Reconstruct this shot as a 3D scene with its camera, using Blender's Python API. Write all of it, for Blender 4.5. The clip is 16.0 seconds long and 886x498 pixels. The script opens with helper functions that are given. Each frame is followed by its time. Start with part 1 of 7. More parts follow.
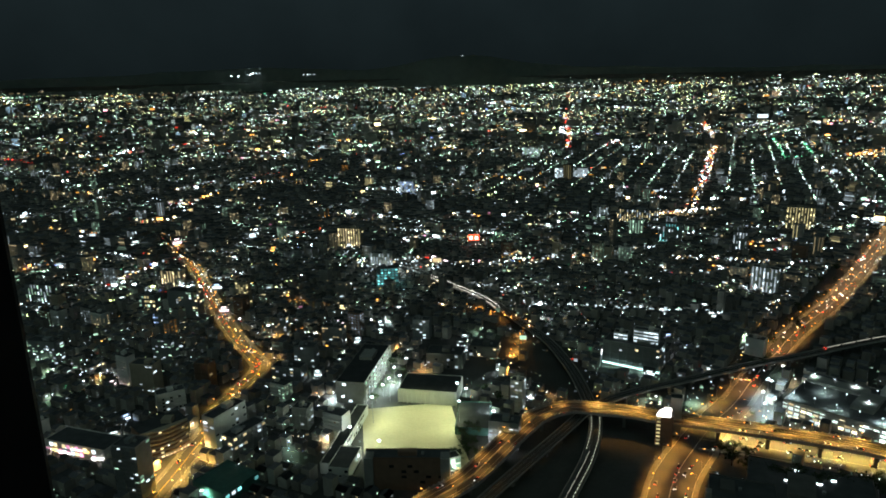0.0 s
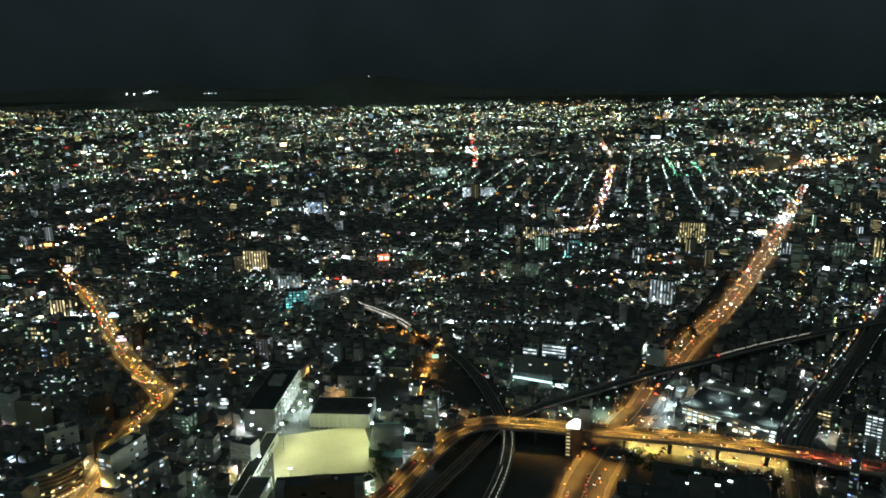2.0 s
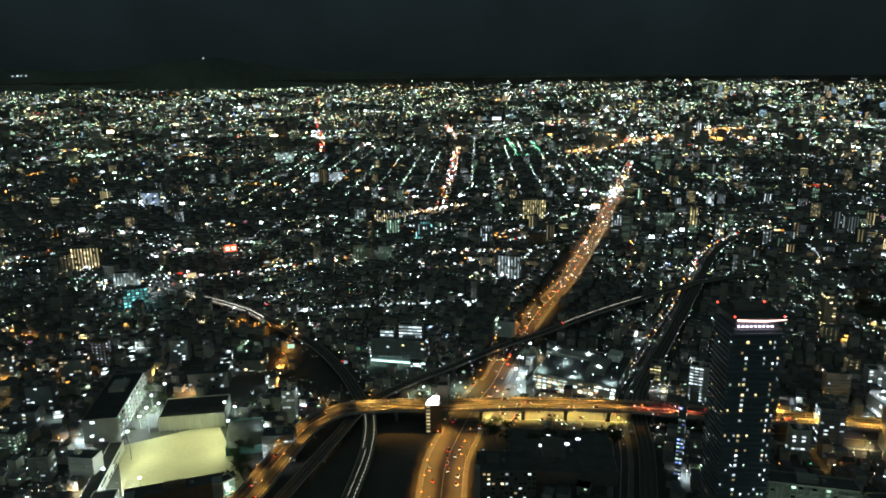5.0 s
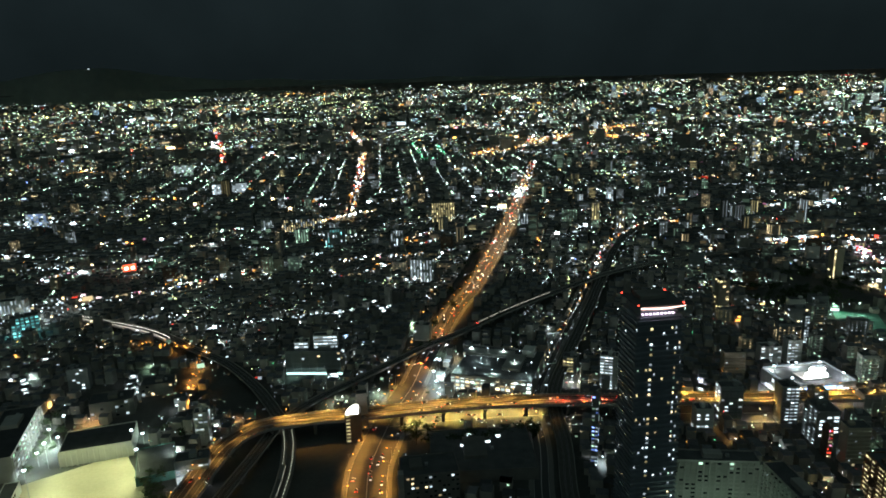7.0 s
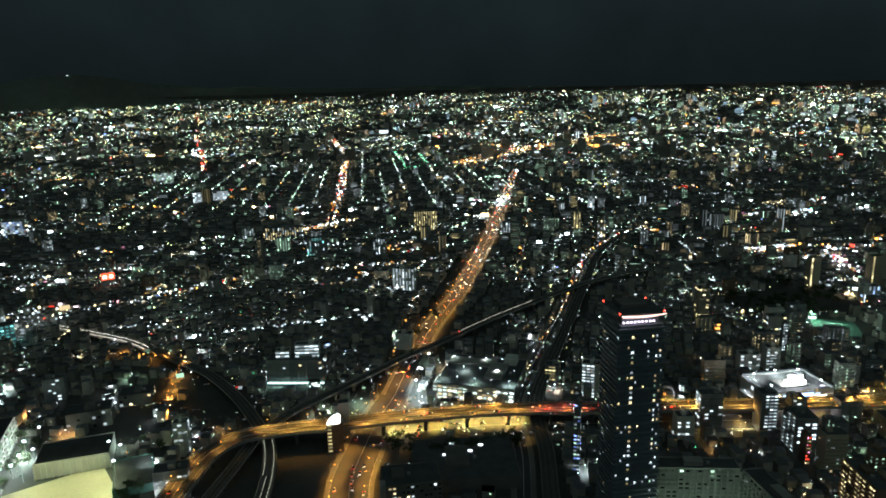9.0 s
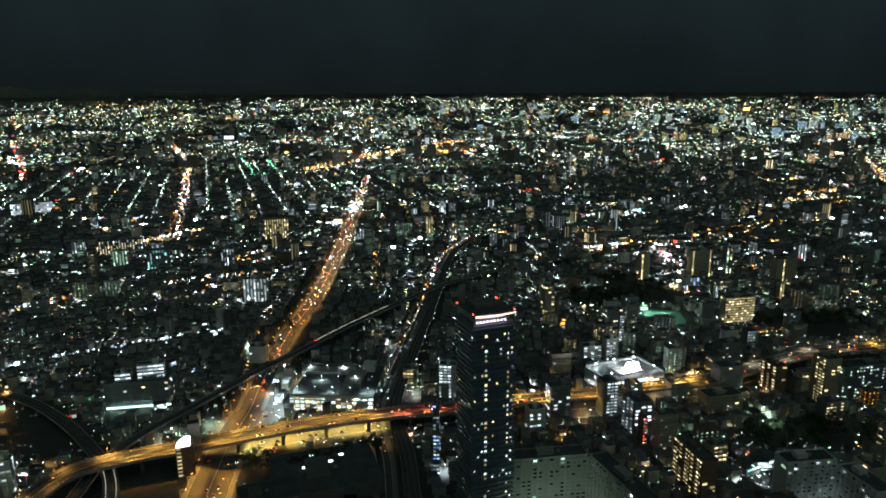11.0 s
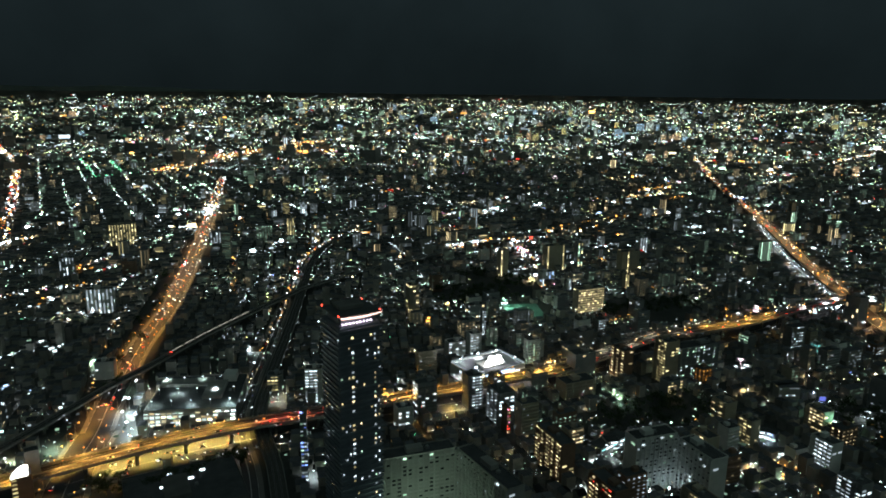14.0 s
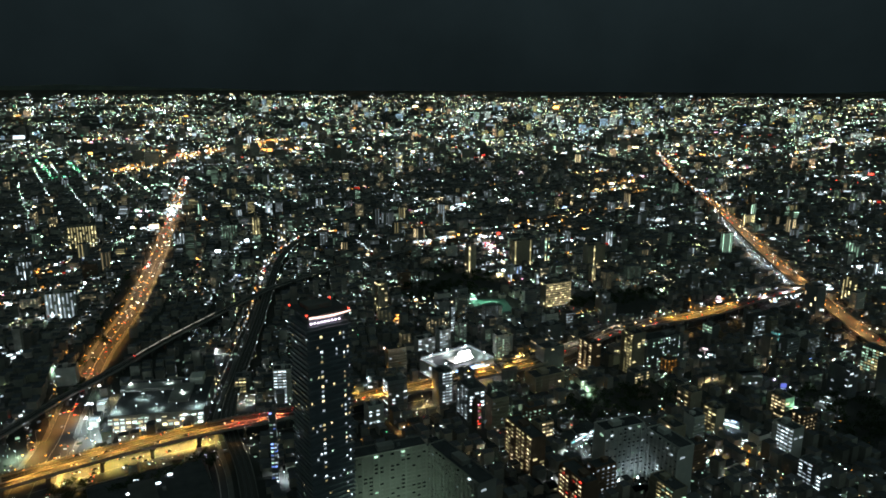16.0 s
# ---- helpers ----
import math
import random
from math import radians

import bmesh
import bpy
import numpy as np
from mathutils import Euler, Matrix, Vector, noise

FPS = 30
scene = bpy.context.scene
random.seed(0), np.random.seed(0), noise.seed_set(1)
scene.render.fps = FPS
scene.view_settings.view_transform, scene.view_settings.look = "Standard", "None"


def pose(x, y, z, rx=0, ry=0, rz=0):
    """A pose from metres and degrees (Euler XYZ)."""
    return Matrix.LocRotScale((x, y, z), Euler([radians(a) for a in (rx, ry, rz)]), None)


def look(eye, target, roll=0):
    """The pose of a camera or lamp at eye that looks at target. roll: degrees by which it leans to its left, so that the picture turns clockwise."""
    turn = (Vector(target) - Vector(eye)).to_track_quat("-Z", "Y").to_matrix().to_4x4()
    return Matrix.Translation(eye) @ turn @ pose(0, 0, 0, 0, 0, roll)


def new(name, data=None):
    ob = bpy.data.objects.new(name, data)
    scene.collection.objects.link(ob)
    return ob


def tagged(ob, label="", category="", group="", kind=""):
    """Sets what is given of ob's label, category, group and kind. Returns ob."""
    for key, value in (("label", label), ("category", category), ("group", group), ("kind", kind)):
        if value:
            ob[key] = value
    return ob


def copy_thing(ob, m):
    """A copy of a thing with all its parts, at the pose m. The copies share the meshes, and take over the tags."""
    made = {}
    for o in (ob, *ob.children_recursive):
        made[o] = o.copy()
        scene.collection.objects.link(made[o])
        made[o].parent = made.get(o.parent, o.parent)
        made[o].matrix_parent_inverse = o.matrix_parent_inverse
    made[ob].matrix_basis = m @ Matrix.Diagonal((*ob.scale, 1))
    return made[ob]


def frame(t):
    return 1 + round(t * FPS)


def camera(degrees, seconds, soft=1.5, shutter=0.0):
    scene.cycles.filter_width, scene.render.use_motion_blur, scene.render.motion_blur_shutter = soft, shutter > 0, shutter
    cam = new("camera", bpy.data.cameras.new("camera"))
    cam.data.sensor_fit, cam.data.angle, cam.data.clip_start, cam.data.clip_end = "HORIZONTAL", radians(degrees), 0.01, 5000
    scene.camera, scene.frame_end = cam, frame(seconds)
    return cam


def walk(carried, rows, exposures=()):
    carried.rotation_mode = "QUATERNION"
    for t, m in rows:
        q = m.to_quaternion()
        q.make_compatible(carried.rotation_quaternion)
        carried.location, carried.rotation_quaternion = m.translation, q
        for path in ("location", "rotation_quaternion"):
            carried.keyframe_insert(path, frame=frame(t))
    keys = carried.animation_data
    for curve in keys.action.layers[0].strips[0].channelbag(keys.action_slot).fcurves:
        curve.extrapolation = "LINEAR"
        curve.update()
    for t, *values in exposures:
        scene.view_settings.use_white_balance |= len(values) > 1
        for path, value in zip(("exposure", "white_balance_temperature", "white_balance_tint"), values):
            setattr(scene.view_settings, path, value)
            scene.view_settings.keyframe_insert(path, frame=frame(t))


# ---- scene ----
cam = camera(65.64, 16.0, soft=1.75)
EYE = 288.0
PATH = [
    (0.0, pose(-0.011, -0.007, EYE, 75.54, 1.24, 0.28)),
    (0.5, pose(-0.038, -0.024, EYE, 75.91, 0.76, -1.52)),
    (1.0, pose(-0.055, -0.036, EYE, 77.36, 0.63, -3.48)),
    (1.5, pose(-0.046, -0.030, EYE, 77.76, 0.65, -4.79)),
    (2.0, pose(-0.046, -0.030, EYE, 77.06, 0.64, -7.28)),
    (2.5, pose(-0.046, -0.030, EYE, 76.46, 0.56, -9.85)),
    (3.0, pose(-0.046, -0.030, EYE, 76.09, 0.47, -11.89)),
    (3.5, pose(-0.046, -0.030, EYE, 75.87, 0.48, -13.98)),
    (4.0, pose(-0.046, -0.030, EYE, 75.76, 0.56, -15.94)),
    (4.5, pose(-0.046, -0.030, EYE, 75.67, 0.59, -17.93)),
    (5.0, pose(-0.046, -0.030, EYE, 75.57, 0.56, -19.89)),
    (7.3, pose(-0.046, -0.030, EYE, 75.83, 1.81, -28.05)),
    (7.5, pose(-0.046, -0.030, EYE, 75.86, 1.61, -27.54)),
    (8.0, pose(-0.046, -0.030, EYE, 76.02, 1.15, -26.23)),
    (8.5, pose(-0.046, -0.030, EYE, 76.29, 0.80, -26.41)),
    (9.0, pose(-0.046, -0.030, EYE, 76.49, 1.37, -29.23)),
    (9.5, pose(-0.046, -0.030, EYE, 76.42, 1.19, -33.38)),
    (9.7, pose(-0.046, -0.030, EYE, 76.47, 0.96, -34.92)),
    (11.8, pose(-0.046, -0.030, EYE, 76.87, 0.45, -44.08)),
    (12.0, pose(-0.046, -0.030, EYE, 76.88, 0.47, -44.78)),
    (12.5, pose(-0.046, -0.030, EYE, 76.93, 0.36, -46.66)),
    (13.0, pose(-0.046, -0.030, EYE, 76.95, 0.18, -48.68)),
    (13.5, pose(-0.046, -0.030, EYE, 76.83, -0.03, -50.44)),
    (14.0, pose(-0.046, -0.030, EYE, 76.84, -0.64, -52.83)),
    (14.5, pose(-0.046, -0.030, EYE, 76.83, -1.25, -52.01)),
    (15.0, pose(-0.046, -0.030, EYE, 76.83, -0.72, -50.42)),
    (15.5, pose(-0.046, -0.030, EYE, 76.74, -0.14, -52.62)),
    (16.0, pose(-0.046, -0.030, EYE, 76.59, -0.27, -55.68)),
]
walk(cam, PATH)

# ---- night sky and its faint city glow ----
world = bpy.data.worlds.new("night_sky")
scene.world = world
world.use_nodes = True
wn, wl = world.node_tree.nodes, world.node_tree.links
wn.clear()
w_co = wn.new("ShaderNodeTexCoord")
w_sep = wn.new("ShaderNodeSeparateXYZ")
w_ramp = wn.new("ShaderNodeValToRGB")
w_bg = wn.new("ShaderNodeBackground")
w_out = wn.new("ShaderNodeOutputWorld")
w_ramp.color_ramp.elements[0].position, w_ramp.color_ramp.elements[0].color = 0.0, (0.0062, 0.0102, 0.0112, 1)
w_ramp.color_ramp.elements[1].position, w_ramp.color_ramp.elements[1].color = 0.16, (0.0108, 0.0178, 0.0200, 1)
w_bg.inputs["Strength"].default_value = 1.0
wl.new(w_co.outputs["Generated"], w_sep.inputs[0])
wl.new(w_sep.outputs["Z"], w_ramp.inputs[0])
w_cloud, w_amount, w_tint = wn.new("ShaderNodeTexNoise"), wn.new("ShaderNodeMapRange"), wn.new("ShaderNodeVectorMath")
w_cloud.inputs["Scale"].default_value, w_cloud.inputs["Detail"].default_value = 7.0, 5.0
w_amount.inputs["From Min"].default_value, w_amount.inputs["From Max"].default_value = 0.3, 0.75
w_amount.inputs["To Min"].default_value, w_amount.inputs["To Max"].default_value = 0.86, 1.22
w_tint.operation = "SCALE"
wl.new(w_co.outputs["Generated"], w_cloud.inputs["Vector"])
wl.new(w_cloud.outputs["Fac"], w_amount.inputs["Value"])
wl.new(w_ramp.outputs[0], w_tint.inputs[0])
wl.new(w_amount.outputs[0], w_tint.inputs["Scale"])
wl.new(w_tint.outputs[0], w_bg.inputs["Color"])
wl.new(w_bg.outputs[0], w_out.inputs[0])

# added fill light with no seen source: very faint and wide, lifts the roofs
sky_fill_data = bpy.data.lights.new("sky_fill", "SUN")
sky_fill_data.energy, sky_fill_data.angle, sky_fill_data.color = 0.20, radians(110), (0.66, 1.0, 0.88)
sky_fill = new("sky_fill", sky_fill_data)
sky_fill.rotation_euler = (radians(38), 0, radians(-20))

# ---- the lie of the land: flat to FLAT metres, then drawn in and raised to fit the camera's view ----
FLAT, RIM = 2600.0, 2250.0


def land(p):
    """Rows of x, y, height over the plain -> places, those beyond FLAT shrunk towards the camera's eye."""
    p = np.asarray(p, dtype=float).copy()
    far = np.hypot(p[:, 0], p[:, 1])
    s = np.where(far > FLAT, (FLAT + RIM * (1 - np.exp(-np.maximum(far - FLAT, 0) / RIM))) / np.maximum(far, 1), 1.0)
    p[:, 0] *= s
    p[:, 1] *= s
    p[:, 2] = EYE - (EYE - p[:, 2]) * s
    return p


# ---- materials ----
def surface(name, colour, rough=0.8, vary=0.35, scale=0.25, bump=0.3, metal=0.0, island=0.0, each=0.0):
    m = bpy.data.materials.new(name)
    m.use_nodes = True
    n, l = m.node_tree.nodes, m.node_tree.links
    b = n["Principled BSDF"]
    b.inputs["Roughness"].default_value, b.inputs["Metallic"].default_value = rough, metal
    co = n.new("ShaderNodeTexCoord")
    big, fine = n.new("ShaderNodeTexNoise"), n.new("ShaderNodeTexNoise")
    big.inputs["Scale"].default_value, fine.inputs["Scale"].default_value = scale, scale * 14
    big.inputs["Detail"].default_value = 6
    for t in (big, fine):
        l.new(co.outputs["Object"], t.inputs["Vector"])
    mix = n.new("ShaderNodeMath")
    mix.operation = "MULTIPLY_ADD"
    l.new(fine.outputs["Fac"], mix.inputs[0])
    mix.inputs[1].default_value = 0.4
    l.new(big.outputs["Fac"], mix.inputs[2])
    rng = n.new("ShaderNodeMapRange")
    rng.inputs["From Min"].default_value, rng.inputs["From Max"].default_value = 0.3, 1.1
    rng.inputs["To Min"].default_value, rng.inputs["To Max"].default_value = 1 - vary, 1 + vary
    l.new(mix.outputs[0], rng.inputs["Value"])
    value = rng.outputs[0]
    for amount, node, sock in ((island, "ShaderNodeNewGeometry", "Random Per Island"), (each, "ShaderNodeObjectInfo", "Random")):
        if amount:
            src, r2, mul = n.new(node), n.new("ShaderNodeMapRange"), n.new("ShaderNodeMath")
            r2.inputs["To Min"].default_value, r2.inputs["To Max"].default_value = 1 - amount, 1 + amount
            mul.operation = "MULTIPLY"
            l.new(src.outputs[sock], r2.inputs["Value"])
            l.new(r2.outputs[0], mul.inputs[0])
            l.new(value, mul.inputs[1])
            value = mul.outputs[0]
    tint = n.new("ShaderNodeVectorMath")
    tint.operation = "SCALE"
    tint.inputs[0].default_value = colour
    l.new(value, tint.inputs["Scale"])
    l.new(tint.outputs[0], b.inputs["Base Color"])
    if bump:
        bp = n.new("ShaderNodeBump")
        bp.inputs["Strength"].default_value, bp.inputs["Distance"].default_value = bump, 0.05
        l.new(fine.outputs["Fac"], bp.inputs["Height"])
        l.new(bp.outputs[0], b.inputs["Normal"])
    return m


def glow(name, colour, strength, island=0.0, each=0.0, lights=False):
    """Something that gives off light. lights: it is large and near enough to light its surroundings."""
    m = bpy.data.materials.new(name)
    m.use_nodes = True
    n, l = m.node_tree.nodes, m.node_tree.links
    n.clear()
    out, e = n.new("ShaderNodeOutputMaterial"), n.new("ShaderNodeEmission")
    e.inputs["Color"].default_value = (*colour, 1)
    e.inputs["Strength"].default_value = strength
    l.new(e.outputs[0], out.inputs[0])
    if island or each:
        src = n.new("ShaderNodeNewGeometry" if island else "ShaderNodeObjectInfo")
        pw, mul = n.new("ShaderNodeMath"), n.new("ShaderNodeMath")
        pw.operation, mul.operation = "POWER", "MULTIPLY_ADD"
        l.new(src.outputs["Random Per Island" if island else "Random"], pw.inputs[0])
        pw.inputs[1].default_value = 5.0 if island else 2.0
        l.new(pw.outputs[0], mul.inputs[0])
        mul.inputs[1].default_value = strength * (island or each)
        mul.inputs[2].default_value = strength * (0.21 if island else 0.3)
        l.new(mul.outputs[0], e.inputs["Strength"])
    if not lights:
        m.cycles.emission_sampling = "NONE"
    return m


ASPHALT = surface("asphalt", (0.055, 0.055, 0.056), 0.75, 0.35, 0.06, 0.4)
GROUND = surface("city_ground", (0.06, 0.06, 0.055), 0.9, 0.5, 0.02, 0.3)
PAVING = surface("paving", (0.16, 0.155, 0.145), 0.85, 0.3, 0.3)
CONCRETE = surface("concrete", (0.30, 0.29, 0.27), 0.85, 0.3, 0.12, 0.3, each=0.12)
DARK_CONCRETE = surface("stained_concrete", (0.14, 0.135, 0.125), 0.9, 0.4, 0.1, 0.4, each=0.15)
RENDER_WHITE = surface("white_render", (0.62, 0.61, 0.57), 0.8, 0.18, 0.15, 0.2, each=0.12)
TILE_BEIGE = surface("beige_tile", (0.42, 0.36, 0.27), 0.6, 0.2, 0.2, 0.2, each=0.15)
TILE_BROWN = surface("brown_tile", (0.20, 0.125, 0.085), 0.6, 0.25, 0.2, 0.2, each=0.15)
TILE_GREY = surface("grey_tile", (0.24, 0.25, 0.25), 0.6, 0.25, 0.2, 0.2, each=0.2)
ROOFING = surface("flat_roofing", (0.07, 0.072, 0.075), 0.9, 0.5, 0.12, 0.4, each=0.3)
HOUSE_WALL = surface("house_wall", (0.30, 0.28, 0.25), 0.85, 0.25, 0.2, 0.2, island=0.45)
HOUSE_ROOF = surface("roof_tiles", (0.09, 0.092, 0.10), 0.7, 0.4, 0.4, 0.4, island=0.6)
STEEL = surface("galvanised_steel", (0.35, 0.36, 0.36), 0.45, 0.2, 0.5, 0.1, metal=0.7)
DARK_STEEL = surface("dark_steel", (0.012, 0.012, 0.013), 0.8, 0.3, 0.5, 0.1)
TOWER_CLADDING = surface("dark_tower_cladding", (0.15, 0.17, 0.20), 0.5, 0.3, 0.2, 0.2, each=0.15)
GLASS_DARK = surface("dark_window_glass", (0.02, 0.024, 0.028), 0.08, 0.2, 0.5, 0.0)
SAND = surface("sand_playing_field", (0.50, 0.44, 0.31), 0.95, 0.22, 0.03, 0.2)
GREEN_ROOF = surface("green_metal_roof", (0.06, 0.16, 0.13), 0.5, 0.3, 0.2, 0.2)
BALLAST = surface("track_ballast", (0.09, 0.082, 0.075), 0.95, 0.4, 0.3, 0.6)
LEAF = surface("foliage", (0.035, 0.055, 0.02), 0.8, 0.5, 0.5, 0.5, island=0.6)
BARK = surface("bark", (0.08, 0.06, 0.045), 0.9, 0.4, 1.0, 0.5)
PAINT_WHITE = surface("road_paint", (0.48, 0.48, 0.46), 0.7, 0.25, 0.5, 0.1)
PAINT_YELLOW = surface("yellow_road_paint", (0.55, 0.36, 0.07), 0.7, 0.25, 0.5, 0.1)
HILL = surface("far_hill", (0.10, 0.12, 0.11), 1.0, 0.4, 0.002, 0.0)

C_COOL, C_GREENISH, C_WARM, C_SODIUM = (0.75, 0.92, 1.01), (0.60, 1.0, 0.72), (1.0, 0.80, 0.44), (1.0, 0.44, 0.085)
C_RED, C_BLUE, C_GREEN, C_PINK, C_YELLOW = (1.0, 0.07, 0.04), (0.22, 0.36, 1.0), (0.15, 1.0, 0.45), (1.0, 0.40, 0.62), (1.0, 0.86, 0.42)
DOT = {k: glow("lamps_" + k, c, s * 0.86, island=3.0) for k, c, s in (
    ("cool", C_COOL, 4.9), ("greenish", C_GREENISH, 4.1), ("warm", C_WARM, 3.9), ("sodium", C_SODIUM, 3.8),
    ("red", C_RED, 2.6), ("blue", C_BLUE, 2.2), ("green", C_GREEN, 1.8), ("pink", C_PINK, 2.2), ("lime", (0.86, 1.0, 0.42), 3.8))}
LIT = {k: glow("lit_" + k, c, s, each=2.2) for k, c, s in (
    ("cool", C_COOL, 1.12), ("greenish", C_GREENISH, 0.83), ("warm", C_WARM, 1.12), ("yellow", C_YELLOW, 0.83),
    ("sodium", C_SODIUM, 1.20), ("red", C_RED, 1.80), ("blue", C_BLUE, 1.35), ("teal", (0.25, 0.85, 0.85), 1.20), ("pink", C_PINK, 1.80))}
FACADE = {k: glow("room_light_" + k, c, s, island=2.0) for k, c, s in (("cool", C_COOL, 0.8), ("greenish", C_GREENISH, 0.7), ("warm", C_WARM, 0.8), ("sodium", C_SODIUM, 0.8))}
LANDING = {k: glow("landing_light_" + k, c, s, island=1.2) for k, c, s in (("cool", C_COOL, 1.8), ("greenish", C_GREENISH, 1.7), ("warm", C_WARM, 2.55), ("yellow", C_YELLOW, 1.87), ("sodium", C_SODIUM, 2.21), ("teal", (0.25, 0.85, 0.85), 1.87), ("blue", (0.4, 0.6, 1.0), 1.70))}
BRIGHT = {k: glow("bright_" + k, c, s) for k, c, s in (
    ("cool", C_COOL, 7.0), ("warm", C_WARM, 6.0), ("sodium", C_SODIUM, 6.0), ("red", C_RED, 5.0), ("greenish", C_GREENISH, 5.0), ("blue", C_BLUE, 5.0))}


# ---- building helpers ----
def mesh_of(name, bm, *mats):
    me = bpy.data.meshes.new(name)
    bm.to_mesh(me)
    bm.free()
    for m in mats:
        me.materials.append(m)
    return me


def part(name, bm, material, parent, label="", at=None):
    ob = new(name, bm if isinstance(bm, bpy.types.Mesh) else mesh_of(name, bm, material))
    ob.parent = parent
    if at is not None:
        ob.matrix_local = at
    return tagged(ob, label)


def thing(name, at, label, category, group="", kind=""):
    ob = new(name)
    ob.empty_display_size = 1
    ob.matrix_world = at
    return tagged(ob, label, category, group, kind)


def box(bm, x0, x1, y0, y1, z0, z1, bevel=0.0):
    r = bmesh.ops.create_cube(bm, size=1, matrix=Matrix.Translation(((x0 + x1) / 2, (y0 + y1) / 2, (z0 + z1) / 2)) @ Matrix.Diagonal((x1 - x0, y1 - y0, z1 - z0, 1)))
    if bevel:
        edges = {e for v in r["verts"] for e in v.link_edges}
        bmesh.ops.bevel(bm, geom=list(edges), offset=bevel, segments=1, affect="EDGES")


def boxed(*a, bevel=0.0):
    bm = bmesh.new()
    box(bm, *a, bevel=bevel)
    return bm


def tube(bm, x, y, z0, z1, r0, r1=None, sides=8):
    bmesh.ops.create_cone(bm, cap_ends=True, segments=sides, radius1=r0, radius2=r0 if r1 is None else r1, depth=z1 - z0, matrix=Matrix.Translation((x, y, (z0 + z1) / 2)))


def smooth(pts, step=12.0):
    """A curve through the points of a plan line, in even short steps."""
    p = [Vector((*q, 0)[:3]) for q in pts]
    p = [p[0] * 2 - p[1]] + p + [p[-1] * 2 - p[-2]]
    out = []
    for i in range(1, len(p) - 2):
        a, b, c, d = p[i - 1:i + 3]
        n = max(1, int((c - b).length / step))
        for k in range(n):
            t = k / n
            out.append(0.5 * ((2 * b) + (c - a) * t + (2 * a - 5 * b + 4 * c - d) * t * t + (3 * b - a - 3 * c + d) * t ** 3))
    out.append(p[-2])
    return out


def sides_of(line):
    res = []
    for i, q in enumerate(line):
        t = line[min(i + 1, len(line) - 1)] - line[max(i - 1, 0)]
        t.z = 0
        t.normalize()
        res.append(Vector((t.y, -t.x, 0)))
    return res


def sweep(line, profile, closed=True):
    """A profile of (to the right, up) carried along a plan line."""
    nrm = sides_of(line)
    rows = np.array([[(q.x + s.x * o, q.y + s.y * o, q.z + h) for o, h in profile] for q, s in zip(line, nrm)])
    n, m = rows.shape[:2]
    v = land(rows.reshape(-1, 3))
    faces = [(i * m + j, i * m + (j + 1) % m, (i + 1) * m + (j + 1) % m, (i + 1) * m + j) for i in range(n - 1) for j in range(m if closed else m - 1)]
    if closed:
        faces += [tuple(range(m))[::-1], tuple(range((n - 1) * m, n * m))]
    bm = bmesh.new()
    vs = [bm.verts.new(c) for c in v]
    for f in faces:
        bm.faces.new([vs[k] for k in f])
    bmesh.ops.recalc_face_normals(bm, faces=bm.faces)
    return bm


def strip(line, o0, o1, z):
    bm = sweep(line, [(o0, z), (o1, z)], closed=False)
    for f in bm.faces:
        if f.normal.z < 0:
            f.normal_flip()
    return bm


def along(line, gap, start=0.0):
    """Places and headings every gap metres along a line."""
    res, want, gone = [], start, 0.0
    for a, b in zip(line, line[1:]):
        n = (b - a).length
        while want <= gone + n and n > 0:
            res.append((a.lerp(b, (want - gone) / n), (b - a).normalized()))
            want += gap
        gone += n
    return res


def near_line(xy, line, reach):
    """Which of the places xy lie within reach of a line."""
    hit = np.zeros(len(xy), bool)
    for a, b in zip(line, line[1:]):
        a2, ab = np.array(a[:2]), np.array((b - a)[:2])
        t = np.clip(((xy - a2) @ ab) / max(ab @ ab, 1e-9), 0, 1)
        hit |= np.hypot(*(xy - a2 - t[:, None] * ab).T) < reach
    return hit


def lamp_light(x, y, z, colour, watts, cone=150, size=0.4, blend=0.9):
    d = bpy.data.lights.new("lamp_light", "SPOT")
    d.color, d.energy, d.spot_size, d.spot_blend, d.shadow_soft_size = colour, watts, radians(cone), blend, size
    ob = new("lamp_light", d)
    ob.location = (x, y, z)
    return ob


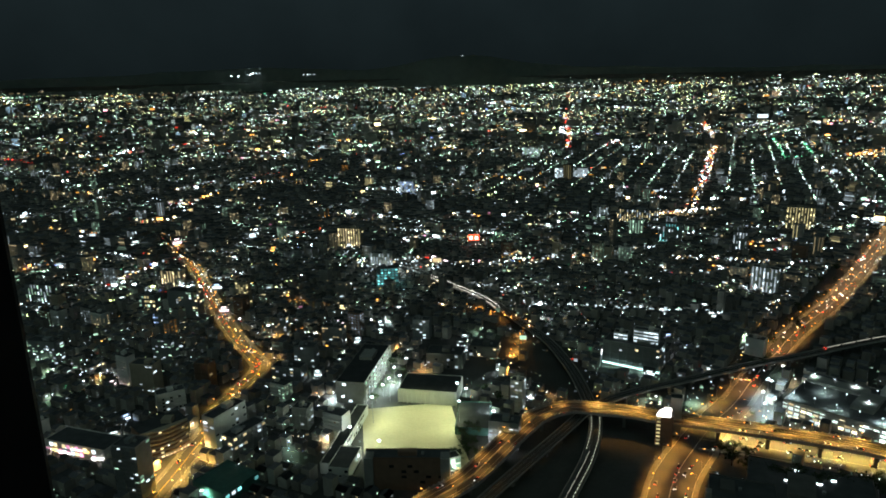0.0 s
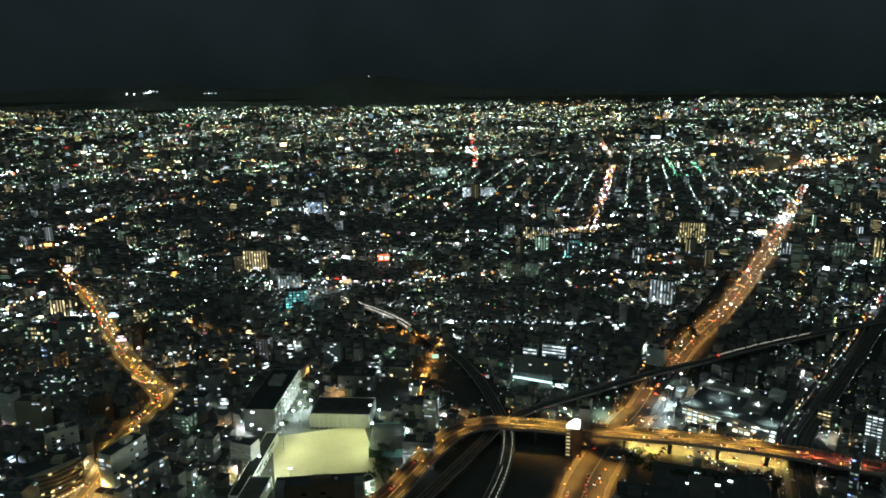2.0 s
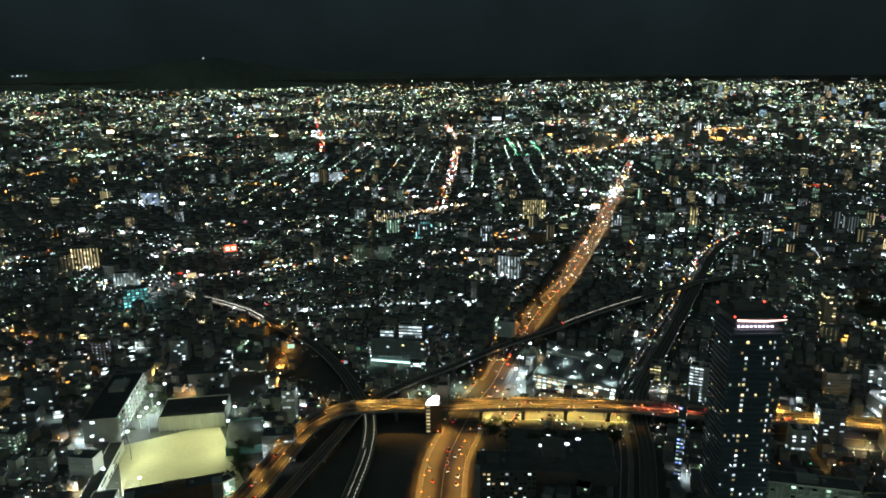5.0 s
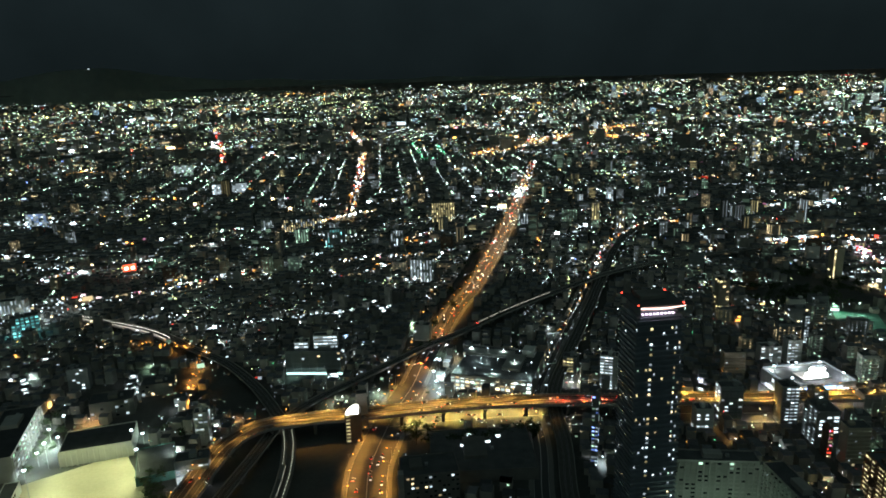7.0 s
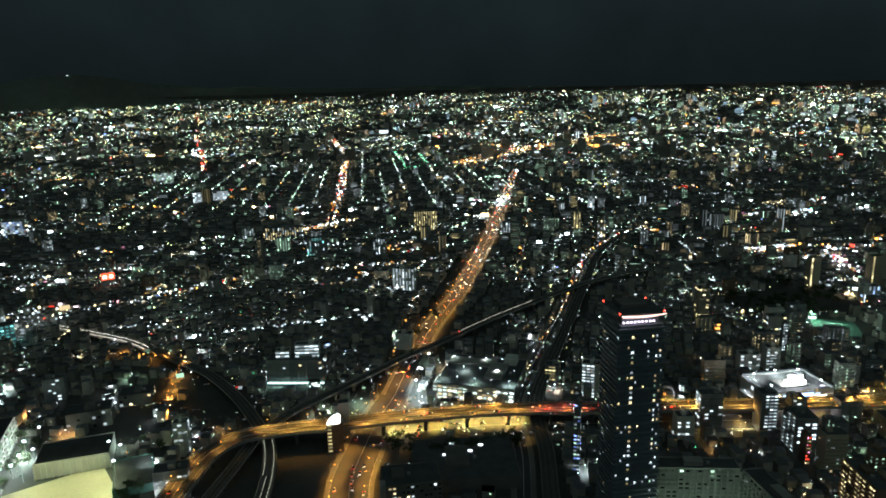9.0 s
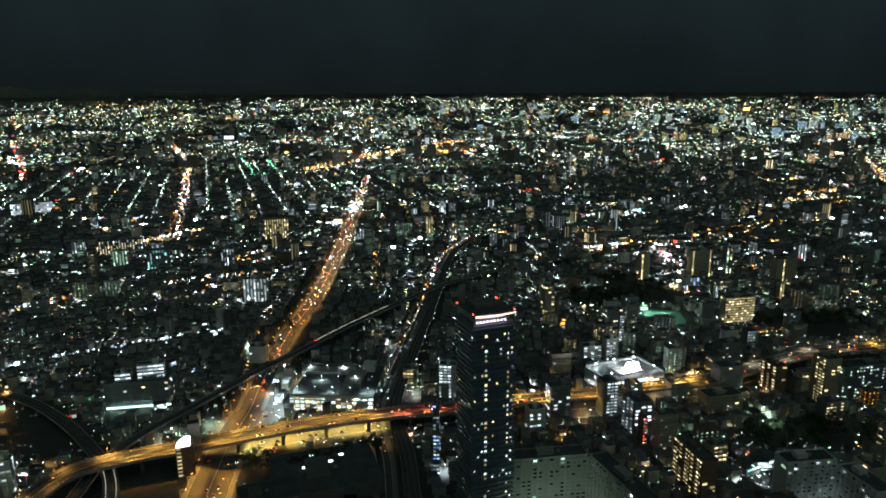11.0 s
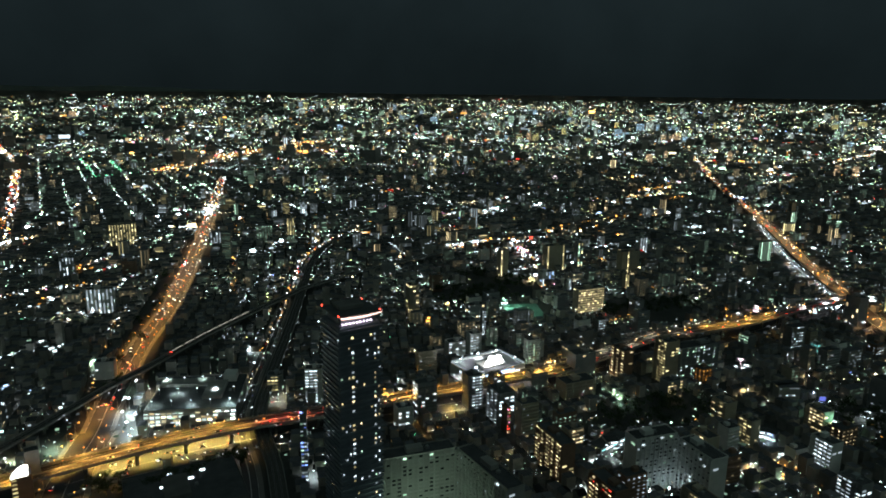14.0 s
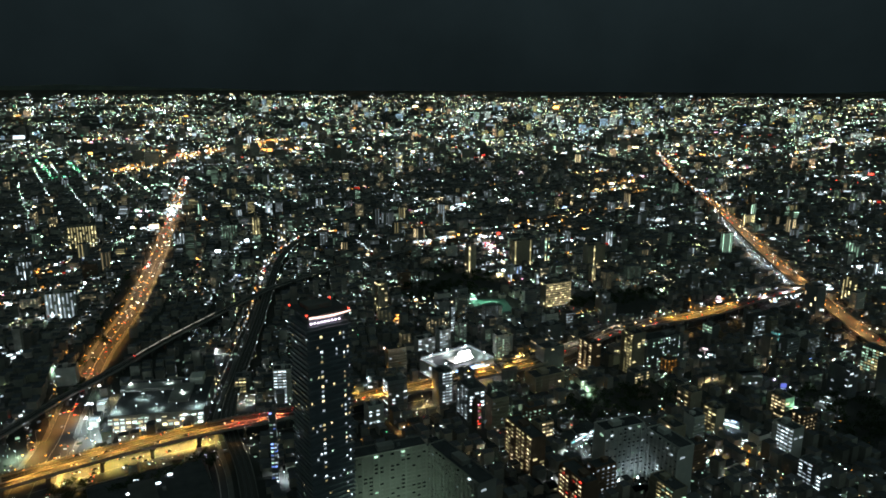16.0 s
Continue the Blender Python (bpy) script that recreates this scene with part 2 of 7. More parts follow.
def cloud_mesh(name, centres, sizes, materials, index=None, turn=None, roofs=None):
    """Many boxes in one mesh: centres of the base, sizes (w, d, h), turned about z; roofs: ridge heights."""
    c, s = np.asarray(centres, float), np.asarray(sizes, float)
    n = len(c)
    turn = np.zeros(n) if turn is None else np.asarray(turn)
    roofs = np.zeros(n) if roofs is None else np.asarray(roofs)
    sx = np.array([-1, 1, 1, -1, -1, 1, 1, -1, -1, 1]) * 0.5
    sy = np.array([-1, -1, 1, 1, -1, -1, 1, 1, 0, 0]) * 0.5
    lx, ly = s[:, :1] * sx, s[:, 1:2] * sy
    co, si = np.cos(turn)[:, None], np.sin(turn)[:, None]
    z = np.concatenate([np.repeat(c[:, 2:3], 4, 1), np.repeat((c[:, 2] + s[:, 2])[:, None], 4, 1), np.repeat((c[:, 2] + s[:, 2] + roofs)[:, None], 2, 1)], 1)
    v = land(np.stack([c[:, :1] + lx * co - ly * si, c[:, 1:2] + lx * si + ly * co, z], -1).reshape(-1, 3))
    quads = [(0, 1, 5, 4), (2, 3, 7, 6)]
    gabled = quads + [(1, 2, 6, 9, 5), (3, 0, 4, 8, 7), (4, 5, 9, 8), (6, 7, 8, 9)]
    flat = quads + [(1, 2, 6, 5), (3, 0, 4, 7), (4, 5, 6, 7)]
    faces, slots = [], []
    for i in range(n):
        o = i * 10
        g = roofs[i] > 0.01
        for k, f in enumerate(gabled if g else flat):
            faces.append(tuple(o + q for q in f))
            slots.append((1 if k >= 4 else 0) if index is None else int(index[i]))
    me = bpy.data.meshes.new(name)
    me.from_pydata(v.tolist(), [], faces)
    for m in materials:
        me.materials.append(m)
    me.polygons.foreach_set("material_index", np.minimum(np.array(slots, dtype=np.int32), len(materials) - 1))
    me.update()
    return new(name, me)

# ---- the ground, out to the far rim, and the hills behind it ----
def build_ground():
    rings = [0, 60, 150, 300, 500, 800, 1200, 1800, 2400, 2600] + [2600 * 1.06 ** k for k in range(1, 46)]
    n = 144
    pts = [(r * math.sin(2 * math.pi * k / n), r * math.cos(2 * math.pi * k / n), 0) for r in rings[1:] for k in range(n)]
    v = np.vstack([[(0, 0, 0)], land(pts)])
    faces = [(0, 1 + (k + 1) % n, 1 + k) for k in range(n)]
    for i in range(len(rings) - 2):
        a, b = 1 + i * n, 1 + (i + 1) * n
        faces += [(a + k, a + (k + 1) % n, b + (k + 1) % n, b + k) for k in range(n)]
    me = bpy.data.meshes.new("ground")
    me.from_pydata(v.tolist(), [], faces)
    me.materials.append(GROUND)
    tagged(new("ground", me), "dark built-over plain, its far part raised to fit the camera's view", "ground", kind="structure")
    hills = bmesh.new()
    row = []
    for k in range(361):
        a = 2 * math.pi * k / 360
        deg = math.degrees(a if a < math.pi else a - 2 * math.pi)
        up = 0.15 + 0.28 * noise.noise((deg * 0.07, 3.1, 0)) + 0.12 * noise.noise((deg * 0.31, 7.7, 0))
        up += 1.1 * math.exp(-((deg - 1.3) / 5.5) ** 2) + 0.45 * math.exp(-((deg + 14) / 6) ** 2) - 0.9 * math.exp(-((deg - 62) / 30) ** 2)
        top = EYE + 4870 * math.tan(radians(max(up, -0.8)))
        row.append([hills.verts.new((4870 * math.sin(a) * s, 4870 * math.cos(a) * s, z)) for s, z in ((0.985, 0), (0.99, 120), (1.0, top), (1.01, 0))])
    for p, q in zip(row, row[1:]):
        for j in range(3):
            hills.faces.new((p[j], q[j], q[j + 1], p[j + 1]))
    tagged(new("backdrop", mesh_of("backdrop", hills, HILL)), "low black ridge of far hills under the night sky", "hills", kind="structure")


build_ground()

# ---- plan lines of roads and railways ----
AVENUE = smooth([(122, 360), (142, 404), (159, 440), (184, 476), (218, 520), (249, 554), (281, 596), (330, 656), (380, 715), (465, 802), (533, 881), (614, 979), (729, 1122), (940, 1388), (1219, 1750), (1330, 1890)])
LEFT_ROAD = smooth([(-560, 1290), (-497, 1179), (-408, 1044), (-332, 897), (-290, 815), (-243, 728), (-205, 668), (-195, 642), (-204, 597), (-209, 553), (-206, 523), (-208, 487), (-211, 448), (-213, 428), (-216, 380)])
EXPRESSWAY = smooth([(-90, 310), (-62, 345), (-36, 377), (-12, 401), (8, 420), (27, 448), (52, 487), (73, 512), (98, 523), (121, 519), (147, 512), (171, 502), (220, 486), (255, 473), (297, 455), (338, 433), (374, 411), (446, 372), (486, 348), (542, 318), (587, 293), (660, 274), (747, 249), (853, 186), (971, 141), (1055, 95)], 8)
HIGHWAY = smooth([(700, -78), (795, -33), (877, 10), (939, 40), (1000, 71), (1073, 103), (1122, 128), (1272, 194), (1501, 289), (1773, 406), (2195, 602), (3015, 933)], 25)
WHITE_STREET = smooth([(1683, 374), (1414, 269), (1232, 195), (1120, 135), (1062, 106), (1010, 82), (952, 52), (884, 17), (770, -40)], 20)
FAR_ROAD = smooth([(470, 1330), (492, 1383), (624, 1688), (794, 2093), (1055, 2740), (1206, 3247), (1365, 3764)], 40)
FAR_CROSS = smooth([(385, 1318), (470, 1346), (540, 1372)], 20)
RED_ROAD = smooth([(443, 2553), (544, 3111), (753, 4471)], 60)
BAND_ROAD = smooth([(1250, 2120), (1349, 2186), (1732, 2418), (2081, 2533), (2512, 2730)], 40)
RAIL_A = smooth([(-90, 1040), (-34, 952), (45, 840), (76, 760), (102, 696), (115, 627), (119, 561), (118, 517), (103, 466), (77, 411), (56, 370)], 8)
RAIL_B = smooth([(1350, 640), (950, 701), (760, 726), (647, 724), (596, 714), (447, 671), (343, 632), (294, 616), (218, 584), (152, 556), (114, 528), (86, 492), (34, 424), (8, 389)], 10)
RAIL_C = smooth([(1400, 1010), (1089, 970), (920, 936), (781, 861), (649, 743), (535, 637), (411, 524), (345, 459), (301, 386), (268, 338), (245, 300)], 10)
RAIL_ROAD = [q + Vector((-13, 14, 0)) for q in RAIL_C]
BELT = [Vector((300, 628, 0)), Vector((446, 816, 0)), Vector((560, 955, 0))]
ROUTES = [(BELT, 11), ([q for q in AVENUE if q.y < 560], 26), ([q for q in AVENUE if q.y > 545], 20), (LEFT_ROAD, 15), (EXPRESSWAY, 18), (HIGHWAY, 15), (WHITE_STREET, 10), (FAR_ROAD, 16), (FAR_CROSS, 14), (RED_ROAD, 14), (BAND_ROAD, 20), (RAIL_A, 14), (RAIL_B, 13), (RAIL_C, 14), (RAIL_ROAD, 11)]


def road(name, line, half, label, lanes=4, z=0.06, centre=PAINT_WHITE):
    top = tagged(new(name, mesh_of(name, strip(line, -half, half, z), ASPHALT)), label, "road", kind="structure")
    for s in (-1, 1):
        a, b = sorted((s * half, s * (half + 3.2)))
        part("pavement", sweep(line, [(a, 0), (b, 0), (b, z + 0.15), (a, z + 0.15)]), PAVING, top)
        a, b = sorted((s * (half - 0.7), s * (half - 0.4)))
        part("edge_line", strip(line, a, b, z + 0.03), PAINT_WHITE, top)
    part("centre_line", strip(line, -0.25, 0.25, z + 0.03), centre, top)
    return top


road("road_avenue", [q for q in AVENUE if q.y < 560], 15, "wide asphalt avenue lit orange by sodium lamps", 6)
road("road_avenue_far", [q for q in AVENUE if q.y > 545], 10.5, "asphalt avenue running straight away under orange lamps", 4, 0.1)
road("road_winding", LEFT_ROAD, 7.5, "winding asphalt street lit orange by sodium lamps", 4, centre=PAINT_YELLOW)
road("road_far", FAR_ROAD, 9, "far straight street with orange lamps", 2, 0.5)
road("road_crossing", FAR_CROSS, 8, "far cross street with bright lamps", 2, 0.5)
road("road_distant", RED_ROAD, 9, "distant street full of red tail lights", 2, 0.8)
road("road_band", BAND_ROAD, 14, "distant broad street with rows of orange lamps", 4, 0.8)
road("road_beside_railway", RAIL_ROAD, 6, "narrow asphalt street beside the railway viaduct", 2)
UNDER = [q for q in EXPRESSWAY if q.x > 190]
road("road_under_expressway", UNDER, 15, "asphalt street running beneath the elevated expressway", 4, 0.09)


def viaduct(name, line, half, z, label, mat, pier_gap=30, wall=1.0, depth=1.6, lit=None, skip=None):
    v = tagged(new(name, mesh_of(name, sweep(line, [(-half, z - 0.4), (-half * 0.55, z - depth), (half * 0.55, z - depth), (half, z - 0.4), (half, z), (-half, z)]), mat)), label, "viaduct", kind="structure")
    for s in (-1, 1):
        a, b = sorted((s * half, s * (half - 0.35)))
        part("parapet", sweep(line, [(a, z), (b, z), (b, z + wall), (a, z + wall)]), CONCRETE, v)
    bm = bmesh.new()
    box(bm, -1.3, 1.3, -1.3, 1.3, 0, z - depth - 1.2, 0.2)
    box(bm, -half * 0.8, half * 0.8, -1.3, 1.3, z - depth - 1.6, z - depth + 0.05, 0.2)
    pier = mesh_of("pier", bm, DARK_CONCRETE)
    for q, t in along(line, pier_gap, 8):
        if math.hypot(q.x, q.y) < 1100:
            part("pier", pier, None, v, at=Matrix.Translation((q.x, q.y, 0)) @ Matrix.Rotation(math.atan2(t.y, t.x) - math.pi / 2, 4, "Z"))
    return v


EXP_Z = 14.0
exp_road = viaduct("expressway", EXPRESSWAY, 10.0, EXP_Z, "curving elevated expressway on concrete piers, lit gold by sodium lamps", CONCRETE, 36, 1.9, 2.2)
part("carriageway", strip(EXPRESSWAY, -9.5, 9.5, EXP_Z + 0.06), ASPHALT, exp_road)
part("median", sweep(EXPRESSWAY, [(-0.4, EXP_Z), (0.4, EXP_Z), (0.25, EXP_Z + 0.9), (-0.25, EXP_Z + 0.9)]), CONCRETE, exp_road)
for off in (-9.0, -5.0, 5.0, 9.0):
    part("lane_line", strip(EXPRESSWAY, off - 0.12, off + 0.12, EXP_Z + 0.1), PAINT_WHITE, exp_road)
bm = bmesh.new()
for q, h in along([q for q in EXPRESSWAY if q.x < 640], 4.5):
    for s in (-9.75, 9.75):
        c = q + Vector((h.y, -h.x, 0)) * s
        bmesh.ops.create_cube(bm, size=1, matrix=Matrix.Translation((c.x, c.y, EXP_Z + 2.1)) @ Matrix.Rotation(math.atan2(h.y, h.x), 4, "Z") @ Matrix.Diagonal((0.35, 0.3, 1.3, 1)))
part("barrier_post_row", bm, RENDER_WHITE, exp_road, "pale posts along both parapets")["kind"] = "stuff"
high_road = viaduct("highway", HIGHWAY, 11.0, 12.0, "straight elevated highway running to the horizon, lit orange", CONCRETE, 45, 1.1, 2.2)
part("carriageway", strip(HIGHWAY, -10.5, 10.5, 12.08), ASPHALT, high_road)
road("road_below_highway", WHITE_STREET, 6, "white-lit street running along the elevated highway", 2)


def railway(name, line, z, half, label):
    v = viaduct(name, line, half, z, label, DARK_CONCRETE, 24, 1.3, 1.5)
    part("ballast", sweep(line, [(-half + 0.5, z), (half - 0.5, z), (half - 1, z + 0.3), (-half + 1, z + 0.3)]), BALLAST, v)
    for c in (-2.0, 2.0):
        for r in (-0.53, 0.53):
            part("rail", sweep(line, [(c + r - 0.06, z + 0.3), (c + r + 0.06, z + 0.3), (c + r + 0.06, z + 0.5), (c + r - 0.06, z + 0.5)]), STEEL, v)
    return v


railway("railway_curved", RAIL_A, 5.0, 5.5, "curving double-track railway viaduct between dark banks")
railway("railway_crossing", RAIL_B, 8.5, 5.0, "dark railway viaduct crossing above the avenue")
railway("railway_straight", RAIL_C, 6.0, 6.0, "wide dark railway viaduct running towards the horizon")

# ---- the observation tower that the camera stands in ----
FACE = 27.0
deck = thing("observation_tower", Matrix.Rotation(radians(-FACE), 4, "Z"), "tall dark tower with an open observation deck", "tower")
part("shaft", boxed(-30, 30, -60, 1.0, 0, EYE - 1.9, bevel=0.3), TILE_GREY, deck)
part("deck_floor", boxed(-30, 30, -60, 1.05, EYE - 1.9, EYE - 1.65), DARK_CONCRETE, deck)
part("deck_roof", boxed(-30, 30, -60, 1.05, EYE + 3.0, EYE + 3.4), DARK_CONCRETE, deck)
part("back_wall", boxed(-30, 30, -12, -11.6, EYE - 1.65, EYE + 3.0), DARK_STEEL, deck)
for c0 in (-2.282, -9.5, 12.0, 22.0):
    part("column", boxed(c0, c0 + 0.5, 0.6, 1.0, EYE - 1.65, EYE + 3.0, bevel=0.02), DARK_STEEL, deck, "black steel window column")

# ---- buildings that stand out ----
UNIT = {k: mesh_of("window", boxed(-0.5, 0.5, -0.5, 0.5, -0.5, 0.5), m) for k, m in LIT.items()}
UNIT_DARK = mesh_of("window", boxed(-0.5, 0.5, -0.5, 0.5, -0.5, 0.5), GLASS_DARK)
TAKEN, PLOTS = [], []


def joined_windows(block, places, colours, rnd):
    """The windows of a far block, too small to tell apart, as one mesh a colour."""
    tints = [rnd.choice(colours) for _ in places]
    for k in sorted(set(tints)):
        bm = bmesh.new()
        for m in (q for q, tint in zip(places, tints) if tint == k):
            bmesh.ops.create_cube(bm, size=1, matrix=m)
        ob = part("window_band", bm, LANDING[k] if k in LANDING else LIT[k], block)
        ob["kind"] = "stuff"


def windows(block, w, y, floors, storey, bays, colours, share, rnd, z0=0.0, turn=0.0, tall=0.5, wide=0.62, dark=0.0, cols=None):
    """Lit windows on the face at local y (its outside towards -y), turned about the block's axis."""
    places = []
    for f in range(floors):
        for b in range(bays):
            lit = rnd.random() < share if cols is None else (b in cols and rnd.random() < share)
            if not lit and rnd.random() >= dark * 0.6:
                continue
            bay = w / bays
            m = Matrix.Rotation(turn, 4, "Z") @ Matrix.Translation((-w / 2 + (b + 0.5) * bay, y - 0.02, z0 + (f + 0.55) * storey)) @ Matrix.Diagonal((bay * wide, 0.16, storey * tall, 1))
            if block.location.length > 760 and lit:
                places.append(m)
            else:
                part("window", UNIT[rnd.choice(colours)] if lit else UNIT_DARK, None, block, at=m)
    if places:
        joined_windows(block, places, colours, rnd)


def block(name, x, y, w, d, h, yaw, wall, label, storey=3.0, bays=None, colours=("cool",), share=0.3, ledges=True, side=0.2, seed=0, front=True, dark=0.0, category="apartment block", cols=None, tall=0.5, wide=0.62, house=True, fins=2):
    """A flat-roofed block. x, y: middle of the front at the ground; yaw: degrees to which the front looks, clockwise from north."""
    rnd = random.Random(seed or hash((round(x), round(y))) % 9973)
    a = radians(yaw)
    face = Vector((math.sin(a), math.cos(a), 0))
    c = Vector((x, y, 0)) - face * (d / 2 if front else 0)
    PLOTS.append((c.x, c.y, math.pi - a, w / 2, d / 2))
    t = thing(name, Matrix.Translation(c) @ Matrix.Rotation(math.pi - a, 4, "Z"), label, category)
    floors = max(2, int(h / storey))
    storey = h / floors
    bays = bays or max(2, int(w / 4.0))
    body = bmesh.new()
    box(body, -w / 2, w / 2, -d / 2, d / 2, 0, h, 0.12)
    part("wall", body, wall, t)
    part("roof", boxed(-w / 2 + 0.3, w / 2 - 0.3, -d / 2 + 0.3, d / 2 - 0.3, h - 0.4, h + 0.12), ROOFING, t)
    rim = bmesh.new()
    for x0, x1, y0, y1 in ((-w / 2, w / 2, -d / 2, -d / 2 + 0.25), (-w / 2, w / 2, d / 2 - 0.25, d / 2), (-w / 2, -w / 2 + 0.25, -d / 2 + 0.25, d / 2 - 0.25), (w / 2 - 0.25, w / 2, -d / 2 + 0.25, d / 2 - 0.25)):
        box(rim, x0, x1, y0, y1, h - 0.1, h + 1.0)
    part("parapet", rim, wall, t)
    if house:
        hx = rnd.uniform(-0.25, 0.25) * w
        part("roof_house", boxed(hx - w * 0.11, hx + w * 0.11, -d * 0.22, d * 0.25, h, h + rnd.uniform(2.6, 4.0), bevel=0.1), wall, t)
        part("roof_tank", boxed(hx + w * 0.16, hx + w * 0.16 + 2.2, -1.2, 1.2, h, h + 2.0, bevel=0.25), STEEL, t)
    if ledges:
        led = bmesh.new()
        box(led, -w / 2 + 0.2, w / 2 - 0.2, -d / 2 - 1.2, -d / 2, -0.1, 0.1)
        box(led, -w / 2 + 0.2, w / 2 - 0.2, -d / 2 - 1.2, -d / 2 - 1.05, 0.1, 1.05)
        led = mesh_of("balcony", led, wall)
        for f in range(1, floors):
            part("balcony", led, None, t, at=Matrix.Translation((0, 0, f * storey)))
        fin = mesh_of("partition", boxed(-0.1 if fins == 2 else -0.35, 0.1 if fins == 2 else 0.35, -d / 2 - (1.2 if fins == 2 else 1.5), -d / 2, 0.2, h - 0.5), wall)
        for b in range(0, bays + 1, fins):
            part("partition", fin, None, t, at=Matrix.Translation((min(max(-w / 2 + b * w / bays, -w / 2 + 0.3), w / 2 - 0.3), 0, 0)))
    windows(t, w, -d / 2 - (0.05 if not ledges else 0.05), floors, storey, bays, colours, share, rnd, dark=dark, cols=cols, tall=tall, wide=wide)
    if side:
        for turn in (math.pi / 2, -math.pi / 2):
            windows(t, d, -w / 2 - 0.05, floors, storey, max(2, int(d / 5)), colours, side, rnd, turn=turn)
    return t


def face_to(x, y, grid):
    """Of the four ways of a street grid, the one that looks most towards the tower."""
    back = math.degrees(math.atan2(-x, -y))
    return min((grid + 90 * k for k in range(4)), key=lambda g: abs((g - back + 180) % 360 - 180))


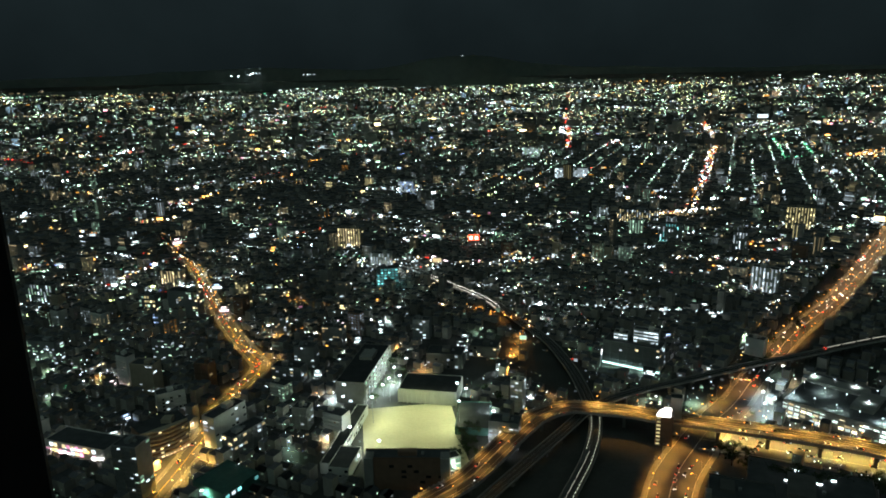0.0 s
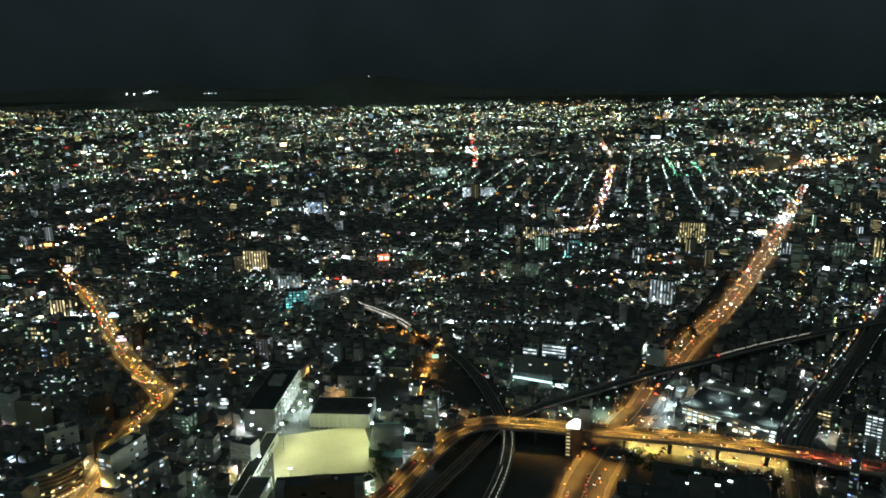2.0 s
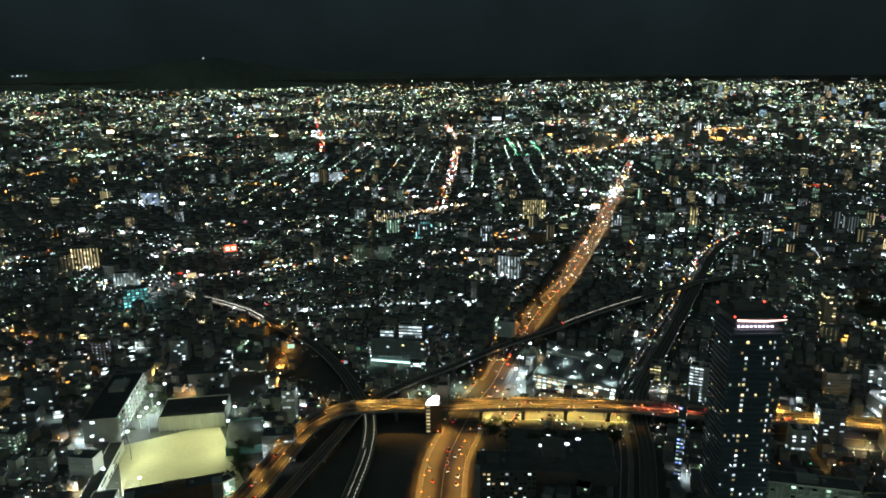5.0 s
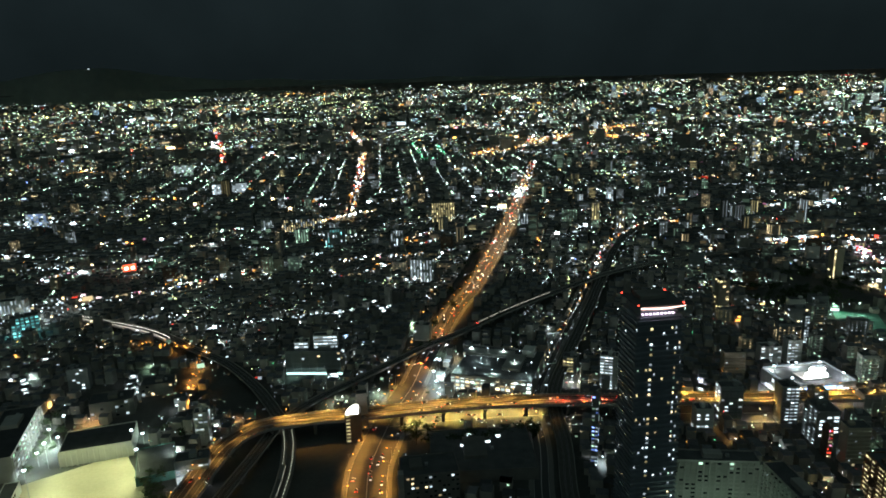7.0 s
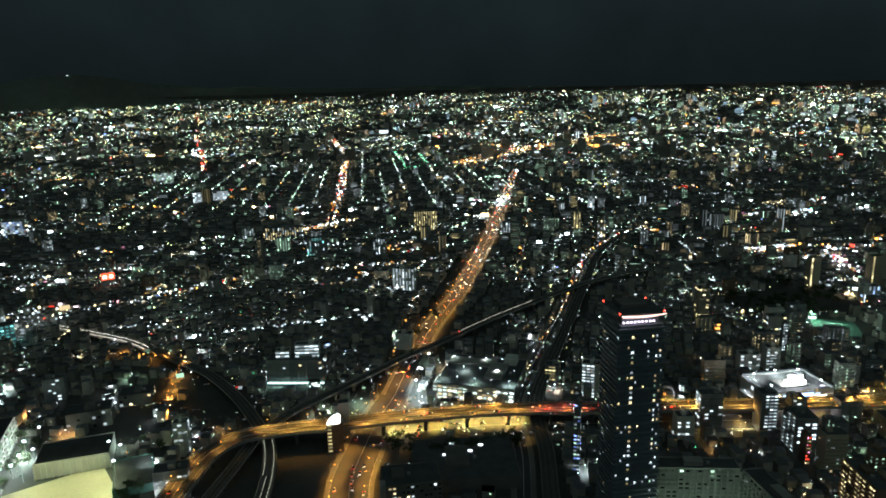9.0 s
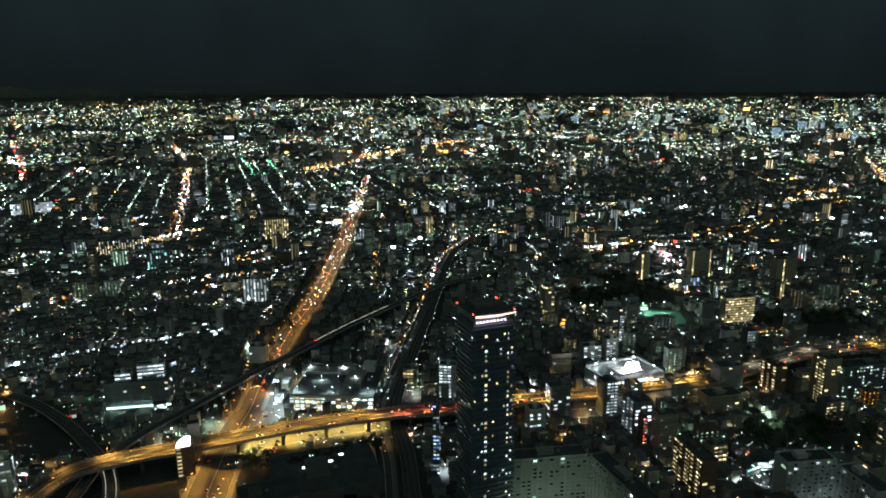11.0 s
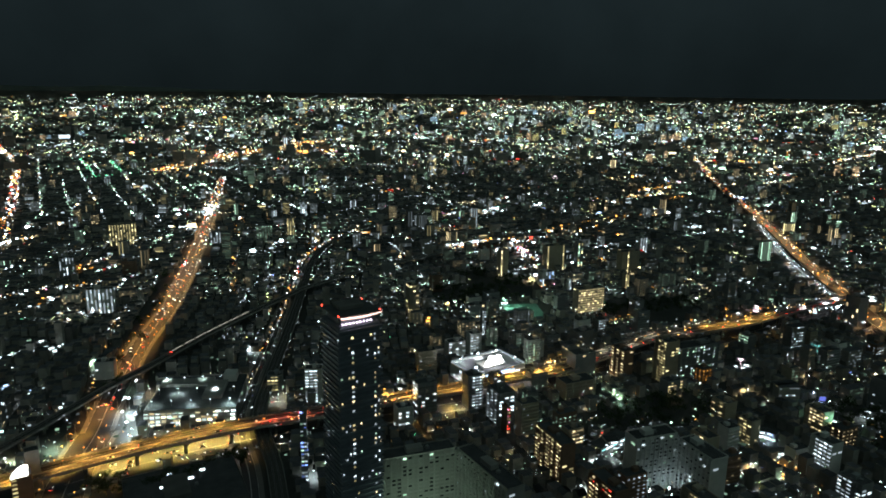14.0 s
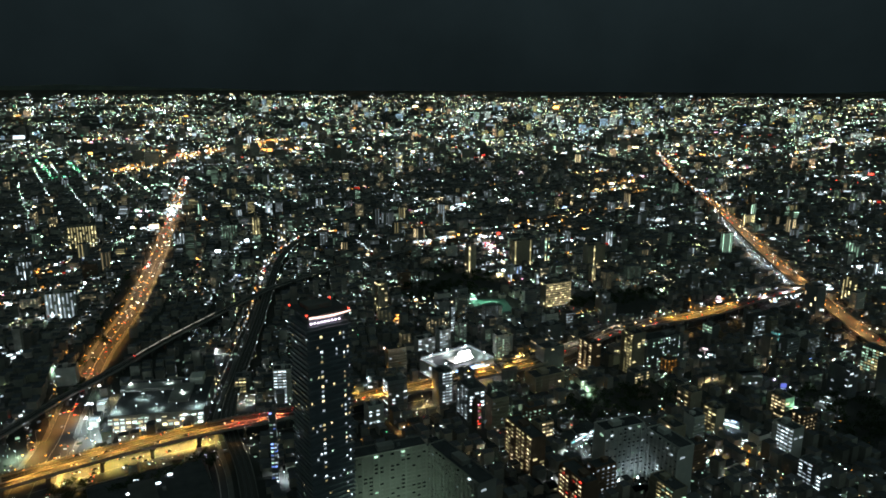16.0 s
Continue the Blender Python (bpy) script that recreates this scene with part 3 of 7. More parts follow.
ROWS = [
    # x, y, width, height, depth, grid, wall, colours, share, side, what
    (-170, 1126, 41, 36, 14, 12, TILE_BEIGE, ("warm", "yellow"), 0.85, 0.1, "tall beige apartment block with warm lit corridors"),
    (-398, 934, 32, 22, 12, 12, TILE_BEIGE, ("warm",), 0.9, 0.1, "beige apartment block with warm lit corridors"),
    (-266, 828, 14, 36, 14, 12, TILE_BEIGE, ("yellow",), 0.5, 0.1, "slender beige apartment tower beside the winding street"),
    (-386, 826, 23, 22, 12, 12, TILE_GREY, ("yellow", "greenish"), 0.6, 0.1, "grey apartment block with yellowish lit landings"),
    (-346, 763, 14, 19, 12, 12, TILE_GREY, ("blue", "cool"), 0.5, 0.1, "small block under bluish light"),
    (-545, 862, 42, 27, 16, 12, TILE_GREY, ("greenish", "cool"), 0.55, 0.2, "office block with rows of greenish lit windows"),
    (-330, 800, 40, 34, 16, 12, TILE_GREY, ("cool", "greenish", "warm"), 0.22, 0.2, "large dark apartment block with scattered lit windows"),
    (-229, 425, 19, 41, 16, 12, TILE_GREY, ("cool", "greenish"), 0.16, 0.12, "dark apartment tower with closely ranked balconies"),
    (408, 859, 33, 32, 12, 40, RENDER_WHITE, ("cool",), 0.8, 0.1, "pale apartment slab with bright stair columns"),
    (631, 1213, 47, 38, 14, 25, TILE_BEIGE, ("yellow",), 0.75, 0.2, "yellow-lit apartment block with vertical bays"),
    (301, 1329, 22, 23, 14, 22, RENDER_WHITE, ("cool",), 0.7, 0.1, "white-lit block at a far street corner"),
    (356, 1277, 77, 27, 16, 22, TILE_GREY, ("cool", "warm", "yellow"), 0.6, 0.1, "long apartment block with rows of lit landings"),
    (328, 1182, 24, 28, 14, 22, RENDER_WHITE, ("greenish",), 0.85, 0.1, "pale apartment block with greenish lit landings"),
    (372, 1129, 36, 32, 14, 22, TILE_GREY, ("teal", "cool"), 0.3, 0.1, "dark apartment block with bluish lit windows"),
    (-104, 1653, 38, 32, 20, 12, RENDER_WHITE, ("blue", "cool"), 0.8, 0.1, "far block washed in pale blue light"),
    (276, 2293, 56, 38, 25, 10, RENDER_WHITE, ("cool", "greenish"), 0.9, 0.1, "far block with a white-lit front"),
    (330, 1839, 87, 30, 25, 10, RENDER_WHITE, ("cool",), 0.85, 0.1, "long far block with white-lit front"),
    (-106, 998, 31, 25, 14, 12, RENDER_WHITE, ("cool",), 0.6, 0.2, "white block beside the station"),
    (308, 654, 18, 18, 12, 40, RENDER_WHITE, ("cool",), 0.05, 0.0, "plain pale block beside the avenue"),
    (55, 543, 11, 29, 10, 20, RENDER_WHITE, ("cool",), 0.5, 0.3, "slender white-lit block beside the expressway bend"),
    (39, 484, 24, 22, 14, 15, TILE_GREY, ("cool",), 0.3, 0.1, "grey office block beside the expressway bend"),
    (729, 1062, 30, 28, 14, 40, TILE_GREY, ("cool",), 0.55, 0.1, "dark block with white-lit columns of windows"),
    (864, 1022, 15, 40, 14, 40, TILE_BEIGE, ("yellow",), 0.85, 0.1, "slender tower with yellow lit landings"),
    (656, 540, 13, 41, 14, 30, TILE_BEIGE, ("warm", "yellow"), 0.4, 0.2, "slender apartment tower with a lit stair"),
    (807, 364, 40, 35, 13, 30, TILE_BEIGE, ("warm", "yellow"), 0.9, 0.1, "apartment block with every landing lit warm"),
    (964, 500, 33, 45, 14, 30, TILE_BEIGE, ("yellow",), 0.95, 0.0, "tall beige apartment block with bright stair columns at both ends"),
    (1027, 400, 34, 39, 14, 30, TILE_BEIGE, ("yellow",), 0.95, 0.0, "beige apartment block with one bright stair column"),
    (431, 222, 26, 32, 12, 30, TILE_BROWN, ("yellow", "warm"), 0.85, 0.1, "brown apartment block with yellow lit landings"),
    (451, 356, 19, 29, 12, 30, TILE_GREY, ("cool",), 0.15, 0.6, "dark block with a white-lit stair side"),
    (484, 326, 14, 33, 14, 30, TILE_GREY, ("cool",), 0.85, 0.0, "narrow dark block with white lit landings"),
    (475, 301, 15, 30, 16, 30, TILE_GREY, ("cool",), 0.85, 0.35, "dark stepped block with white-lit balconies"),
    (653, 216, 12, 44, 16, 30, TILE_BEIGE, ("yellow",), 0.85, 0.2, "tall apartment tower with yellow lit landings"),
    (682, 186, 49, 36, 16, 30, TILE_GREY, ("cool", "greenish"), 0.32, 0.2, "broad dark apartment slab speckled with white lit windows"),
    (636, 254, 14, 31, 12, 30, TILE_BROWN, ("warm",), 0.8, 0.1, "brown apartment tower with warm lit landings"),
    (1338, 65, 25, 29, 14, 30, RENDER_WHITE, ("greenish",), 0.9, 0.2, "block flooded with green-white light"),
    (963, 85, 19, 41, 16, 30, TILE_GREY, ("warm",), 0.05, 0.0, "dark tower beside the highway junction"),
    (499, 130, 12, 34, 12, 30, TILE_BEIGE, ("warm", "yellow"), 0.8, 0.1, "slender apartment tower with warm lit landings"),
    (464, 278, 4, 24, 9, 30, TILE_BROWN, ("red", "pink", "warm"), 0.9, 0.0, "slim dark block with red-lit landings"),
    (416, 352, 14, 20, 12, 30, RENDER_WHITE, ("cool",), 0.4, 0.1, "small pale block under white light"),
    (555, 299, 18, 19, 14, 30, CONCRETE, ("warm",), 0.05, 0.0, "plain pale block beside the expressway"),
]
def bay_pick(w, seed):
    """The bays of a front that hold lit landings; the others are plain wall."""
    rnd = random.Random(seed)
    n = max(2, int(w / 3.5))
    k = rnd.choice((0, 1, 2))
    return tuple(range(n)) if n < 4 else (tuple(range(0, n, 2)), tuple(q for q in range(n) if q % 4 != 3), tuple(range(n // 3, n)))[k]


# blocks whose lit landings look across the street grid
STAIRS = {(964, 500): (0, 6), (1027, 400): (2,), (878, 543): (0,)}
ACROSS = {(431, 222), (475, 301), (653, 216), (636, 254), (499, 130), (400, 164), (432, 112), (628, 252), (561, 56), (530, 32), (569, 113), (781, 3), (603, 143)}


def facing(x, y, g):
    return 300 if (x, y) in ACROSS else face_to(x, y, g)


def wide_of(x, y, w):
    return w * 1.45 if (x, y) in ACROSS else w


for x, y, w, h, d, g, wall, cols, share, side, what in ROWS:
    far, w = math.hypot(x, y), wide_of(x, y, w)
    block("apartment_block", x, y, w, d, h, facing(x, y, g), wall, what, bays=max(2, int(w / (3.5 if far < 940 else 4.4))), tall=0.34 if far < 760 else 0.5 if far < 940 else 0.94 if far < 1500 else 0.8, wide=0.7 if far < 940 else 0.38 if far < 1500 else 0.95, storey=3.0 if far < 900 else 4.5, colours=cols, share=share, side=side, ledges=far < 720, cols=STAIRS.get((x, y)) or (bay_pick(w, x) if far < 760 and share > 0.5 else None))


# ---- residential tower with a lit crown ----
def crown_tower():
    h = 160.0
    front, w, d = Vector((267, 277, 0)), 27.0, 25.0
    ex, ey = Vector((0.937, -0.35, 0)), Vector((0.35, 0.937, 0))
    c = front + ex * (w / 2) + ey * (d / 2)
    t = thing("residential_tower", Matrix.Translation(c) @ Matrix.Rotation(math.atan2(ex.y, ex.x), 4, "Z"), "dark residential tower with scattered lit windows and a lit crown", "tower")
    TAKEN.append((c.x, c.y, 26))
    body = bmesh.new()
    box(body, -w / 2, w / 2, -d / 2, d / 2, 0, h - 9, 0.8)
    part("wall", body, TOWER_CLADDING, t)
    rnd = random.Random(5)
    floors = 48
    storey = (h - 9) / floors
    led = bmesh.new()
    for x0, x1, y0, y1 in ((-w / 2 - 1.2, w / 2 + 1.2, -d / 2 - 1.2, -d / 2 - 0.02), (-w / 2 - 1.2, -w / 2 - 0.02, -d / 2, d / 2), (w / 2 + 0.02, w / 2 + 1.2, -d / 2, d / 2)):
        box(led, x0, x1, y0, y1, 0, 1.0)
    led = mesh_of("balcony_ring", led, TOWER_CLADDING)
    for f in range(1, floors):
        part("balcony_ring", led, None, t, at=Matrix.Translation((0, 0, f * storey - 0.2)))
    for turn, ww, yy, share in ((0, w, -d / 2, 0.075), (-math.pi / 2, d, -w / 2, 0.05), (math.pi / 2, d, -w / 2, 0.06)):
        windows(t, ww, yy - 0.06, floors - 2, storey, 11, ("cool", "cool", "cool", "greenish", "warm", "yellow"), share, rnd, turn=turn, tall=0.36, wide=0.36)
    windows(t, w, -d / 2 - 0.1, floors - 2, storey, 11, ("warm", "yellow", "cool"), 0.5, rnd, cols=(3,), tall=0.42, wide=0.6)
    windows(t, w, -d / 2 - 0.1, floors - 2, storey, 11, ("cool", "cool", "cool", "greenish", "warm"), 0.3, rnd, cols=(9, 10), tall=0.4, wide=0.33)
    part("crown", boxed(-w / 2 + 2, w / 2 - 2, -d / 2 + 2, d / 2 - 2, h - 9, h - 3.2, bevel=0.3), TOWER_CLADDING, t, "dark set-back top storey")
    part("crown_roof", boxed(-w / 2 - 0.5, w / 2 + 1.5, -d / 2 - 0.8, d / 2 + 0.5, h - 3.2, h - 2.4, bevel=0.3), ROOFING, t, "dark overhanging flat roof")
    part("roof_plant", boxed(-w / 2 + 5, w / 2 - 6, -3, d / 2 - 4, h - 2.4, h + 0.4, bevel=0.3), DARK_CONCRETE, t, "dark plant room on the roof")
    # the lit soffit bows outwards along the front
    bow = bmesh.new()
    steps = 14
    edge = [(-w / 2 + 1.5 + (w - 0.5) * k / steps, -d / 2 - 0.9 - 1.5 * math.sin(math.pi * k / steps)) for k in range(steps + 1)]
    for (x0, y0), (x1, y1) in zip(edge, edge[1:]):
        thin = 0.25 + 0.75 * (1 - max(0.0, (x0 / w - 0.05) * 2.0))
        q = [bow.verts.new(c) for c in ((x0, y0, h - 3.3), (x1, y1, h - 3.3), (x1, y1, h - 3.3 - thin), (x0, y0, h - 3.3 - thin))]
        q += [bow.verts.new((v.co.x, v.co.y + 0.6, v.co.z)) for v in q]
        for f in ((0, 1, 2, 3), (7, 6, 5, 4), (0, 4, 5, 1), (3, 2, 6, 7)):
            bow.faces.new([q[k] for k in f])
    bmesh.ops.remove_doubles(bow, verts=bow.verts, dist=0.05)
    part("soffit_light", bow, glow("crown_glow", (1.0, 0.66, 0.56), 2.6, lights=True), t, "warm pink strip light under the roof")
    bulb = glow("crown_lamp", (0.92, 0.78, 1.0), 3.6)
    for k in range(9):
        part("crown_lamp", boxed(-0.55, 0.55, -0.4, 0.4, -0.4, 0.5, bevel=0.1), bulb, t, at=Matrix.Translation((-w / 2 + 2.5 + k * (w - 9) / 8, -d / 2 - 0.5, h - 7.4)))
    for x, y in ((-w / 2, -d / 2), (w / 2, -d / 2), (-w / 2, d / 2), (w / 2, d / 2)):
        part("beacon", boxed(-0.4, 0.4, -0.4, 0.4, 0, 0.9, bevel=0.15), BRIGHT["red"], t, "red aircraft warning light", at=Matrix.Translation((x, y, h - 2.4)))


crown_tower()


# ---- blocks placed by the two ends of their front ----
def block_between(name, p, q, d, h, wall, label, toward=(0, 0), **more):
    """Front from p to q; it looks towards the place given."""
    p, q = Vector((*p, 0)), Vector((*q, 0))
    m, t = (p + q) / 2, (q - p).normalized()
    nrm = Vector((t.y, -t.x, 0))
    if nrm.dot(Vector((*toward, 0)) - m) < 0:
        nrm = -nrm
    return block(name, m.x, m.y, (q - p).length, d, h, math.degrees(math.atan2(nrm.x, nrm.y)), wall, label, **more)


def strip_light(parent, a, b, z, tall, mat, label="", thick=0.5):
    """A glowing strip between two plan points, part of parent."""
    a, b = Vector((*a, 0)), Vector((*b, 0))
    t = b - a
    m = parent.matrix_world.inverted() @ (Matrix.Translation((*((a + b) / 2)[:2], z)) @ Matrix.Rotation(math.atan2(t.y, t.x), 4, "Z"))
    return part("light_strip", boxed(-t.length / 2, t.length / 2, -thick / 2, thick / 2, -tall / 2, tall / 2, bevel=0.05), mat, parent, label, at=m)


bpy.context.view_layer.update()
WHITE_GLOW = glow("white_strip", C_COOL, 2.2)
TEAL_GLOW = glow("teal_strip", (0.35, 0.95, 0.95), 1.1)
SIGN_WHITE = glow("white_sign", (0.95, 0.97, 1.0), 13.0, lights=True)

# the school round its lit playing field
field = tagged(new("playing_field", mesh_of("playing_field", boxed(-44, 35, -64, 44, 0, 0.12, bevel=0.02), SAND)), "pale sandy school playing field under floodlights", "playing field", kind="structure")
field.matrix_world = Matrix.Translation((-31, 516, 0.02)) @ Matrix.Rotation(radians(8), 4, "Z")
block_between("school_building", (-79, 563), (-63, 651), 27, 20, CONCRETE, "long grey school building with lit classrooms", toward=(0, 580), storey=3.6, bays=20, colours=("cool", "greenish"), share=0.55, side=0.04, dark=0.3, category="school", wide=0.7)
hall = block_between("school_gymnasium", (-49, 567), (3, 557), 35, 12, RENDER_WHITE, "white gymnasium with a row of pilasters and dark roof", storey=6, bays=13, share=0.0, side=0.0, ledges=False, dark=0.0, category="gymnasium", house=False, tall=0.7, wide=0.5)
pil = mesh_of("pilaster", boxed(-0.45, 0.45, -0.9, 0, 0, 11.6, bevel=0.05), RENDER_WHITE)
for k in range(14):
    part("pilaster", pil, None, hall, at=Matrix.Translation((-26.4 + k * 4.06, -17.5, 0)))
block_between("school_wing", (-74, 545), (-90, 452), 10, 8, RENDER_WHITE, "low white school wing along the playing field", toward=(-30, 500), storey=4, bays=22, colours=("cool",), share=0.1, side=0.0, dark=0.7, category="school", house=False, ledges=False)
block_between("school_store", (-93, 447), (-77, 444), 30, 9, RENDER_WHITE, "small white annex at the field's corner", storey=4, bays=4, colours=("cool",), share=0.2, side=0.3, dark=0.4, category="school", house=False, ledges=False)
brown = block_between("office_block", (-64, 432), (-3, 430), 12, 25, TILE_BROWN, "dark brown block with pale stair towers at both ends", storey=3.6, bays=14, share=0.0, side=0.0, dark=0.35, ledges=False, category="office block", wide=0.8)
for x in (-27.0, 27.0):
    part("stair_tower", boxed(x - 3.2, x + 3.2, -7.6, 2, 0, 26, bevel=0.15), CONCRETE, brown, "pale stair tower")


def floodlight(x, y, h, aim, colour, watts, mat="cool", cone=120):
    t = thing("floodlight_mast", Matrix.Translation((x, y, 0)), "tall steel mast with a bright white floodlight", "floodlight", "floodlights")
    bm = bmesh.new()
    tube(bm, 0, 0, 0, h, 0.2, 0.1)
    part("mast", bm, STEEL, t)
    part("lamp_head", boxed(-1.1, 1.1, -0.4, 0.4, h, h + 1.2, bevel=0.12), BRIGHT[mat], t, "glaring white lamp head")
    lamp = lamp_light(x, y, h - 0.4, colour, watts, cone, 0.8)
    lamp.matrix_world = look((x + (aim[0] - x) * 0.03, y + (aim[1] - y) * 0.03, h - 0.5), aim)


FIELD_LIGHT = (0.82, 1.0, 0.56)
for x, y, h in ((-68, 528, 24), (-57, 569, 22), (5, 518, 24), (-80, 478, 24), (4, 556, 22)):
    floodlight(x, y, h, (-31, 512, 0), FIELD_LIGHT, 46000, cone=150)
floodlight(-56, 612, 13, (-58, 596, 2), (0.75, 1.0, 0.9), 150000, cone=140)
floodlight(-64, 578, 11, (-58, 590, 0), (0.75, 1.0, 0.98), 45000)
floodlight(-72, 556, 10, (-70, 566, 2), (0.8, 1.0, 0.95), 40000)
floodlight(-58, 478, 12, (-84, 490, 3), (0.8, 1.0, 0.95), 50000)
floodlight(-50, 600, 10, (-72, 610, 6), (0.8, 1.0, 0.95), 120000, cone=140)
# these four masts are added to brighten the dark yards round the field
floodlight(34, 528, 9, (28, 540, 2), (0.8, 1.0, 0.95), 22000, cone=150)
floodlight(26, 474, 8, (34, 484, 4), (0.85, 0.97, 1.0), 20000, cone=150)
floodlight(12, 572, 9, (20, 584, 2), (0.7, 1.0, 0.85), 26000, cone=150)
floodlight(-98, 560, 9, (-106, 552, 3), (0.75, 1.0, 0.9), 22000, cone=150)
floodlight(-46, 640, 10, (-64, 640, 8), (0.8, 1.0, 0.9), 50000)

block_between("pool_building", (1, 507), (29, 504), 46, 6, GREEN_ROOF, "low dark-roofed pool building beside the playing field", storey=5, bays=6, colours=("cool",), share=0.05, side=0.0, dark=0.4, ledges=False, house=False, category="school")
block_between("garage_block", (-12, 450), (5, 457), 9, 10, RENDER_WHITE, "small white garage with a greenish lit front", storey=4.5, bays=4, colours=("greenish",), share=0.9, side=0.2, ledges=False, house=False, category="garage", tall=0.7, wide=0.85)
floodlight(0, 446, 8, (-6, 455, 3), (0.7, 1.0, 0.85), 16000, "greenish", 150)
block_between("school_block", (-26, 640), (10, 634), 22, 15, DARK_CONCRETE, "dark flat-roofed school block behind the gymnasium", storey=3.6, bays=9, colours=("cool",), share=0.06, side=0.1, dark=0.4, ledges=False, category="school")
block_between("school_block", (18, 668), (46, 660), 20, 11, DARK_CONCRETE, "low dark block beside bare yards", storey=3.6, bays=7, colours=("cool", "warm"), share=0.08, side=0.1, dark=0.3, ledges=False, category="school")
# dark office block before the hall, its front windows lit in rows
fo = block_between("office_block", (162, 386), (200, 372), 26, 22, DARK_CONCRETE, "dark office block with rows of pale lit windows", storey=3.2, bays=13, colours=("cool", "cool", "warm"), share=0.16, side=0.05, dark=0.6, ledges=False, category="office block", tall=0.36, wide=0.6)
part("stair_tower", boxed(-22.5, -18.5, -13.6, -8, 0, 25, bevel=0.15), CONCRETE, fo, "pale stair tower")

# the stacked apartment terraces with white-lit landings
a1 = block_between("terraced_block", (152, 646), (200, 616), 22, 24, TILE_GREY, "broad grey block with few lit windows and a lit arcade", bays=14, colours=("cool", "warm"), share=0.06, side=0.1, ledges=True)
bpy.context.view_layer.update()
strip_light(a1, (151, 641), (199, 611), 3.0, 1.6, glow("arcade_lamps", (0.6, 1.0, 0.95), 2.6), "greenish arcade lights")
for k in range(5):
    lamp_light(150 + k * 11, 637 - k * 6.5, 5, (0.6, 1.0, 0.85), 2600, 165)
block("terraced_block", 191, 634, 24, 10, 37, 207, RENDER_WHITE, "white-lit apartment wing above the lower terrace", storey=3.2, bays=5, colours=("cool",), share=0.97, side=0.0, tall=0.42, wide=0.86)
block("terraced_block", 169, 645, 14, 10, 31, 207, RENDER_WHITE, "smaller white-lit apartment wing", storey=3.2, bays=3, colours=("cool",), share=0.97, side=0.0, tall=0.42, wide=0.86)

# the shopping hall with parking on its roof
pick4 = random.Random(44)
park = block_between("parking_hall", (279, 531), (333, 476), 74, 14, CONCRETE, "broad concrete hall with lit roof parking", storey=4.6, bays=18, colours=("greenish", "cool", "warm"), share=0.3, side=0.12, ledges=False, category="shopping hall", tall=0.4, wide=0.9)
bpy.context.view_layer.update()
SHOP = [glow("shop_front", (0.80, 1.0, 0.92), 2.2, each=1.4), glow("shop_front_warm", (1.0, 0.9, 0.55), 1.8, each=1.4)]
for z, tall, share in ((12.3, 0.7, 0.75), (9.2, 2.0, 0.9), (5.2, 2.2, 0.85), (1.6, 1.8, 0.7)):
    for k in range(16):
        u, v = k / 16 + 0.004, (k + 1) / 16 - 0.012
        lit = share if k < 7 else share * 0.45
        if pick4.random() < lit:
            strip_light(park, (277.7 + 54 * u, 529.7 - 55 * u), (277.7 + 54 * v, 529.7 - 55 * v), z, tall, SHOP[pick4.random() < (0.2 if z > 6 else 0.55)], "lit shop front")
for k in range(14):
    x, y = -34 + (k % 5) * 16.5, -28 + (k // 5) * 25
    pole = bmesh.new()
    tube(pole, 0, 0, 14.1, 19, 0.12, 0.08)
    ob = part("roof_lamp_pole", pole, STEEL, park, at=Matrix.Translation((x, y, 0)))
    part("lamp_head", boxed(-0.35, 0.35, -0.35, 0.35, 19, 19.4, bevel=0.08), BRIGHT["cool"], ob, "white lamp head")
    if k % 2 == 0:
        wp = park.matrix_world @ Vector((x, y, 18.6))
        lamp_light(wp.x, wp.y, wp.z, (0.72, 1.0, 0.95), 11000, 165)
part("roof_ramp", boxed(-37, 10, 12, 26, 14.1, 17.0, bevel=0.2), CONCRETE, park, "raised roof deck")
part("lift_house", boxed(18, 30, 20, 34, 14.1, 21, bevel=0.2), RENDER_WHITE, park, "pale lift house")
for x, y, h, aim in ((268, 545, 14, (276, 552, 0)), (282, 560, 17, (300, 560, 14)), (306, 590, 17, (300, 570, 14)), (262, 528, 12, (268, 520, 0)), (274, 536, 12, (266, 532, 0)), (286, 574, 12, (284, 566, 0))):
    floodlight(x, y, h, aim, (0.72, 0.95, 1.0), 42000)

# the white-lit amusement hall
hall2 = block_between("amusement_hall", (519, 351), (580, 330), 42, 13, RENDER_WHITE, "white hall blazing with floodlights and a roof sign", storey=6, bays=10, colours=("cool", "warm"), share=0.5, side=0.3, ledges=False, category="amusement hall", house=False, tall=0.4, wide=0.9)
sg = bmesh.new()
for x0, x1, top in ((-9, -5, 20), (-5.2, 1, 24.5), (0.8, 6, 22.5), (5.8, 10, 23.5), (9.8, 13, 18)):
    box(sg, x0, x1, -10 + 0.2 * (x0 % 2), -7, 13.1, top, 0.9)
part("roof_sign", sg, SIGN_WHITE, hall2, "glaring white roof sign with a broken outline")
edge = bmesh.new()
for x0, x1, y0, y1 in ((-30.4, 30.4, 20.4, 21.2), (-31.2, -30.4, -21, 21), (30.4, 31.2, -21, 21)):
    box(edge, x0, x1, y0, y1, 14.4, 15.6, 0.1)
part("roof_edge_light", edge, glow("roof_edge", C_COOL, 0.35), hall2, "white light strips along the roof edges")
part("sign_base", boxed(-12, 16, -10, 6, 13.1, 14.6, bevel=0.2), RENDER_WHITE, hall2)
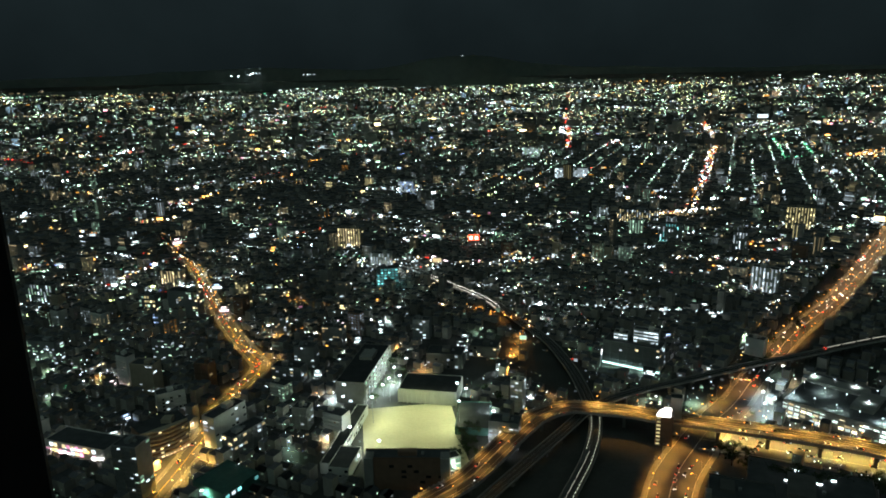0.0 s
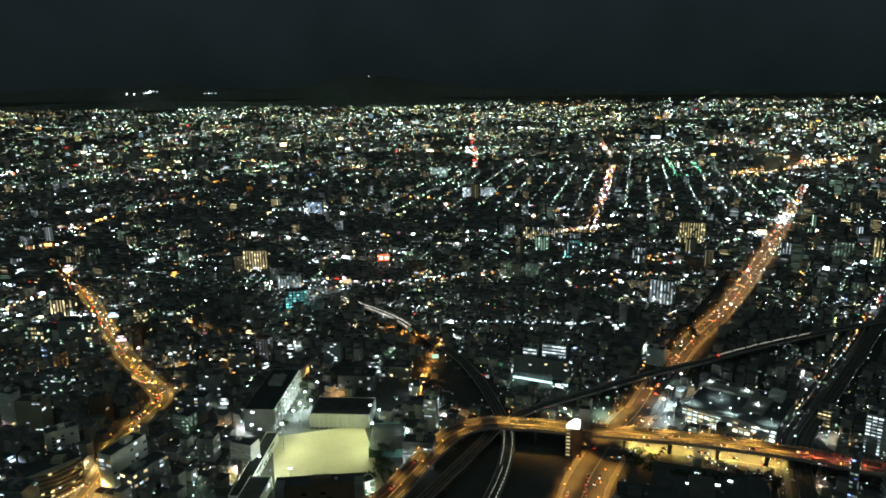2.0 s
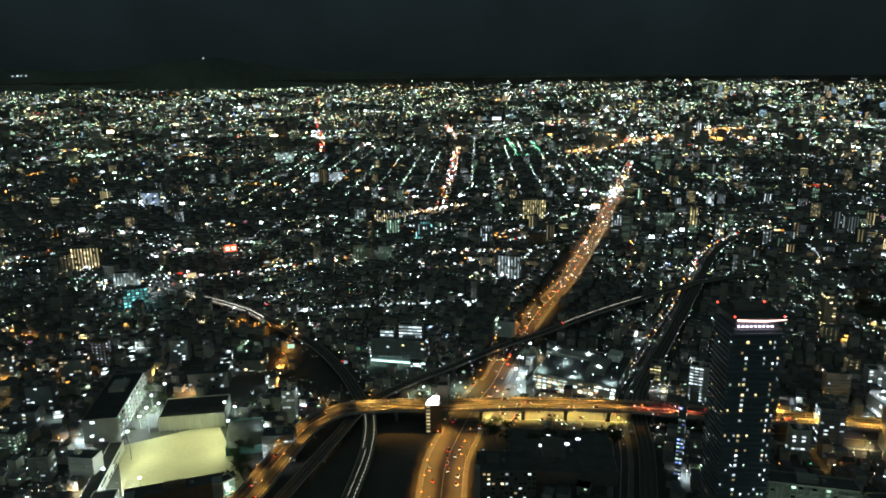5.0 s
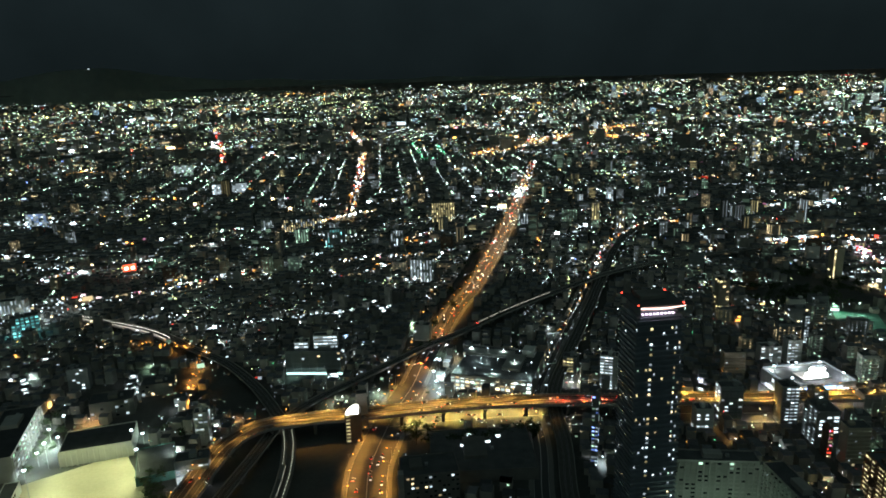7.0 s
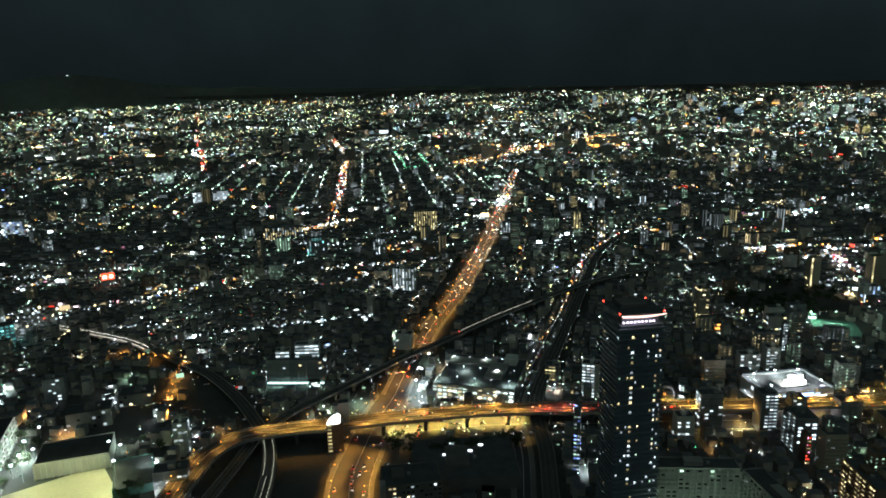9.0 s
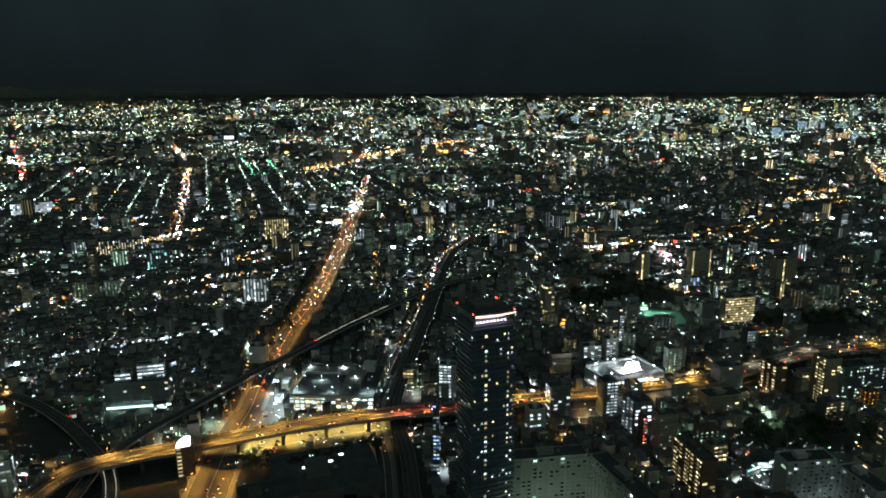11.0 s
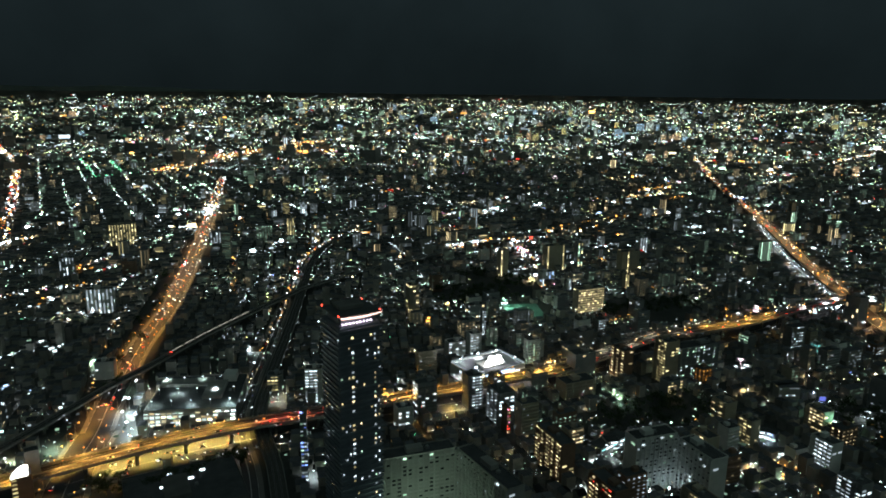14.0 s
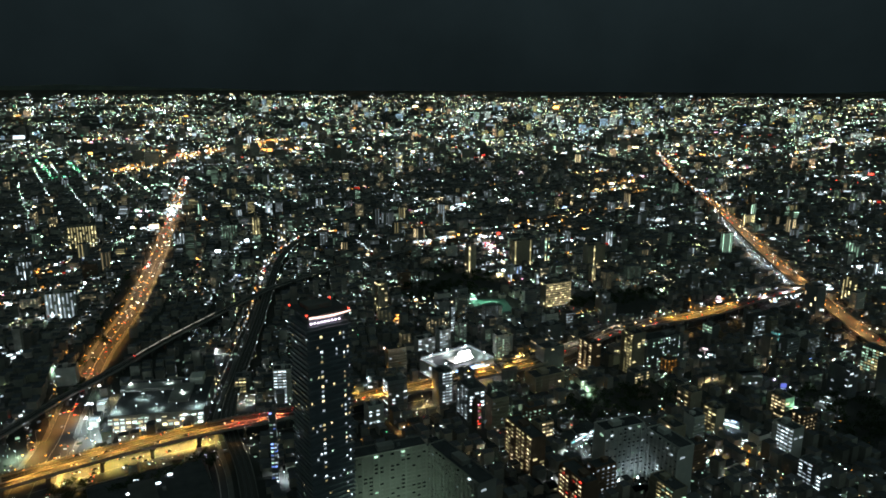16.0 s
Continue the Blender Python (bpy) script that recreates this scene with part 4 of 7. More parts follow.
part("blue_band", boxed(-18, 12, -21.8, -21.1, 9.2, 11.8, bevel=0.1), glow("blue_band", (0.3, 0.5, 1.0), 4.5), hall2, "glowing blue fascia")
part("white_band", boxed(-30, 31, -21.7, -21.1, 4.6, 8.4, bevel=0.1), glow("white_band", (1.0, 0.90, 0.84), 4.0), hall2, "warm-white lit shop front")
bm = bmesh.new()
bmesh.ops.create_icosphere(bm, subdivisions=2, radius=2.4, matrix=Matrix.Translation((-24, -21.5, 11.5)))
part("globe_lamp", bm, BRIGHT["warm"], hall2, "round warm globe lamp")
for x, y in ((-24, 14), (-24, -12), (22, 14), (26, -12), (0, 17)):
    wp = hall2.matrix_world @ Vector((x, y, 0))
    wt = hall2.matrix_world @ Vector((x * 0.5, y * 0.4, 13))
    bm = bmesh.new()
    tube(bm, x, y, 13.1, 18, 0.15)
    post = part("light_post", bm, STEEL, hall2)
    part("lamp_head", boxed(x - 0.8, x + 0.8, y - 0.6, y + 0.6, 18, 19, bevel=0.1), BRIGHT["cool"], post)
    lamp_light(wp.x, wp.y, 17.6, (0.85, 0.97, 1.0), 30000, 165)

# the L of pale slabs
la = block_between("apartment_slab", (300, 276), (344, 247), 13, 50, CONCRETE, "large grey-green apartment slab with ranked balconies", bays=14, storey=2.9, colours=("greenish",), share=0.03, side=0.2, seed=11, dark=0.5, fins=1)
block_between("apartment_slab", (345, 246), (323, 192), 13, 50, CONCRETE, "grey-green slab joined at a right angle", toward=(250, 230), bays=14, storey=2.9, colours=("greenish", "cool"), share=0.12, side=0.2, seed=12, dark=0.5, fins=1)
# unseen masts added in the court to brighten the slab fronts
for x, y in ((278, 238), (296, 222), (292, 200), (312, 205)):
    floodlight(x, y, 12, (x + 28, y + 22, 24), (0.64, 1.0, 0.74), 17000, "greenish", 110)
for k in range(16):
    strip = part("landing_lamp", boxed(-0.6, 0.6, -0.3, 0.3, -0.4, 0.4, bevel=0.05), LIT["greenish"], la, at=Matrix.Translation((-25.4, -6.8, 3 + k * 2.9)))

# the bluish slab over its bright yard
block_between("apartment_slab", (442, 158), (471, 138), 14, 44, RENDER_WHITE, "pale slab with a bluish grid of balconies", bays=9, storey=2.9, colours=("cool", "greenish"), share=0.08, side=0.02, seed=13, dark=0.6, fins=1)
block_between("apartment_slab", (472, 137), (455, 108), 14, 40, RENDER_WHITE, "pale slab end over a bright white yard", toward=(430, 130), bays=8, storey=2.9, colours=("cool",), share=0.06, side=0.05, seed=14, dark=0.6, fins=1)
for x, y in ((444, 146), (456, 136), (458, 124)):
    floodlight(x, y, 7, (x + 8, y + 3, 16), (0.62, 0.86, 1.0), 2600, "cool", 150)

# round the winding street
def curved_hotel(a, c, bulge, depth, h, floors):
    """Hotel with a curving banded front from a to c."""
    a, c = Vector((*a, 0)), Vector((*c, 0))
    t = thing("hotel", Matrix.Translation((a + c) / 2), "beige hotel with a curved, banded front above the junction", "hotel")
    u = (c - a).normalized()
    out = Vector((u.y, -u.x, 0))
    n = 12
    line = [(a + (c - a) * (k / n)) - (a + c) / 2 + out * bulge * math.sin(math.pi * k / n) for k in range(n + 1)]
    PLOTS.append((*((a + c) / 2 - out * depth / 2)[:2], math.atan2(u.y, u.x), (c - a).length / 2, depth / 2 + bulge))

    def ring(z0, z1, grow, mat, name, back):
        bm = bmesh.new()
        foot = [q + out * grow for q in line] + [line[-1] - out * back, line[0] - out * back]
        lo, hi = [bm.verts.new((q.x, q.y, z0)) for q in foot], [bm.verts.new((q.x, q.y, z1)) for q in foot]
        for k in range(len(foot)):
            m = (k + 1) % len(foot)
            bm.faces.new((lo[k], lo[m], hi[m], hi[k]))
        bm.faces.new(hi)
        bm.faces.new(lo[::-1])
        bmesh.ops.recalc_face_normals(bm, faces=bm.faces[:])
        return part(name, bm, mat, t)

    ring(0, h, 0, TILE_BROWN, "wall", depth)
    ring(h, h + 0.6, 0.3, ROOFING, "roof", depth)
    s = h / floors
    for f in range(1, floors + 1):
        ring(f * s - 0.7, f * s + 0.75, 1.3, TILE_BEIGE, "balcony_band", 0.0)
    part("roof_house", boxed(-4, 4, 4, 12, h, h + 4, bevel=0.2), TILE_BEIGE, t)
    rnd = random.Random(8)
    for f in range(floors):
        for k in range(n):
            if f == 0 or rnd.random() < 0.12:
                p = (line[k] + line[k + 1]) / 2 + out * 0.1
                d = line[k + 1] - line[k]
                part("window", UNIT["yellow" if f else "warm"], None, t, at=Matrix.Translation((p.x, p.y, f * s + 1.6)) @ Matrix.Rotation(math.atan2(d.y, d.x), 4, "Z") @ Matrix.Diagonal((d.length * 0.7, 0.2, 1.5, 1)))


curved_hotel((-240, 472), (-213, 497), 4.0, 20, 24, 7)
block_between("office_block", (-187, 485), (-171, 516), 13, 29, RENDER_WHITE, "pale office block with a white-lit stair end", toward=(-140, 480), bays=8, storey=3.2, colours=("cool",), share=0.1, side=0.3, ledges=False, dark=0.4, category="office block")
block_between("office_block", (-170, 474), (-152, 503), 13, 18, TILE_GREY, "dark lower block behind the pale office", toward=(-120, 470), bays=7, storey=3.2, colours=("cool", "warm"), share=0.25, side=0.2, category="office block")
gh = block_between("market_hall", (-186, 430), (-158, 413), 32, 10, GREEN_ROOF, "low market hall under a green metal roof", toward=(-190, 400), bays=6, storey=5, colours=("teal", "cool"), share=0.4, side=0.3, ledges=False, house=False, category="market hall")
gr = bmesh.new()
for x in (-1, 1):
    for k in range(9):
        box(gr, x * 16 - 0.15, x * 16 + 0.15, -15 + k * 3.6, -14.7 + k * 3.6, 10.1, 10.5)
box(gr, -15.5, 15.5, -15, 15, 10.1, 10.5)
part("metal_roof", gr, GREEN_ROOF, gh, "dark green standing-seam roof")
floodlight(-176, 420, 9, (-170, 425, 0), (0.6, 1.0, 0.85), 26000, "greenish")

pa = block_between("shopping_arcade", (-327, 492), (-270, 473), 22, 10, RENDER_WHITE, "long low shopping arcade blazing with white and pink shop fronts", storey=4.5, bays=14, colours=("cool", "pink", "warm"), share=0.5, side=0.1, ledges=False, house=False, category="shopping arcade", tall=0.6, wide=0.8)
bpy.context.view_layer.update()
pick6 = random.Random(66)
FRONTS = [glow("arcade_front_" + k, c, v, lights=True) for k, c, v in (("white", (1.0, 0.93, 0.92), 6.0), ("pink", (1.0, 0.55, 0.62), 3.5), ("amber", (1.0, 0.6, 0.2), 3.0))]
for k in range(9):
    u, v = k / 9 + 0.01, (k + 1) / 9 - 0.02
    z = pick6.choice((2.2, 3.4, 7.0))
    strip_light(pa, (-327.4 + 57 * u, 491.2 - 19 * u), (-327.4 + 57 * v, 491.2 - 19 * v), z, pick6.uniform(1.2, 2.4), pick6.choice(FRONTS[:1] * 2 + FRONTS), "lit shop front")
block("apartment_block", -248, 552, 24, 12, 20, 150, RENDER_WHITE, "pale apartment block above dark houses", bays=7, share=0.05, side=0.0, colours=("cool",), dark=0.3)
cw = block_between("covered_market", (478, 199), (516, 190), 14, 6, DARK_CONCRETE, "low dark market with a bluish-white lit canopy edge", storey=5, bays=8, colours=("cool",), share=0.2, side=0.0, ledges=False, house=False, category="market")
bpy.context.view_layer.update()
for k in range(8):
    strip_light(cw, (478 + 38 * (k + 0.08) / 8, 198 - 9 * (k + 0.08) / 8), (478 + 38 * (k + 0.9) / 8, 198 - 9 * (k + 0.9) / 8), 5.6, 1.1, TEAL_GLOW if k % 3 == 0 else WHITE_GLOW, "pale blue canopy light", 0.9)
lamp_light(495, 190, 8, (0.7, 0.9, 1.0), 9000, 165)
bsn = thing("blue_sign", Matrix.Translation((687, 73, 0)) @ Matrix.Rotation(radians(-60), 4, "Z"), "blue glowing sign on a steel pole", "sign")
bm = bmesh.new()
tube(bm, 0, 0, 0, 12, 0.25, 0.2)
part("pole", bm, STEEL, bsn)
part("sign_panel", boxed(-2.8, 2.8, -0.5, 0.5, 8, 12.5, bevel=0.5), glow("blue_panel", (0.22, 0.28, 1.0), 0.7), bsn, "glowing blue panel")
floodlight(650, 50, 9, (640, 60, 4), (0.35, 1.0, 0.6), 26000, "greenish", 150)

court = tagged(new("sports_court", mesh_of("sports_court", boxed(-24, 24, -31, 31, 0, 0.15, bevel=0.03), GREEN_ROOF)), "dim green sports court under a few pale lamps", "sports court", kind="structure")
court.matrix_world = Matrix.Translation((763, 439, 0.02)) @ Matrix.Rotation(radians(-47.5), 4, "Z")
TAKEN.append((763, 439, 40))
for x, y in ((738, 425), (786, 455), (760, 470)):
    floodlight(x, y, 12, (763, 439, 0), (0.7, 1.0, 0.75), 30000, "greenish", 140)

# narrow block beside the expressway; its hoarding glows itself instead of being floodlit
nb = block("narrow_tower", 164, 484, 13, 12, 25, 199, TILE_BROWN, "narrow dark block with a glaring white roof hoarding", storey=3.0, bays=3, colours=("yellow",), share=0.95, side=0.0, cols=(0,), ledges=False, category="office block", tall=0.45, wide=0.7)
fan = bmesh.new()
front = [[fan.verts.new((x, y, z)) for x, z in ((-6.2, 25.2), (4.2, 25.2), (4.8, 31.8), (2.6, 32.6), (-0.8, 31.6), (-4.4, 28.6))] for y in (-6.3, -3.5)]
fan.faces.new(front[0])
fan.faces.new(front[1][::-1])
for k in range(6):
    fan.faces.new((front[0][k], front[1][k], front[1][k - 1], front[0][k - 1]))
bmesh.ops.recalc_face_normals(fan, faces=fan.faces)
part("hoarding", fan, glow("hoarding", (1.0, 1.0, 0.93), 5.0, lights=True), nb, "glaring white slanting hoarding")
block("narrow_block", 178, 500, 9, 9, 32, 199, CONCRETE, "bare concrete block behind the hoarding", share=0.0, side=0.0, ledges=False, house=False, category="office block")

# the station, its teal front and the neon sign
block("station_building", -88, 920, 30, 16, 24, 176, TILE_GREY, "station building with a teal glowing front", storey=4, bays=6, colours=("teal",), share=0.8, side=0.2, ledges=False, category="station")
# two spots without fixtures, added to wash the station teal and white
lamp_light(-90, 902, 20, (0.2, 0.9, 0.95), 24000, 170, 1.0)
lamp_light(-80, 960, 26, (0.8, 1.0, 1.0), 90000, 170, 1.0)
ns = thing("neon_sign", Matrix.Translation((40, 1117, 0)) @ Matrix.Rotation(radians(2), 4, "Z"), "red-orange rooftop neon sign on a dark block", "sign")
part("base_block", boxed(-10, 10, 0, 12, 0, 14, bevel=0.2), TILE_GREY, ns)
part("sign_panel", boxed(-9, 9, -1.2, 0, 14, 24, bevel=0.4), glow("neon_red", (1.0, 0.10, 0.04), 3.2), ns, "glowing red panel")
for x in (-4.5, 4.5):
    part("sign_mark", boxed(x - 2.6, x + 2.6, -1.5, -1.2, 16, 21, bevel=0.6), glow("neon_white", (1.0, 0.9, 0.75), 3.0), ns, "pale glowing patch")

MORE = [
    (569, 113, 9, 24, 10, 30, TILE_BEIGE, ("yellow",), 0.9, 0.0, "slender block with yellow lit landings"),
    (400, 164, 20, 29, 12, 30, TILE_BROWN, ("warm", "warm", "warm", "yellow", "yellow", "red"), 0.8, 0.1, "brown block with warm and red lit landings"),
    (432, 112, 16, 24, 12, 30, TILE_BEIGE, ("yellow", "greenish"), 0.9, 0.1, "beige block with yellow-green lit landings"),
    (483, 224, 15, 14, 10, 30, TILE_BEIGE, ("warm",), 0.8, 0.1, "low block with warm lit landings"),
    (781, 3, 22, 31, 13, 30, TILE_BEIGE, ("yellow", "greenish"), 0.85, 0.2, "broad block with yellow-green lit landings"),
    (1067, 52, 14, 34, 12, 30, TILE_BEIGE, ("yellow",), 0.7, 0.1, "pair-fronted tower beside the highway"),
    (828, 104, 9, 15, 9, 30, RENDER_WHITE, ("teal",), 0.8, 0.2, "small block glowing teal"),
    (716, 31, 21, 30, 14, 30, TILE_GREY, ("cool",), 0.12, 0.1, "grey block with a few lit rooms"),
    (811, 300, 14, 30, 12, 30, TILE_GREY, ("cool",), 0.3, 0.1, "grey tower beside the dark park"),
    (-434, 673, 35, 22, 14, 12, TILE_GREY, ("cool", "greenish"), 0.2, 0.2, "wide grey block among houses"),
    (-150, 646, 22, 22, 13, 12, TILE_GREY, ("cool",), 0.2, 0.1, "grey block behind the school"),
    (-128, 520, 14, 19, 12, 12, CONCRETE, ("cool",), 0.1, 0.2, "pale stair block near the school"),
    (-237, 599, 15, 26, 12, 12, TILE_BROWN, ("warm", "cool"), 0.15, 0.1, "brown block beside the winding street"),
    (-194, 725, 18, 25, 12, 12, TILE_GREY, ("cool", "warm"), 0.3, 0.2, "grey block at the street's bend"),
    (-34, 717, 19, 22, 12, 12, TILE_GREY, ("cool",), 0.15, 0.1, "dark block among dark gardens"),
    (677, 456, 20, 26, 12, 30, TILE_GREY, ("cool", "warm"), 0.2, 0.1, "grey block near the dark park"),
    (878, 543, 14, 46, 12, 30, TILE_BEIGE, ("yellow", "warm"), 0.9, 0.1, "slender beige tower with one bright stair column"),
    (1024, 486, 12, 41, 12, 30, TILE_GREY, ("greenish", "yellow"), 0.8, 0.1, "narrow tower with pale green lit landings"),
    (891, 473, 21, 21, 14, 30, RENDER_WHITE, ("blue", "cool"), 0.7, 0.1, "small block washed in bluish light"),
    (1186, 440, 17, 29, 12, 30, RENDER_WHITE, ("cool",), 0.85, 0.1, "white-lit block with bright columns"),
    (940, 369, 7, 25, 8, 30, TILE_BEIGE, ("yellow",), 0.95, 0.0, "slim block with a yellow stair column"),
    (876, 429, 4, 20, 6, 30, RENDER_WHITE, ("cool",), 0.95, 0.0, "slim white-lit stair tower"),
    (652, 429, 5, 31, 6, 30, TILE_GREY, ("cool",), 0.9, 0.0, "slender tower with a white lit stair"),

    (307, 358, 5, 58, 5, 45, TILE_GREY, ("cool", "cool", "greenish", "blue"), 0.6, 0.2, "slender sign tower with white and blue lights"),

    (573, 411, 20, 19, 12, 30, RENDER_WHITE, ("cool",), 0.5, 0.0, "white-lit block behind the amusement hall"),
    (596, 402, 14, 24, 12, 30, RENDER_WHITE, ("cool",), 0.6, 0.0, "pale narrow block behind the amusement hall"),
    (518, 322, 12, 22, 12, 30, TILE_GREY, ("cool",), 0.3, 0.0, "small dark block before the amusement hall"),
    (606, 275, 24, 29, 16, 30, TILE_GREY, ("warm",), 0.02, 0.0, "plain windowless grey block"),
    (568, 261, 34, 16, 18, 30, TILE_BEIGE, ("warm",), 0.04, 0.0, "low broad beige block"),
    (631, 344, 16, 18, 12, 30, RENDER_WHITE, ("greenish", "cool"), 0.9, 0.1, "pale block with white-lit landings"),
    (673, 308, 22, 26, 14, 30, TILE_GREY, ("cool", "warm"), 0.2, 0.1, "grey block with scattered windows"),
    (645, 306, 18, 20, 12, 30, TILE_GREY, ("warm",), 0.3, 0.1, "grey block near the orange junction"),
    (802, 172, 14, 17, 12, 30, TILE_GREY, ("greenish",), 0.9, 0.0, "small block with greenish lit landings"),
    (638, 72, 18, 19, 12, 30, TILE_BEIGE, ("warm",), 0.7, 0.1, "beige block with warm lit landings"),
    (561, 56, 13, 28, 12, 30, RENDER_WHITE, ("cool",), 0.9, 0.1, "pale block with lit landings"),
    (530, 32, 13, 18, 12, 30, TILE_GREY, ("cool",), 0.8, 0.1, "grey block with white-lit landings"),
    (603, 143, 12, 19, 12, 30, TILE_BEIGE, ("yellow", "warm"), 0.7, 0.1, "small block with warm landings"),
    (622, 189, 18, 18, 12, 30, TILE_GREY, ("warm", "yellow"), 0.6, 0.1, "low block with yellow landings"),
    (1045, 1189, 15, 31, 14, 41, RENDER_WHITE, ("cool",), 0.7, 0.1, "slim tower with white lit windows"),
    (861, 949, 15, 36, 14, 41, TILE_BEIGE, ("warm", "cool"), 0.5, 0.1, "slim beige tower with lit landings"),
    (466, 1074, 22, 28, 14, 30, TILE_GREY, ("cool",), 0.5, 0.1, "grey block with white-lit windows"),
    (1699, 1324, 20, 88, 20, 30, TILE_GREY, ("cool", "yellow"), 0.6, 0.2, "far high tower standing alone"),
    (-130, 700, 24, 22, 12, 12, TILE_GREY, ("cool", "warm"), 0.25, 0.2, "grey block among dark houses"),
    (-160, 610, 30, 16, 14, 12, TILE_GREY, ("warm", "cool"), 0.2, 0.2, "low grey block with few lit windows"),
    (-290, 590, 24, 30, 14, 12, TILE_BEIGE, ("cool",), 0.12, 0.1, "dark apartment tower among houses"),
    (-300, 660, 22, 27, 14, 12, TILE_GREY, ("cool", "greenish"), 0.3, 0.2, "dark apartment block beside the winding street"),
    (402, 452, 16, 33, 12, 47, RENDER_WHITE, ("cool",), 0.95, 0.0, "white-lit balcony block near the crossing"),
    (395, 500, 14, 16, 12, 47, TILE_GREY, ("yellow",), 0.6, 0.1, "small block with yellow lit stairs"),
]
for x, y, w, h, d, g, wall, cols, share, side, what in MORE:
    far, w = math.hypot(x, y), wide_of(x, y, w)
    block("apartment_block", x, y, w, d, h, facing(x, y, g), wall, what, bays=max(2, int(w / (3.5 if far < 940 else 4.4))), tall=0.34 if far < 760 else 0.5 if far < 940 else 0.94 if far < 1500 else 0.8, wide=0.7 if far < 940 else 0.38 if far < 1500 else 0.95, storey=3.0 if far < 900 else 4.5, colours=cols, share=share, side=side, ledges=far < 650, cols=STAIRS.get((x, y)) or (bay_pick(w, x) if far < 760 and share > 0.5 else None))

# dark low hall and its few lit rooflights in front of the expressway
dk = block_between("dark_hall", (191, 399), (262, 365), 60, 9, DARK_CONCRETE, "large dark flat-roofed hall with a few white rooflights", storey=6, bays=8, colours=("cool",), share=0.1, side=0.05, ledges=False, category="hall")
for k, (x, y) in enumerate(((-14, 6), (-4, 12), (6, 10), (15, 18), (-8, 22))):
    part("rooflight", boxed(x - 1.6, x + 1.6, y - 0.6, y + 0.6, 9.1, 10.0, bevel=0.2), BRIGHT["cool"], dk, "white-lit rooflight")


# ---- trains ----
def train(line, start, cars, z, label, lit, step=20.6, tail=True):
    spots = along(line, step, start)[:cars]
    t = thing("train", Matrix.Identity(4), label, "train")
    body = bmesh.new()
    box(body, -9.9, 9.9, -1.4, 1.4, 0.6, 3.6, 0.25)
    body = mesh_of("carriage", body, DARK_CONCRETE)
    pane = bmesh.new()
    for k in range(6):
        box(pane, -8.9 + k * 3.05, -6.3 + k * 3.05, -1.46, 1.46, 1.9, 2.8)
    pane = mesh_of("window_band", pane, lit)
    for k, (q, h) in enumerate(spots):
        s = Vector((h.y, -h.x, 0)) * 2.0
        c = part("carriage", body, None, t, at=Matrix.Translation((q.x + s.x, q.y + s.y, z + 0.45)) @ Matrix.Rotation(math.atan2(h.y, h.x), 4, "Z"))
        part("window_band", pane, None, c, "lit carriage windows")
        if tail and k == len(spots) - 1:
            for y in (-1, 1):
                part("tail_lamp", boxed(9.9, 10.2, y - 0.35, y + 0.35, 0.9, 1.6, bevel=0.05), BRIGHT["red"], c, "red tail lamp")


TRAIN_AT = 858
TRAIN_GLOW = glow("carriage_light", (1.0, 1.0, 0.82), 0.5)
train(RAIL_A, 640, 5, 5.0, "white-lit commuter train on the curving tracks", TRAIN_GLOW)
train(RAIL_B, TRAIN_AT, 7, 8.5, "white-lit train on the railway viaduct", TRAIN_GLOW)
# bright lines along the track, put in as short glowing strips
for off in (-3.4, 3.4):
    bm = bmesh.new()
    for q, h in along([q for q in RAIL_A if 380 < q.y < 540], 5.0):
        c = q + Vector((h.y, -h.x, 0)) * off
        bmesh.ops.create_cube(bm, size=1, matrix=Matrix.Translation((c.x, c.y, 6.5)) @ Matrix.Rotation(math.atan2(h.y, h.x), 4, "Z") @ Matrix.Diagonal((2.4, 0.35, 0.35, 1)))
    tagged(new("track_glow_strips", mesh_of("track_glow_strips", bm, glow("track_glow", (0.9, 1.0, 0.75), 0.9))), "row of pale glowing strips drawn for bright lines along the track", "lamps", kind="stuff")
plat = [q for q in RAIL_A if 792 < q.y < 945]
pf = tagged(new("station_platform", mesh_of("station_platform", sweep(plat, [(5.6, 5.0), (10.5, 5.0), (10.5, 6.1), (5.6, 6.1)]), CONCRETE)), "long raised station platform with white strip lights", "platform", kind="structure")
part("canopy", sweep(plat, [(5.8, 9.4), (8.0, 9.4), (8.0, 9.7), (5.8, 9.7)]), DARK_CONCRETE, pf)
part("far_strip_lights", sweep(plat, [(10.2, 8.6), (10.5, 8.6), (10.5, 8.9), (10.2, 8.9)]), glow("far_platform_lights", (1.0, 0.95, 0.8), 1.6), pf, "white strip lights")
part("strip_lights", sweep(plat, [(5.3, 9.0), (5.8, 9.0), (5.8, 9.7), (5.3, 9.7)]), glow("platform_lights", (1.0, 0.98, 0.85), 3.2), pf, "white strip lights")
post = mesh_of("post", boxed(-0.15, 0.15, -0.15, 0.15, 0, 9.4), STEEL)
for q, h in along(plat, 16, 4):
    s = Vector((h.y, -h.x, 0)) * 8
    part("post", post, None, pf, at=Matrix.Translation((q.x + s.x, q.y + s.y, 0)))


